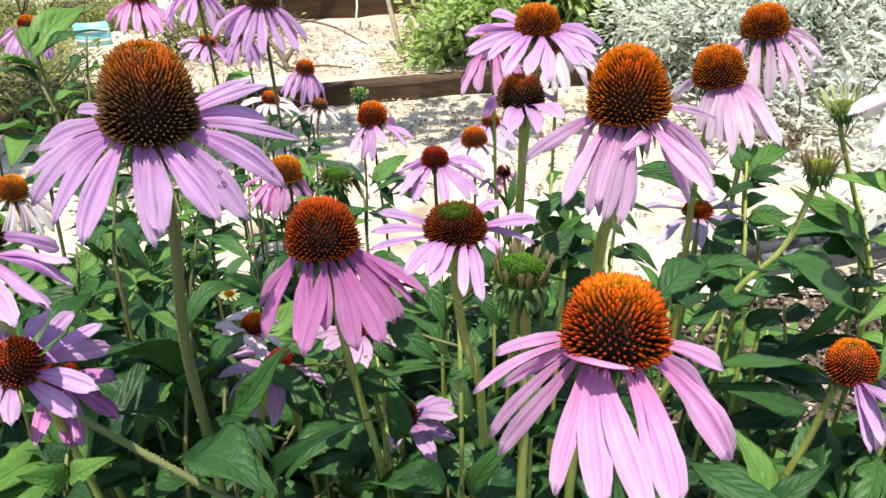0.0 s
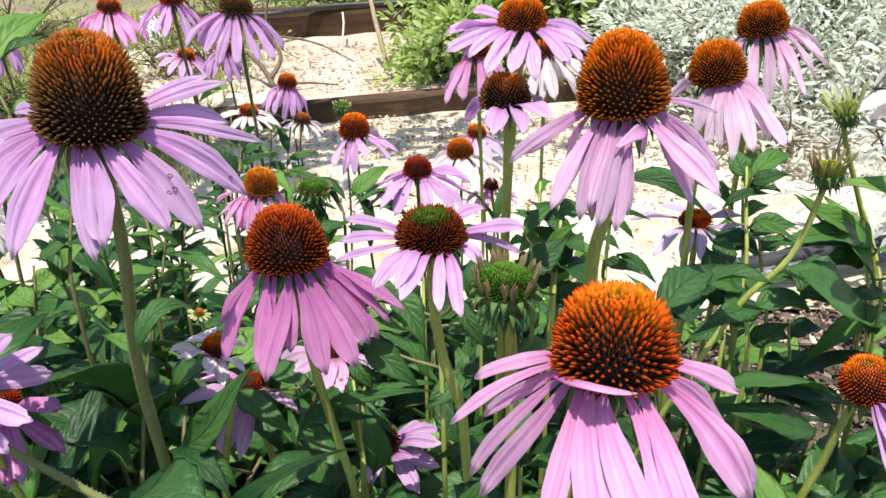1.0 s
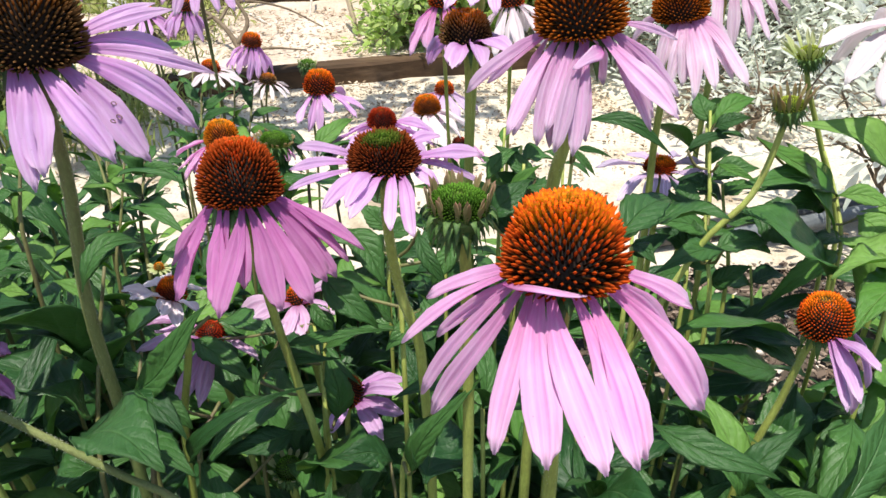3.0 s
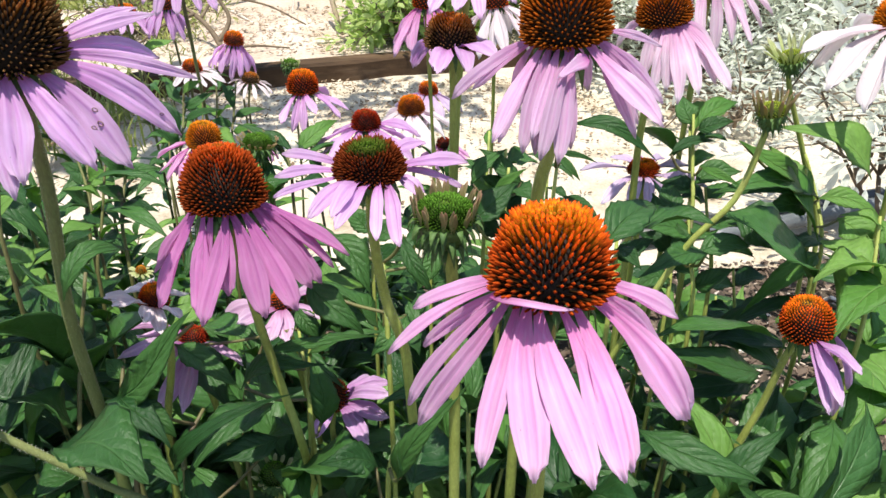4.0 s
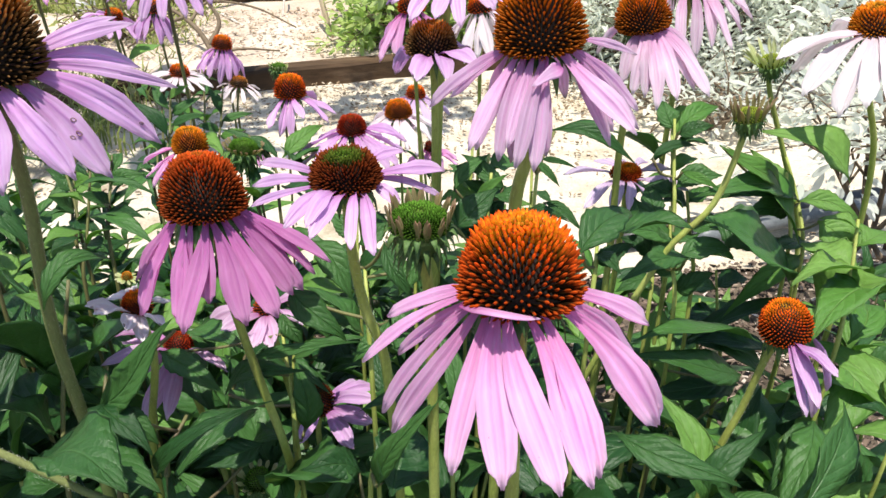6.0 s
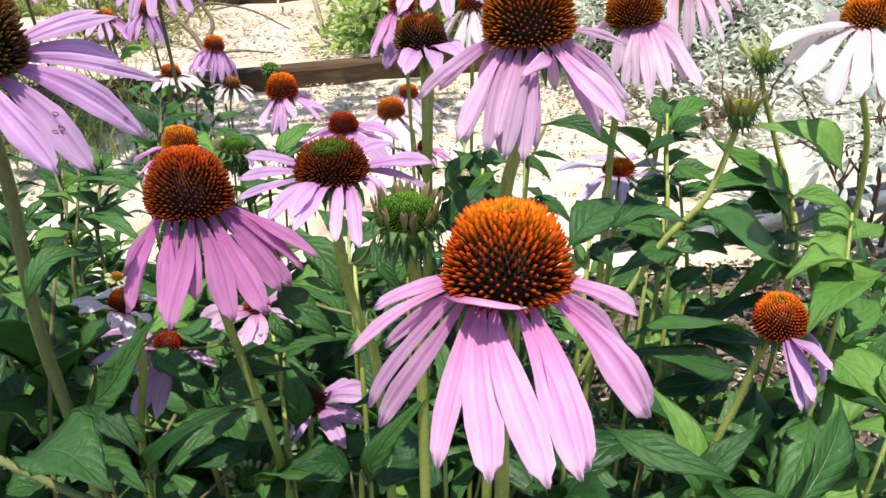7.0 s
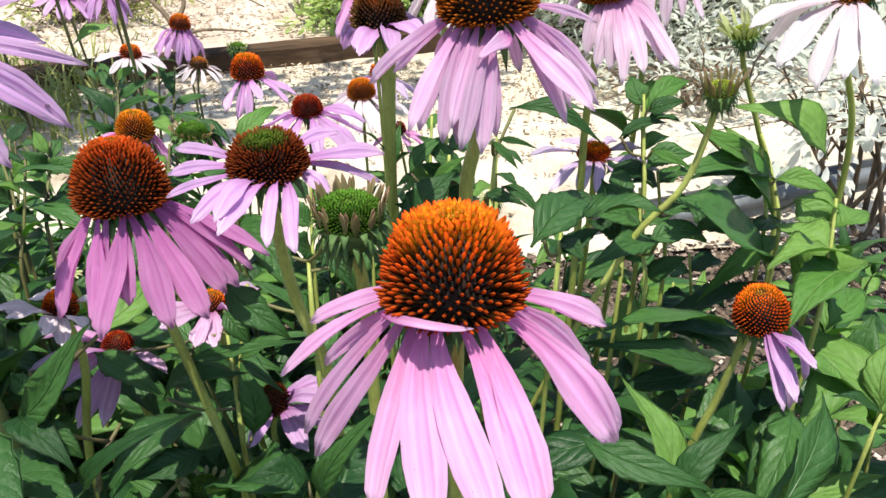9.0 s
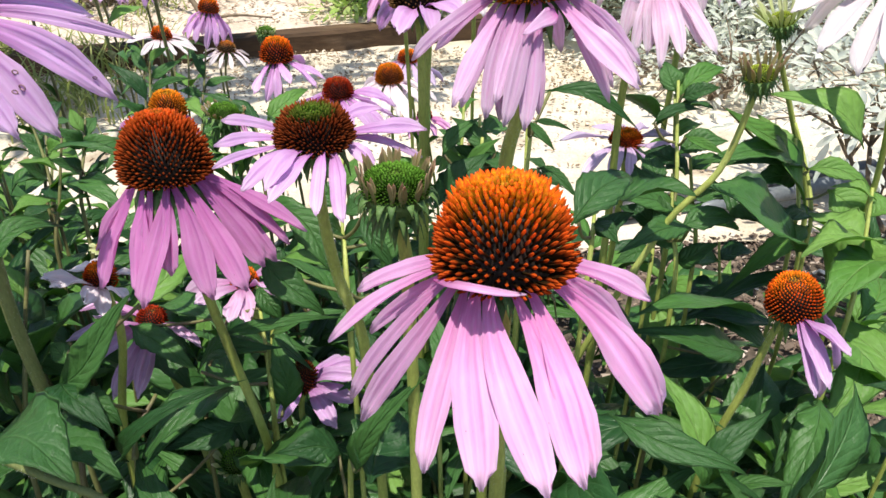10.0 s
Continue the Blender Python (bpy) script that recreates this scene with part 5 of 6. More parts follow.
leafy_stem([(0.088, 0.535, 0.513), (0.084, 0.513, 0.477), (0.08, 0.489, 0.437), (0.079, 0.482, 0)],
    [((0.085, 0.52, 0.488), (0.106, 0.526, 0.501), 0.013, 0.1, 0, 0),
     ((0.085, 0.517, 0.484), (0.068, 0.525, 0.495), 0.012, 0.1, 0, 0),
     ((0.084, 0.513, 0.477), (0.106, 0.491, 0.483), 0.014, 0.1, 0, 0),
     ((0.083, 0.511, 0.474), (0.059, 0.494, 0.481), 0.014, 0.1, 0, 1),
     ((0.082, 0.502, 0.459), (0.105, 0.471, 0.469), 0.018, 0.1, 0, 0),
     ((0.082, 0.5, 0.455), (0.057, 0.473, 0.467), 0.018, 0.1, 0, 0),
     ((0.086, 0.528, 0.503), (0.099, 0.554, 0.508), 0.009, 0.1, 0, 1)], 67)
leafy_stem([(0.142, 0.57, 0.483), (0.139, 0.551, 0.451), (0.137, 0.53, 0.415), (0.136, 0.523, 0)],
    [((0.141, 0.563, 0.471), (0.157, 0.539, 0.472), 0.009, 0.1, 0, 0),
     ((0.141, 0.564, 0.473), (0.123, 0.569, 0.479), 0.009, 0.1, 0, 0),
     ((0.139, 0.554, 0.455), (0.152, 0.53, 0.456), 0.011, 0.1, 0, 0),
     ((0.139, 0.549, 0.447), (0.114, 0.528, 0.448), 0.013, 0.1, 0, 1)], 68)
leafy_stem([(0.282, 0.513, 0.369), (0.278, 0.489, 0.328), (0.273, 0.454, 0.271), (0.272, 0.444, 0)],
    [((0.28, 0.503, 0.353), (0.31, 0.509, 0.365), 0.019, 0.1, 0, 0),
     ((0.279, 0.499, 0.344), (0.244, 0.478, 0.345), 0.023, 0.1, 0, 0),
     ((0.277, 0.484, 0.32), (0.294, 0.462, 0.325), 0.025, 0.1, 0, 0),
     ((0.276, 0.474, 0.304), (0.234, 0.45, 0.316), 0.025, 0.1, 0, 0),
     ((0.275, 0.464, 0.287), (0.288, 0.436, 0.301), 0.026, 0.1, 0, 0)], 70)
leafy_stem([(0.369, 0.471, 0.349), (0.365, 0.449, 0.314), (0.361, 0.423, 0.27), (0.359, 0.415, 0)],
    [((0.367, 0.464, 0.337), (0.392, 0.467, 0.345), 0.019, 0.1, 0, 1),
     ((0.367, 0.459, 0.329), (0.341, 0.466, 0.337), 0.019, 0.1, 0, 0),
     ((0.365, 0.449, 0.314), (0.382, 0.431, 0.324), 0.024, 0.1, 0, 1),
     ((0.364, 0.442, 0.302), (0.318, 0.419, 0.315), 0.024, 0.1, 0, 0)], 71)
leafy_stem([(-0.121, 0.631, 0.459), (-0.124, 0.615, 0.432), (-0.127, 0.593, 0.394), (-0.128, 0.586, 0)],
    [((-0.122, 0.626, 0.45), (-0.105, 0.63, 0.457), 0.012, 0.1, 0, 0),
     ((-0.123, 0.623, 0.445), (-0.143, 0.626, 0.45), 0.012, 0.1, 0, 1),
     ((-0.124, 0.616, 0.434), (-0.097, 0.596, 0.438), 0.015, 0.1, 0, 0),
     ((-0.124, 0.613, 0.429), (-0.144, 0.592, 0.432), 0.017, 0.1, 0, 0),
     ((-0.126, 0.604, 0.413), (-0.103, 0.582, 0.416), 0.018, 0.1, 0, 0)], 73)
leafy_stem([(-0.261, 0.913, 0.406), (-0.258, 0.884, 0.362), (-0.255, 0.847, 0.306), (-0.254, 0.836, 0)],
    [((-0.261, 0.902, 0.39), (-0.285, 0.912, 0.401), 0.013, 0.1, 0, 0),
     ((-0.261, 0.9, 0.387), (-0.233, 0.902, 0.394), 0.013, 0.1, 0, 0),
     ((-0.26, 0.889, 0.37), (-0.283, 0.872, 0.377), 0.014, 0.1, 0, 0),
     ((-0.259, 0.887, 0.368), (-0.222, 0.859, 0.368), 0.014, 0.1, 0, 0),
     ((-0.258, 0.873, 0.345), (-0.281, 0.853, 0.348), 0.017, 0.1, 0, 0),
     ((-0.258, 0.871, 0.343), (-0.221, 0.842, 0.34), 0.017, 0.1, 0, 1)], 74)
leafy_stem([(-0.291, 0.738, 0.427), (-0.29, 0.714, 0.391), (-0.291, 0.685, 0.346), (-0.292, 0.676, 0)],
    [((-0.291, 0.732, 0.418), (-0.313, 0.737, 0.423), 0.013, 0.1, 0, 0),
     ((-0.29, 0.73, 0.416), (-0.265, 0.732, 0.423), 0.013, 0.1, 0, 0),
     ((-0.29, 0.72, 0.4), (-0.305, 0.701, 0.404), 0.017, 0.1, 0, 0),
     ((-0.29, 0.717, 0.395), (-0.253, 0.692, 0.399), 0.017, 0.1, 0, 1),
     ((-0.29, 0.705, 0.377), (-0.304, 0.675, 0.383), 0.019, 0.1, 0, 0),
     ((-0.291, 0.703, 0.373), (-0.248, 0.666, 0.379), 0.019, 0.1, 0, 0)], 76)
leafy_stem([(-0.252, 1.064, 0.383), (-0.252, 1.039, 0.344), (-0.253, 1.005, 0.292), (-0.253, 0.995, 0)],
    [((-0.253, 1.056, 0.37), (-0.274, 1.066, 0.381), 0.013, 0.1, 0, 0),
     ((-0.252, 1.054, 0.366), (-0.225, 1.057, 0.376), 0.013, 0.1, 0, 0),
     ((-0.252, 1.041, 0.347), (-0.28, 1.043, 0.345), 0.015, 0.1, 0, 0),
     ((-0.252, 1.039, 0.344), (-0.223, 1.034, 0.341), 0.015, 0.1, 0, 1)], 78)
leafy_stem([(0.092, 0.481, 0.522), (0.089, 0.465, 0.496), (0.086, 0.448, 0.467), (0.085, 0.442, 0)],
    [((0.091, 0.475, 0.512), (0.114, 0.475, 0.515), 0.021, 0.1, 0, 0),
     ((0.09, 0.473, 0.509), (0.069, 0.478, 0.515), 0.020, 0.1, 0, 0),
     ((0.089, 0.467, 0.5), (0.105, 0.444, 0.502), 0.025, 0.1, 0, 0),
     ((0.089, 0.466, 0.496), (0.061, 0.449, 0.503), 0.024, 0.1, 0, 1),
     ((0.087, 0.458, 0.483), (0.105, 0.426, 0.491), 0.028, 0.1, 0, 0),
     ((0.087, 0.457, 0.482), (0.057, 0.429, 0.491), 0.026, 0.1, 0, 0),
     ((0.089, 0.47, 0.503), (0.086, 0.5, 0.514), 0.017, 0.1, 20, 0)], 79)
leafy_stem([(0.234, 0.475, 0.493), (0.235, 0.46, 0.467), (0.236, 0.443, 0.44), (0.236, 0.438, 0)],
    [((0.234, 0.47, 0.484), (0.259, 0.472, 0.49), 0.020, 0.1, 0, 0),
     ((0.235, 0.468, 0.481), (0.215, 0.473, 0.486), 0.020, 0.1, 0, 0),
     ((0.235, 0.46, 0.467), (0.253, 0.441, 0.477), 0.025, 0.1, 0, 0),
     ((0.235, 0.459, 0.465), (0.203, 0.44, 0.469), 0.025, 0.1, 0, 0),
     ((0.235, 0.451, 0.453), (0.251, 0.422, 0.465), 0.027, 0.1, 0, 1)], 80)
leafy_stem([(0.279, 0.492, 0.411), (0.279, 0.476, 0.384), (0.279, 0.455, 0.35), (0.279, 0.449, 0)],
    [((0.279, 0.485, 0.399), (0.305, 0.487, 0.406), 0.023, 0.1, 0, 0),
     ((0.279, 0.484, 0.398), (0.254, 0.487, 0.399), 0.024, 0.1, 0, 0),
     ((0.279, 0.475, 0.382), (0.295, 0.453, 0.388), 0.025, 0.1, 0, 0),
     ((0.279, 0.473, 0.38), (0.243, 0.456, 0.386), 0.025, 0.1, 0, 0),
     ((0.279, 0.464, 0.364), (0.293, 0.442, 0.369), 0.025, 0.1, 0, 0)], 81)
leafy_stem([(0.228, 0.441, 0.359), (0.229, 0.423, 0.33), (0.23, 0.403, 0.296), (0.23, 0.396, 0)],
    [((0.229, 0.434, 0.347), (0.256, 0.435, 0.354), 0.027, 0.1, 0, 0),
     ((0.229, 0.432, 0.344), (0.205, 0.436, 0.348), 0.027, 0.1, 0, 0),
     ((0.23, 0.422, 0.329), (0.25, 0.402, 0.337), 0.029, 0.1, 0, 0),
     ((0.23, 0.421, 0.327), (0.195, 0.406, 0.336), 0.029, 0.1, 0, 0)], 82)

leafy_stem([(0.213, 0.450, 0.493), (0.210, 0.430, 0.469), (0.210, 0.410, 0.443), (0.210, 0.410, 0.000)],
    [((0.206, 0.410, 0.477), (0.246, 0.420, 0.477), 0.017, 0.1, 29, 0),
     ((0.209, 0.400, 0.483), (0.153, 0.370, 0.489), 0.015, 0.1, -24, 0),
     ((0.207, 0.450, 0.481), (0.205, 0.480, 0.495), 0.016, 0.1, -15, 0),
     ((0.202, 0.420, 0.469), (0.199, 0.430, 0.489), 0.015, 0.1, -28, 0),
     ((0.265, 0.400, 0.383), (0.177, 0.380, 0.422), 0.022, 0.1, -30, 0),
     ((0.271, 0.410, 0.365), (0.191, 0.390, 0.375), 0.023, 0.1, -24, 0),
     ((0.213, 0.420, 0.445), (0.234, 0.410, 0.463), 0.016, 0.1, 41, 0)], 90, petioles=True)
leafy_stem([(0.330, 0.520, 0.494), (0.336, 0.500, 0.466), (0.332, 0.470, 0.436), (0.332, 0.470, 0.000)],
    [((0.338, 0.500, 0.464), (0.302, 0.530, 0.496), 0.020, 0.1, -43, 1),
     ((0.339, 0.500, 0.463), (0.251, 0.460, 0.499), 0.015, 0.1, -34, 0),
     ((0.331, 0.470, 0.436), (0.254, 0.420, 0.424), 0.017, 0.1, -15, 1),
     ((0.335, 0.480, 0.444), (0.291, 0.450, 0.451), 0.015, 0.1, -17, 0)], 91, petioles=True)
leafy_stem([(0.296, 0.430, 0.329), (0.289, 0.410, 0.297), (0.289, 0.410, 0.000)],
    [((0.265, 0.380, 0.291), (0.281, 0.400, 0.372), 0.025, 0.1, 3, 0),
     ((0.315, 0.420, 0.244), (0.335, 0.440, 0.317), 0.028, 0.1, 5, 0),
     ((0.290, 0.410, 0.291), (0.241, 0.400, 0.325), 0.023, 0.1, -31, 0)], 92, petioles=True)
leafy_stem([(0.414, 0.470, 0.316), (0.422, 0.450, 0.258), (0.422, 0.450, 0.000)],
    [((0.406, 0.450, 0.304), (0.429, 0.460, 0.363), 0.031, 0.1, 16, 0),
     ((0.399, 0.460, 0.296), (0.388, 0.450, 0.363), 0.022, 0.1, 14, 1),
     ((0.417, 0.440, 0.250), (0.432, 0.410, 0.233), 0.021, 0.1, 29, 1)], 93, petioles=True)
leafy_stem([(-0.048, 0.400, 0.439), (-0.042, 0.370, 0.422), (-0.039, 0.350, 0.397), (-0.039, 0.350, 0.000)],
    [((-0.130, 0.410, 0.423), (-0.085, 0.380, 0.408), 0.017, 0.1, 17, 0),
     ((-0.060, 0.350, 0.461), (0.006, 0.330, 0.484), 0.007, 0.1, 31, 0),
     ((-0.079, 0.360, 0.426), (-0.031, 0.340, 0.467), 0.013, 0.1, 38, 0),
     ((-0.035, 0.360, 0.393), (-0.036, 0.380, 0.434), 0.018, 0.1, 6, 0),
     ((-0.050, 0.410, 0.449), (-0.036, 0.400, 0.428), 0.014, 0.1, 23, 0)], 94, petioles=True)
leafy_stem([(-0.096, 0.340, 0.431), (-0.105, 0.320, 0.417), (-0.105, 0.320, 0.000)],
    [((-0.106, 0.310, 0.414), (-0.040, 0.290, 0.481), 0.011, 0.22, 39, 0),
     ((-0.118, 0.310, 0.467), (-0.098, 0.300, 0.449), 0.013, 0.1, 17, 0),
     ((-0.056, 0.340, 0.406), (-0.092, 0.320, 0.408), 0.017, 0.1, -26, 0)], 95, petioles=True)
leafy_stem([(0.011, 0.300, 0.436), (0.007, 0.290, 0.424), (0.007, 0.290, 0.000)],
    [((0.012, 0.260, 0.454), (0.037, 0.250, 0.518), 0.011, 0.1, 65, 0),
     ((0.001, 0.310, 0.409), (-0.028, 0.300, 0.429), 0.018, 0.1, -30, 0)], 96, petioles=True)
leafy_stem([(0.091, 0.460, 0.518), (0.088, 0.450, 0.490), (0.084, 0.430, 0.458), (0.084, 0.430, 0.000)],
    [((0.065, 0.450, 0.510), (0.089, 0.470, 0.529), 0.010, 0.1, 25, 0),
     ((0.101, 0.460, 0.506), (0.072, 0.470, 0.528), 0.013, 0.1, -42, 0),
     ((0.077, 0.440, 0.509), (0.099, 0.440, 0.527), 0.007, 0.1, 43, 1),
     ((0.063, 0.420, 0.499), (0.092, 0.430, 0.522), 0.019, 0.1, 34, 0),
     ((0.103, 0.470, 0.491), (0.070, 0.480, 0.502), 0.016, 0.1, -38, 0),
     ((0.087, 0.450, 0.481), (0.101, 0.460, 0.499), 0.013, 0.1, 26, 0),
     ((0.088, 0.460, 0.467), (0.057, 0.460, 0.486), 0.017, 0.1, -42, 0),
     ((0.089, 0.460, 0.453), (0.115, 0.450, 0.471), 0.017, 0.1, 42, 0)], 100, petioles=True)
leafy_stem([(0.108, 0.400, 0.546), (0.105, 0.390, 0.526), (0.101, 0.370, 0.504), (0.101, 0.370, 0.000)],
    [((0.102, 0.380, 0.563), (0.114, 0.370, 0.551), 0.005, 0.1, 36, 0),
     ((0.109, 0.400, 0.554), (0.128, 0.390, 0.553), 0.004, 0.1, 38, 0),
     ((0.108, 0.380, 0.537), (0.127, 0.360, 0.530), 0.007, 0.1, 32, 0),
     ((0.098, 0.370, 0.539), (0.114, 0.350, 0.542), 0.007, 0.1, 32, 0),
     ((0.123, 0.440, 0.555), (0.181, 0.430, 0.540), 0.010, 0.1, 42, 0)], 101, petioles=True)
leafy_stem([(0.227, 0.500, 0.536), (0.224, 0.480, 0.508), (0.222, 0.460, 0.474), (0.222, 0.460, 0.000)],
    [((0.229, 0.500, 0.527), (0.222, 0.520, 0.543), 0.016, 0.1, -26, 0),
     ((0.226, 0.490, 0.530), (0.262, 0.510, 0.544), 0.015, 0.1, 24, 1),
     ((0.227, 0.490, 0.528), (0.247, 0.480, 0.539), 0.013, 0.1, 45, 0),
     ((0.206, 0.480, 0.514), (0.242, 0.490, 0.524), 0.008, 0.1, 31, 0),
     ((0.225, 0.470, 0.510), (0.246, 0.450, 0.504), 0.007, 0.1, 37, 1),
     ((0.223, 0.470, 0.496), (0.255, 0.470, 0.508), 0.017, 0.1, 35, 0),
     ((0.222, 0.470, 0.489), (0.204, 0.480, 0.496), 0.015, 0.1, -39, 0),
     ((0.187, 0.450, 0.501), (0.200, 0.440, 0.467), 0.019, 0.1, 50, 0),
     ((0.216, 0.440, 0.472), (0.164, 0.420, 0.495), 0.018, 0.1, -36, 0)], 102, petioles=True)
leafy_stem([(0.321, 0.500, 0.491), (0.320, 0.490, 0.475), (0.319, 0.470, 0.450), (0.319, 0.470, 0.000)],
    [((0.249, 0.470, 0.528), (0.319, 0.490, 0.478), 0.017, 0.1, 50, 1),
     ((0.314, 0.480, 0.480), (0.231, 0.450, 0.507), 0.020, 0.1, -34, 0),
     ((0.244, 0.450, 0.481), (0.277, 0.430, 0.465), 0.031, 0.1, 39, 0),
     ((0.329, 0.490, 0.471), (0.378, 0.480, 0.462), 0.016, 0.1, 39, 1),
     ((0.336, 0.470, 0.465), (0.357, 0.450, 0.449), 0.028, 0.1, 40, 1),
     ((0.318, 0.480, 0.468), (0.278, 0.470, 0.475), 0.020, 0.1, -32, 0)], 103, petioles=True)
leafy_stem([(0.008, 0.360, 0.511), (0.009, 0.340, 0.492), (0.009, 0.340, 0.000)],
    [((0.019, 0.350, 0.534), (0.032, 0.330, 0.507), 0.009, 0.1, 20, 0),
     ((0.041, 0.360, 0.520), (0.025, 0.350, 0.498), 0.012, 0.1, -31, 0),
     ((-0.021, 0.370, 0.525), (0.003, 0.350, 0.499), 0.017, 0.1, 24, 0),
     ((-0.034, 0.360, 0.502), (-0.004, 0.340, 0.477), 0.017, 0.1, 25, 0),
     ((0.020, 0.350, 0.484), (0.001, 0.330, 0.470), 0.015, 0.1, -21, 0)], 104, petioles=True)
leafy_stem([(-0.210, 0.820, 0.458), (-0.211, 0.800, 0.426), (-0.212, 0.760, 0.389), (-0.212, 0.760, 0.000)],
    [((-0.210, 0.780, 0.420), (-0.244, 0.800, 0.459), 0.015, 0.1, -26, 0),
     ((-0.208, 0.800, 0.440), (-0.174, 0.800, 0.456), 0.013, 0.1, 49, 0),
     ((-0.207, 0.790, 0.429), (-0.163, 0.780, 0.446), 0.011, 0.1, 46, 0),
     ((-0.211, 0.810, 0.440), (-0.233, 0.830, 0.462), 0.012, 0.1, -20, 0),
     ((-0.209, 0.770, 0.413), (-0.174, 0.750, 0.430), 0.015, 0.1, 42, 0),
     ((-0.207, 0.760, 0.413), (-0.225, 0.740, 0.439), 0.015, 0.1, -60, 0),
     ((-0.209, 0.810, 0.452), (-0.189, 0.820, 0.466), 0.009, 0.1, 45, 1)], 110, petioles=True)
leafy_stem([(-0.161, 0.860, 0.449), (-0.167, 0.850, 0.413), (-0.168, 0.820, 0.386), (-0.168, 0.820, 0.000)],
    [((-0.167, 0.850, 0.419), (-0.179, 0.870, 0.447), 0.011, 0.1, -12, 0),
     ((-0.165, 0.840, 0.414), (-0.128, 0.840, 0.423), 0.011, 0.1, 44, 0),
     ((-0.168, 0.840, 0.401), (-0.191, 0.830, 0.415), 0.012, 0.1, -47, 0),
     ((-0.167, 0.830, 0.400), (-0.135, 0.820, 0.409), 0.012, 0.1, 42, 1)], 111, petioles=True)
leafy_stem([(-0.218, 0.640, 0.462), (-0.218, 0.620, 0.441), (-0.214, 0.580, 0.415), (-0.214, 0.580, 0.000)],
    [((-0.217, 0.620, 0.445), (-0.230, 0.610, 0.469), 0.015, 0.1, -66, 0),
     ((-0.218, 0.620, 0.441), (-0.187, 0.620, 0.455), 0.015, 0.1, 46, 0),
     ((-0.214, 0.600, 0.434), (-0.228, 0.580, 0.454), 0.016, 0.1, -54, 0),
     ((-0.215, 0.600, 0.429), (-0.180, 0.570, 0.435), 0.015, 0.1, 21, 0),
     ((-0.218, 0.630, 0.450), (-0.212, 0.650, 0.462), 0.012, 0.1, 25, 0),
     ((-0.217, 0.630, 0.455), (-0.229, 0.640, 0.473), 0.011, 0.1, -17, 1),
     ((-0.216, 0.590, 0.420), (-0.195, 0.600, 0.439), 0.013, 0.1, 45, 0)], 112, petioles=True)
leafy_stem([(-0.276, 0.700, 0.450), (-0.270, 0.670, 0.424), (-0.260, 0.620, 0.395), (-0.260, 0.620, 0.000)],
    [((-0.270, 0.670, 0.425), (-0.287, 0.660, 0.441), 0.016, 0.1, -49, 0),
     ((-0.272, 0.670, 0.419), (-0.241, 0.660, 0.435), 0.015, 0.1, 44, 1),
     ((-0.263, 0.640, 0.410), (-0.272, 0.620, 0.432), 0.018, 0.1, -62, 0),
     ((-0.261, 0.630, 0.406), (-0.228, 0.600, 0.404), 0.017, 0.1, 16, 0),
     ((-0.274, 0.690, 0.440), (-0.263, 0.710, 0.453), 0.013, 0.1, 33, 0)], 113, petioles=True)
leafy_stem([(0.142, 0.380, 0.508), (0.136, 0.360, 0.499), (0.136, 0.360, 0.000)],
    [((0.126, 0.360, 0.514), (0.159, 0.370, 0.537), 0.013, 0.1, 29, 0),
     ((0.137, 0.370, 0.502), (0.161, 0.370, 0.513), 0.012, 0.1, 34, 0),
     ((0.139, 0.370, 0.507), (0.148, 0.350, 0.508), 0.010, 0.1, 26, 0)], 114, petioles=True)
leafy_stem([(0.202, 0.440, 0.468), (0.197, 0.420, 0.446), (0.197, 0.420, 0.000)],
    [((0.198, 0.430, 0.466), (0.178, 0.440, 0.478), 0.015, 0.1, -38, 0),
     ((0.200, 0.430, 0.453), (0.225, 0.430, 0.464), 0.016, 0.1, 32, 0),
     ((0.197, 0.420, 0.451), (0.168, 0.410, 0.456), 0.016, 0.1, -29, 0)], 115, petioles=True)
leafy_stem([(-0.001, 0.540, 0.470), (-0.003, 0.520, 0.436), (-0.003, 0.500, 0.407), (-0.003, 0.500, 0.000)],
    [((-0.003, 0.520, 0.436), (-0.026, 0.530, 0.457), 0.017, 0.1, -34, 0),
     ((-0.003, 0.520, 0.431), (0.025, 0.530, 0.445), 0.017, 0.1, 34, 0),
     ((-0.003, 0.510, 0.420), (-0.025, 0.490, 0.445), 0.020, 0.1, -48, 0),
     ((-0.003, 0.510, 0.416), (0.028, 0.490, 0.436), 0.019, 0.1, 40, 0),
     ((-0.002, 0.530, 0.448), (0.010, 0.550, 0.464), 0.013, 0.1, 20, 1),
     ((-0.002, 0.530, 0.454), (-0.020, 0.550, 0.466), 0.012, 0.1, -23, 0)], 120, petioles=True)
leafy_stem([(0.040, 0.500, 0.445), (0.040, 0.480, 0.418), (0.040, 0.480, 0.000)],
    [((0.040, 0.500, 0.435), (0.023, 0.500, 0.456), 0.015, 0.1, -49, 0),
     ((0.040, 0.490, 0.437), (0.064, 0.490, 0.450), 0.015, 0.1, 38, 0),
     ((0.040, 0.490, 0.421), (0.017, 0.470, 0.431), 0.018, 0.1, -31, 0),
     ((0.040, 0.490, 0.416), (0.065, 0.470, 0.423), 0.018, 0.1, 31, 0)], 121, petioles=True)
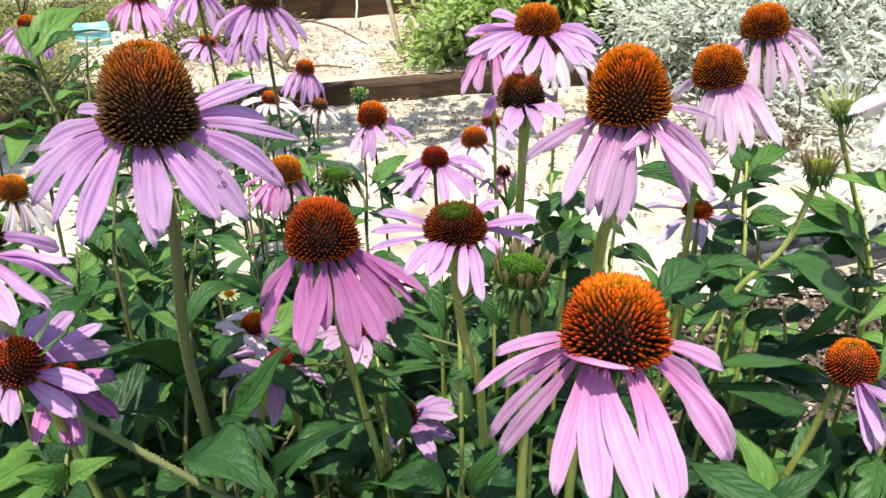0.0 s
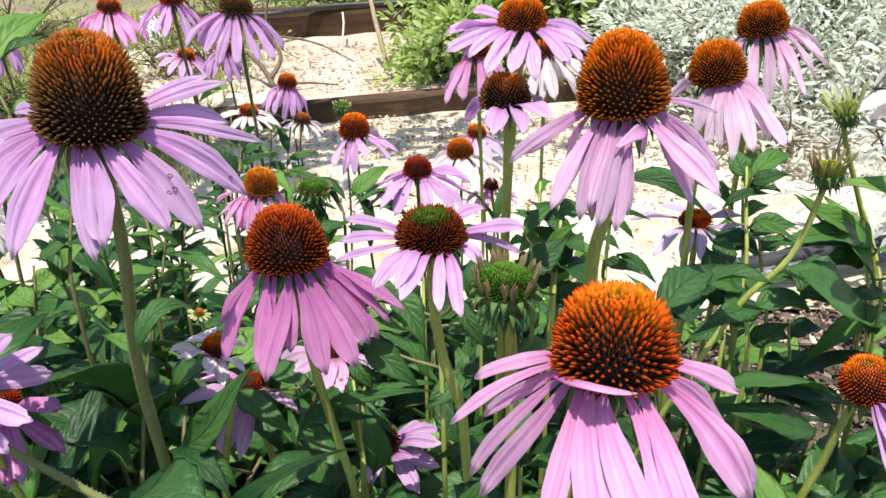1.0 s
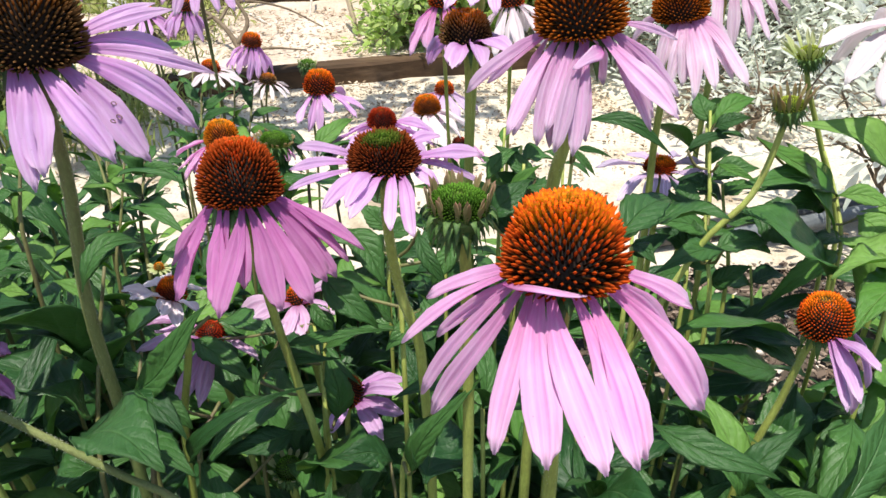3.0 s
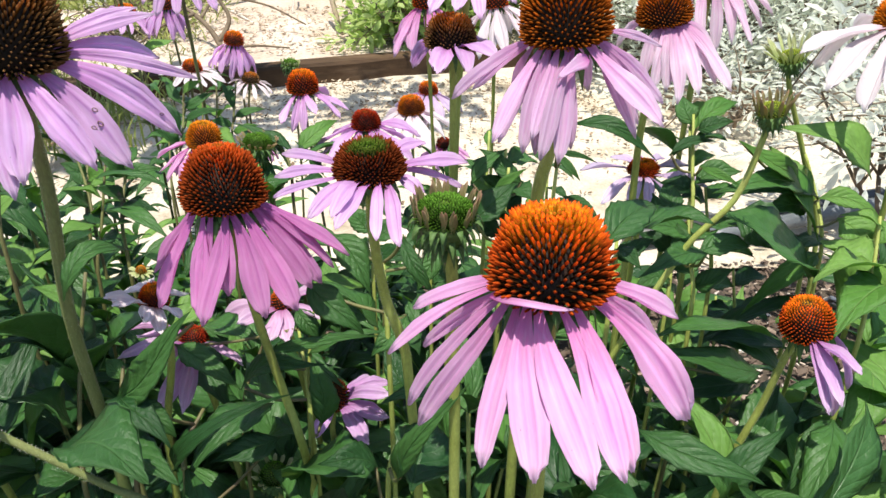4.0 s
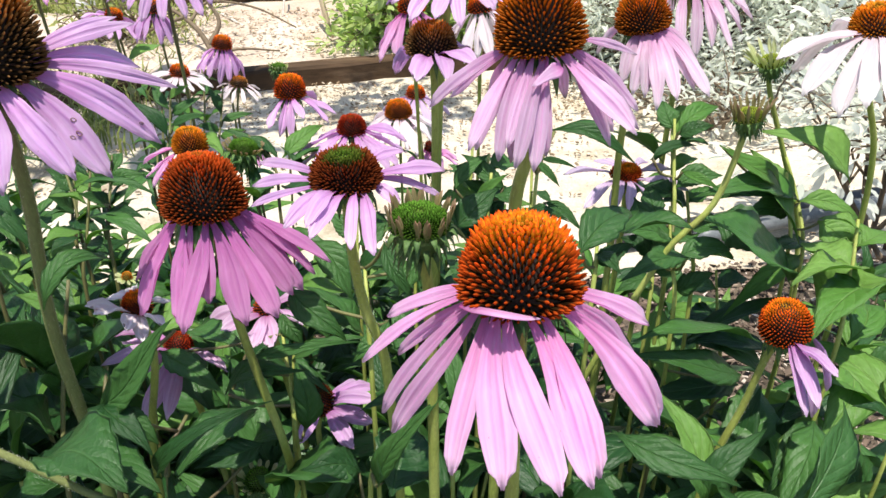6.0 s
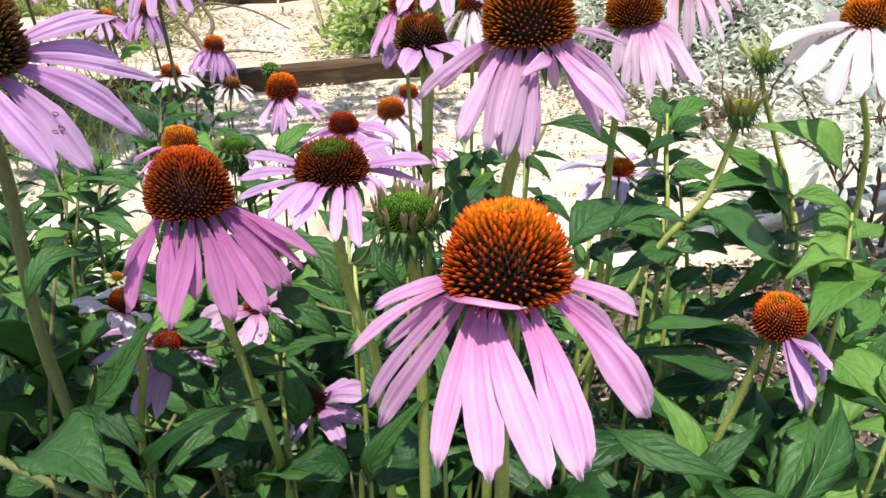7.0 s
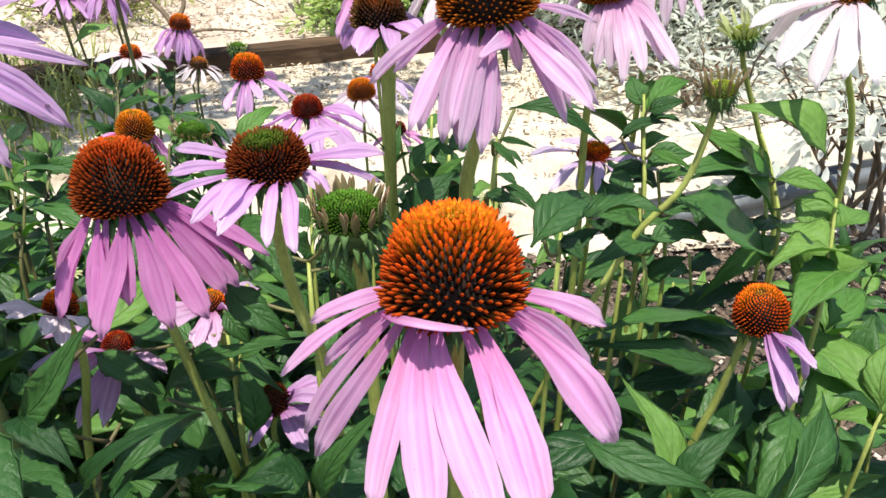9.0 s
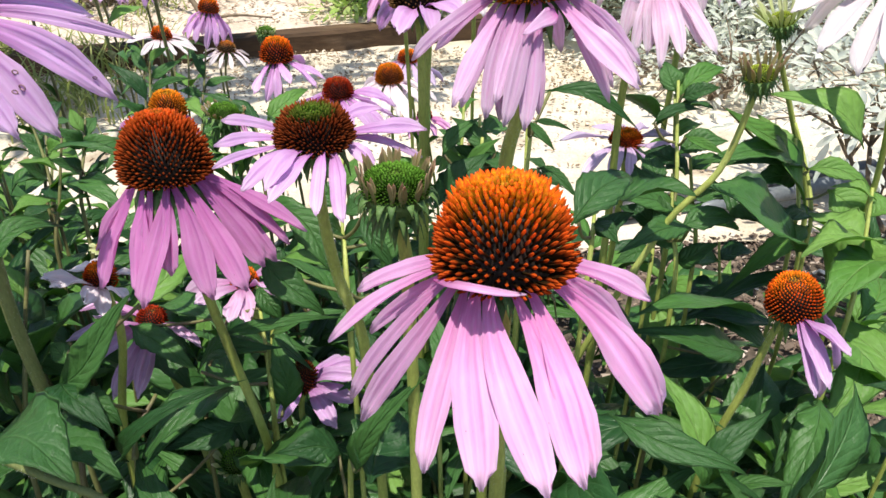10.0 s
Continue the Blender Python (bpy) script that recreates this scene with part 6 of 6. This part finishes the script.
leafy_stem([(-0.315, 0.540, 0.449), (-0.313, 0.520, 0.413), (-0.306, 0.490, 0.380), (-0.306, 0.490, 0.000)],
    [((-0.312, 0.520, 0.422), (-0.338, 0.530, 0.434), 0.021, 0.1, -20, 1),
     ((-0.312, 0.520, 0.418), (-0.259, 0.500, 0.433), 0.018, 0.1, 29, 0),
     ((-0.315, 0.530, 0.429), (-0.298, 0.550, 0.443), 0.018, 0.1, 36, 1),
     ((-0.312, 0.510, 0.398), (-0.324, 0.500, 0.412), 0.023, 0.1, -44, 0),
     ((-0.313, 0.510, 0.393), (-0.272, 0.490, 0.412), 0.021, 0.1, 28, 1)], 130, petioles=True)
leafy_stem([(-0.141, 0.360, 0.453), (-0.139, 0.340, 0.437), (-0.139, 0.340, 0.000)],
    [((-0.135, 0.330, 0.450), (-0.122, 0.310, 0.444), 0.010, 0.1, 4, 1),
     ((-0.140, 0.350, 0.445), (-0.150, 0.360, 0.455), 0.011, 0.1, -10, 0)], 131, petioles=True)
leafy_stem([(-0.195, 0.270, 0.483), (-0.193, 0.255, 0.468), (-0.193, 0.255, 0.000)],
    [((-0.188, 0.250, 0.477), (-0.197, 0.235, 0.505), 0.014, 0.1, -56, 1),
     ((-0.193, 0.260, 0.473), (-0.166, 0.260, 0.488), 0.013, 0.1, 32, 1),
     ((-0.195, 0.265, 0.476), (-0.207, 0.270, 0.491), 0.012, 0.1, -16, 0),
     ((-0.189, 0.250, 0.474), (-0.169, 0.240, 0.478), 0.012, 0.1, 15, 0)], 140, petioles=True)


# ---- leafy shoots that fill the bed ----
def shoot(x, y, height, seed, sunny=0.15, big=1.0, pairs=5, group="leafy shoots in the bed", lean=0.05):
    rng = random.Random(seed)
    root = new("coneflower_shoot")
    root.location = (x, y, 0)
    tagged(root, "leafy green coneflower shoot without a bloom", "plant", group)
    top = Vector((rng.uniform(-lean, lean), rng.uniform(-lean, lean), height))
    line = spline([(0, 0, -0.01), top * 0.5 + Vector((rng.uniform(-0.01, 0.01), rng.uniform(-0.01, 0.01), 0)), top], 5)
    v, f, u = tube(line, [0.0024 - 0.0012 * i / len(line) for i in range(len(line))], 6)
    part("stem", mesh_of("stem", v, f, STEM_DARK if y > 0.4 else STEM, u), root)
    turn = rng.uniform(0, 360)
    for k in range(pairs):
        s = 0.30 + 0.70 * k / (pairs - 1)
        at = line[min(len(line) - 1, int(s * (len(line) - 1)))]
        turn += 80 + rng.uniform(-25, 25)
        for side in (0, 180):
            length = big * (0.165 - 0.08 * s) * rng.uniform(0.85, 1.2)
            set_leaf(root, SUNNY if rng.random() < sunny else LEAVES, at, turn + side + rng.uniform(-15, 15),
                     rng.uniform(-40, 22) + 22 * s, length, rng.uniform(-35, 35), rng)
    for side in range(3):
        set_leaf(root, SUNNY if rng.random() < sunny else LEAVES, top, turn + 120 * side, rng.uniform(25, 60), 0.05 * rng.uniform(0.7, 1.2), rng.uniform(-20, 20), rng)
    return root


# blooms that sit low in the bed: the growth between them and the bed's front edge stays lower still
LOW_BLOOMS = ((-0.13, 0.37, 0.47), (-0.11, 0.48, 0.33), (-0.04, 0.44, 0.33), (0.25, 0.36, 0.44), (0.2, 0.51, 0.46), (-0.01, 0.46, 0.40),
              (0.03, 0.26, 0.57), (-0.16, 0.66, 0.44), (-0.26, 0.34, 0.47), (-0.21, 0.42, 0.42), (0.22, 0.40, 0.55))

# spots of open ground that stay in sight between the plants
BARE_SPOTS = ((0.38, 1.50), (0.42, 1.41), (0.56, 1.64), (0.67, 1.31), (0.60, 1.10), (0.53, 0.87), (0.545, 0.68), (-0.40, 1.40), (-0.30, 1.20),
              (-0.51, 1.49), (-0.93, 1.77), (-0.79, 1.28))


def kept_low(x, y, height):
    for bx, by, bz in LOW_BLOOMS:
        s = (y - 0.02) / (by - 0.02)
        if s < 1.03:
            lx, lz = 0.02 + (bx - 0.02) * s, 0.72 + (bz - 0.72) * s
            if abs(x - lx) < 0.085:
                height = min(height, lz - 0.085)
    for gx, gy in BARE_SPOTS:
        s = (y - 0.02) / (gy - 0.02)
        if s < 1.05 and abs(x - 0.02 - (gx - 0.02) * s) < 0.06:
            height = min(height, 0.72 * (1 - s) - 0.06)
    return height


rng = random.Random(41)
placed = []
for k in range(2600):
    if len(placed) >= 185:
        break
    y = 0.27 + 0.86 * rng.random() ** 1.1
    x = 0.03 + (rng.random() * 2 - 1) * (0.17 + 0.72 * y)
    if x > 0.18 and y > 0.40 and rng.random() < 0.88 or x > 0.12 and y > 0.36 and rng.random() < 0.6:       # thin growth over the bare mulch
        continue
    if x < -0.12 and y > 0.45 and rng.random() < 0.32:
        continue
    near = 0.05 if y < 0.7 else 0.06
    if any((x - a) ** 2 + (y - b) ** 2 < near ** 2 for a, b in placed):
        continue
    top = 0.70 - 0.60 * y if x > -0.2 else 0.70 - 0.53 * y
    height = min(0.42, top - 0.03) * rng.uniform(0.75, 1.0)
    height = kept_low(x, y, height)
    if height < 0.07:
        continue
    placed.append((x, y))
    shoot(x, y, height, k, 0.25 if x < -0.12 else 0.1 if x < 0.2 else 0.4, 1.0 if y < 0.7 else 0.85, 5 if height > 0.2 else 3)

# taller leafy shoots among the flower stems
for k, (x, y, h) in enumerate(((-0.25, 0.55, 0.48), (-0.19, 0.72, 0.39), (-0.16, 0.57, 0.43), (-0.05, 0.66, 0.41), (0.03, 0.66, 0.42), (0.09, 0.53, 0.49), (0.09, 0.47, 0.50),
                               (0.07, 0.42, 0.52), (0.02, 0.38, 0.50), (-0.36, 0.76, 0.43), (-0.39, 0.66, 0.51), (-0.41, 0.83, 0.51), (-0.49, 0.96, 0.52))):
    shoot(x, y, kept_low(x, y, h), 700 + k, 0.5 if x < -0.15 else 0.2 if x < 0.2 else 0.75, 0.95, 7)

# taller growth along the bed's edge, with more leaves in the sunlit colour
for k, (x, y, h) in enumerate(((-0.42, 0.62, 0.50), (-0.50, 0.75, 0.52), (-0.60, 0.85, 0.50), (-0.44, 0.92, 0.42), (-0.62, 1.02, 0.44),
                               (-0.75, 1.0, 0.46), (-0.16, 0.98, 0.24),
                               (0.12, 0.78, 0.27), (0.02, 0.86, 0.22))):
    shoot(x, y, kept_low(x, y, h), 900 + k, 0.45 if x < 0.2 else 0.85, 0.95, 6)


# ---- shrubs ----
def foliage(name, centres, count, size, mat, seed, parent, label="", girth=0.42):
    """Many small leaves about twig ends, joined as one part."""
    rng = random.Random(seed)
    shapes = [(0.0, 0.0), (0.32, 0.22), (0.5, 0.55), (0.34, 0.85), (0.0, 1.0)]
    verts, faces, uvs = [], [], []
    for k in range(count):
        c, r, out = rng.choice(centres)
        d = Vector((rng.gauss(0, 1), rng.gauss(0, 1), rng.gauss(0, 1))).normalized()
        p = c + d * r * rng.random() ** 0.5
        along = (d + out * 0.8 + Vector((rng.uniform(-1, 1), rng.uniform(-1, 1), rng.uniform(-0.4, 0.8))) * 0.6).normalized()
        side = along.cross(Vector((rng.uniform(-1, 1), rng.uniform(-1, 1), 1))).normalized()
        up = side.cross(along)
        L = size * rng.uniform(0.6, 1.2)
        o = len(verts)
        for i, (w, v) in enumerate(shapes):
            mid = p + along * L * v - up * L * 0.18 * v * v
            for q in (-1, 0, 1):
                verts.append(mid + side * q * w * L * girth + up * (0.10 * L * abs(q) * w))
                uvs.append((q / 2 + 0.5, v))
        for i in range(4):
            a = o + i * 3
            faces += [(a, a + 1, a + 4, a + 3), (a + 1, a + 2, a + 5, a + 4)]
    return tagged(part(name, mesh_of(name, verts, faces, mat, uvs), parent, label), kind="stuff")


def shrub(name, base, semi, low, high, limbs, leaves, size, mat, seed, label, category="shrub", spread=0.10):
    """Limbs that fork from the foot into twigs, with leaves in clumps about the twig ends."""
    rng = random.Random(seed)
    root = new(name)
    root.location = base
    tagged(root, label, category)
    centres = []
    verts, faces, uvs = [], [], []
    for k in range(limbs):
        a, r = rng.uniform(0, 2 * math.pi), math.sqrt(rng.random())
        tip = Vector((math.cos(a) * r * semi[0], math.sin(a) * r * semi[1], rng.uniform(low, high) * (1.08 - 0.35 * r * r)))
        fork = tip * 0.45 + Vector((rng.uniform(-0.05, 0.05), rng.uniform(-0.05, 0.05), 0.02))
        line = spline([(rng.uniform(-0.05, 0.05), rng.uniform(-0.05, 0.05), -0.02), fork, tip], 4)
        for path, thick in [(line, 0.006)] + [(spline([fork, (fork + tip) / 2 + Vector((rng.uniform(-0.1, 0.1), rng.uniform(-0.1, 0.1), rng.uniform(-0.03, 0.06))),
                                                      tip + Vector((rng.uniform(-0.14, 0.14), rng.uniform(-0.14, 0.14), rng.uniform(-0.08, 0.1)))], 3), 0.003) for _ in range(3)]:
            v, f, u = tube(path, [thick * (1 - 0.7 * i / len(path)) for i in range(len(path))], 5)
            o = len(verts)
            verts += v
            uvs += u
            faces += [tuple(q + o for q in g) for g in f]
            d = (path[-1] - path[-2]).normalized()
            centres.append((path[-1], spread, d))
            centres.append((path[-2], spread * 0.8, d))
    tagged(part("branch_work", mesh_of("branch_work", verts, faces, TWIG, uvs), root), kind="stuff")
    foliage("foliage", centres, leaves, size, mat, seed + 1, root, girth=0.32 if mat is LEAF_SILVER else 0.42)
    return root


shrub("silver_shrub", (1.14, 2.30, 0), (0.66, 0.34), 0.06, 0.52, 120, 30000, 0.032, LEAF_SILVER, 3, "silver-grey leaved shrub in full sun beside the path", spread=0.09)
shrub("silver_shrub", (0.93, 1.12, 0), (0.20, 0.16), 0.18, 0.42, 9, 900, 0.04, LEAF_SILVER, 5, "low silver-leaved shrub with bare lower twigs", spread=0.07)
shrub("silver_shrub", (0.86, 1.80, 0), (0.26, 0.16), 0.02, 0.16, 12, 700, 0.03, LEAF_SILVER, 6, "sparse silver-leaved seedling growth on the sandy path", spread=0.05)
shrub("green_shrub", (0.36, 2.72, 0.02), (0.40, 0.28), 0.05, 0.62, 60, 11000, 0.046, LEAF_SHRUB, 7, "bright green leafy shrub behind the timber edging", spread=0.09)
shrub("green_shrub", (0.10, 2.50, 0.02), (0.18, 0.14), 0.03, 0.28, 22, 2600, 0.04, LEAF_SHRUB, 8, "small pale green shrub at the timber's edge", spread=0.06)
shrub("green_shrub", (0.95, 3.0, 0.0), (0.5, 0.4), 0.1, 0.9, 40, 3600, 0.05, LEAF_SHRUB, 9, "tall green shrub at the back of the beds", spread=0.12)
shrub("green_shrub", (-0.2, 3.75, 0.0), (1.1, 0.35), 0.05, 0.5, 60, 4500, 0.05, LEAF_SHRUB, 10, "low green hedge in front of the far beds", spread=0.12)


for k, (x, y, w, h) in enumerate(((-0.82, 2.6, 0.2, 0.2), (-1.65, 2.5, 0.3, 0.22), (-1.7, 3.0, 0.4, 0.4), (-0.9, 3.35, 0.3, 0.35), (-1.2, 2.1, 0.25, 0.16))):
    shrub("weed_clump", (x, y, 0), (w, w * 0.8), 0.04, h, 16, 900, 0.024, GRASS, 60 + k, "straggly yellow-green weeds in dry sun", "weeds", 0.07)


# ---- grass and weeds at the bed's far corner ----
def tufts(name, x0, x1, y0, y1, count, height, seed, label):
    rng = random.Random(seed)
    verts, faces, uvs = [], [], []
    for k in range(count):
        x, y = rng.uniform(x0, x1), rng.uniform(y0, y1)
        if rng.random() > min(x - x0, x1 - x, y - y0, y1 - y) / (0.25 * (y1 - y0)):
            continue
        if noise.noise(Vector((x * 4, y * 4, 0))) < -0.12 or abs(x + 1.12 + (y - 2.7) * 0.42) < 0.26 and 2.2 < y < 2.95:
            continue
        a = rng.uniform(0, 2 * math.pi)
        out, tan = Vector((math.cos(a), math.sin(a), 0)), Vector((-math.sin(a), math.cos(a), 0))
        h = height * rng.uniform(0.4, 1.2)
        path = [Vector((x, y, 0)) + out * h * 0.6 * s * s + Vector((0, 0, h * (s - 0.35 * s * s))) for s in (0, 0.35, 0.7, 1)]
        o = len(verts)
        for p, w, v in zip(path, (0.002, 0.0028, 0.002, 0.0002), (0, 0.35, 0.7, 1)):
            verts += [p - tan * w, p + tan * w]
            uvs += [(0.2, v), (0.8, v)]
        faces += [(o + 2 * i, o + 2 * i + 1, o + 2 * i + 3, o + 2 * i + 2) for i in range(3)]
    ob = new(name, mesh_of(name, verts, faces, GRASS, uvs))
    return tagged(ob, label, "grass", kind="stuff")


tufts("grass", -2.7, -0.55, 1.6, 3.7, 36000, 0.16, 12, "yellow-green grass and weeds in dry sun")
tufts("grass", -0.75, 0.2, 1.02, 1.2, 260, 0.06, 13, "thin grass blades at the edge of the path")


# ---- litter and mulch chips ----
def chips(name, boxes, count, size, mat, seed, label, category, z=0.004):
    rng = random.Random(seed)
    verts, faces = [], []
    for k in range(count):
        x0, x1, y0, y1 = rng.choice(boxes)
        p = Vector((rng.uniform(x0, x1), rng.uniform(y0, y1), z + rng.uniform(0, 0.008)))
        m = Euler((rng.uniform(-0.5, 0.5), rng.uniform(-0.5, 0.5), rng.uniform(0, 6.3))).to_matrix()
        L = size * rng.choice((0.4, 0.6, 1.0, 1.7))
        w, h = L * rng.uniform(0.25, 0.7), L * rng.uniform(0.06, 0.2)
        o = len(verts)
        for sx, sy, sz in ((-1, -1, -1), (1, -0.7, -1), (0.8, 1, -1), (-0.8, 0.8, -1), (-0.8, -0.8, 1), (0.9, -0.6, 1), (0.7, 0.8, 1), (-0.7, 0.7, 1)):
            verts.append(p + m @ Vector((sx * L / 2 * rng.uniform(0.7, 1.1), sy * w / 2 * rng.uniform(0.7, 1.1), sz * h / 2)))
        faces += [tuple(o + q for q in g) for g in ((3, 2, 1, 0), (4, 5, 6, 7), (0, 1, 5, 4), (1, 2, 6, 5), (2, 3, 7, 6), (3, 0, 4, 7))]
    ob = new(name, mesh_of(name, verts, faces, mat, None, False))
    return tagged(ob, label, category, kind="stuff")


chips("mulch_chips", [(-0.6, 1.1, 0.3, 1.12), (0.25, 1.0, 0.45, 1.12)], 9000, 0.011, CHIP, 21, "brown and bleached bark chips lying on the bed", "mulch", 0.0)
chips("leaf_litter", [(-1.4, 1.2, 1.12, 2.2)], 900, 0.007, LITTER, 22, "dry brown leaf litter scattered on the sandy path", "litter", 0.004)
chips("leaf_litter", [(-0.9, 0.6, 1.5, 2.2), (-0.9, 0.6, 1.85, 2.2)], 6500, 0.0075, LITTER, 24, "dry brown leaf litter gathered along the timber", "litter", 0.004)
chips("bark_pieces", [(-1.0, 0.6, 2.32, 2.95)], 4200, 0.010, BARK, 23, "pale dry bark pieces on the bare bed", "mulch", 0.052)


# ---- twigs, stake, hose, cords, plastic things ----
def rod(name, points, radius, mat, label, category, taper=0.3, steps=6, sides=7):
    line = spline(points, steps)
    v, f, u = tube(line, [radius * (1 - taper * i / len(line)) for i in range(len(line))], sides)
    return tagged(new(name, mesh_of(name, v, f, mat, u)), label, category)


dry = new("dead_branch")
dry.location = (-0.50, 2.36, 0.054)
tagged(dry, "leafless crooked dead branch lying on the bare bed", "branch")
for pts, r in (([(0, 0, 0), (-0.05, 0.06, 0.06), (-0.14, 0.16, 0.10), (-0.26, 0.22, 0.15)], 0.010),
               ([(-0.02, 0.02, 0.02), (0.02, 0.05, 0.09), (-0.02, 0.08, 0.17), (0.0, 0.1, 0.30)], 0.009),
               ([(-0.08, 0.1, 0.08), (-0.04, 0.18, 0.12), (0.1, 0.24, 0.09), (0.24, 0.2, 0.03)], 0.006),
               ([(-0.1, 0.12, 0.09), (-0.2, 0.1, 0.06), (-0.28, 0.06, 0.01)], 0.006),
               ([(0, 0, 0), (0.08, -0.01, 0.02), (0.2, 0.03, 0.0)], 0.006)):
    line = spline(pts, 5)
    v, f, u = tube(line, [r * (1 - 0.6 * i / len(line)) for i in range(len(line))], 6)
    part("limb", mesh_of("limb", v, f, TWIG, u), dry)
rod("wooden_stake", [(-0.142, 2.54, 0.0), (-0.15, 2.56, 0.07), (-0.185, 2.63, 0.21), (-0.21, 2.69, 0.32)], 0.010, STAKE, "pale split wooden stake leaning in the bed", "stake", 0.15, 3, 5)
rod("soaker_hose", [(-0.9, 3.06, 0.16), (-0.62, 3.0, 0.165), (-0.44, 3.12, 0.165), (0.4, 3.24, 0.162), (1.2, 3.36, 0.16)], 0.011, HOSE, "black rubber soaker hose lying on the timber", "hose", 0)
rod("pale_cord", [(-0.60, 2.96, 0.05), (-0.46, 2.72, 0.05), (-0.37, 2.56, 0.045), (-0.42, 2.47, 0.045), (-0.55, 2.52, 0.045)], 0.004, CABLE, "thin pale irrigation tube curled on the bed", "tube", 0)
rod("hanging_cord", [(-0.34, 3.02, 0.16), (-0.33, 2.93, 0.13), (-0.34, 2.86, 0.04)], 0.004, CABLE, "thin pale tube hanging over the timber", "tube", 0)
rod("drain_pipe", [(0.60, 1.17, 0.03), (0.76, 1.21, 0.032), (1.1, 1.30, 0.03)], 0.016, PIPE, "grey plastic irrigation pipe along the bed's edge", "pipe", 0)
rod("kerb_hose", [(0.45, 1.19, 0.02), (0.8, 1.27, 0.022), (1.2, 1.36, 0.02)], 0.02, HOSE, "black hose lying beside the grey pipe", "hose", 0)


def bent_sheet(name, x, y, w, h, turn, mat, label, category, stripes=0):
    """A thin curved plastic sheet that stands on the ground, with raised stripes."""
    root = new(name)
    root.matrix_world = pose(x, y, 0, 0, 0, turn)
    tagged(root, label, category)

    def panel(z0, z1, off):
        verts, faces, n = [], [], 12
        for i in range(n + 1):
            a = (i / n - 0.5) * 1.6
            for r in (0.0, 0.002):
                for z in (z0, z1):
                    verts.append((math.sin(a) * (w * 0.62 + r + off), -math.cos(a) * (w * 0.62 + r + off) + w * 0.5, z))
        for i in range(n):
            o = i * 4
            faces += [(o, o + 1, o + 5, o + 4), (o + 2, o + 6, o + 7, o + 3), (o + 1, o + 3, o + 7, o + 5), (o, o + 4, o + 6, o + 2)]
        faces += [(0, 2, 3, 1), (4 * n, 4 * n + 1, 4 * n + 3, 4 * n + 2)]
        return verts, faces

    v, f = panel(0, h, 0)
    part("sheet", mesh_of("sheet", v, f, mat), root)
    for k in range(stripes):
        z = h * (0.25 + 0.25 * k)
        v, f = panel(z, z + h * 0.05, 0.0025)
        part("stripe", mesh_of("stripe", v, f, WHITE), root, "white stripe")
    return root


bent_sheet("plastic_pot", -1.29, 2.73, 0.14, 0.14, 8, CYAN, "cyan plastic pot side with white wavy stripes", "pot", 3)
bent_sheet("plastic_tub", -1.05, 2.88, 0.085, 0.19, -10, WHITE, "small white plastic tub standing in the grass", "tub")


# ---- a tree beside the beds, whose boughs dapple the path ----
def tree(base, boughs, seed):
    rng = random.Random(seed)
    root = new("tree")
    root.location = base
    tagged(root, "tall tree with a thin leafy crown over the path", "tree")
    b = Vector(base)
    v, f, u = tube(spline([(0, 0, -0.1), (0.05, -0.1, 1.2), (0.25, -0.3, 2.6), (0.5, -0.5, 3.6)], 5), [0.13 - 0.005 * i for i in range(16)], 12)
    trunk = part("trunk", mesh_of("trunk", v, f, TWIG, u), root)
    centres = []
    for k, tip in enumerate(boughs):
        end = Vector(tip) - b
        start = Vector((0.12, -0.15, 1.7 + 0.12 * k))
        line = spline([start, start.lerp(end, 0.5) + Vector((0, 0, 0.25)), end], 6)
        v, f, u = tube(line, [0.035 * (1 - 0.8 * i / len(line)) + 0.004 for i in range(len(line))], 7)
        part("bough", mesh_of("bough", v, f, TWIG, u), trunk)
        for q in line[6:]:
            for _ in range(3):
                off = Vector((rng.uniform(-0.24, 0.24), rng.uniform(-0.24, 0.24), rng.uniform(-0.12, 0.16)))
                centres.append((q + off, 0.09, off.normalized()))
    foliage("crown", centres, 900, 0.10, LEAF_SHRUB, seed + 1, root)
    return root


# boughs stand where the sun throws their shade on the path along the timber
BOUGHS = [Vector((x, y, 0)) + sun_dir * (h / sun_dir.z) for x, y, h in (
    (-0.5, 1.92, 1.8), (0.0, 1.95, 1.7), (0.28, 2.05, 1.8), (-0.3, 1.86, 1.75), (-0.1, 2.02, 1.9))]
tree((-3.6, 1.2, 0), BOUGHS, 31)
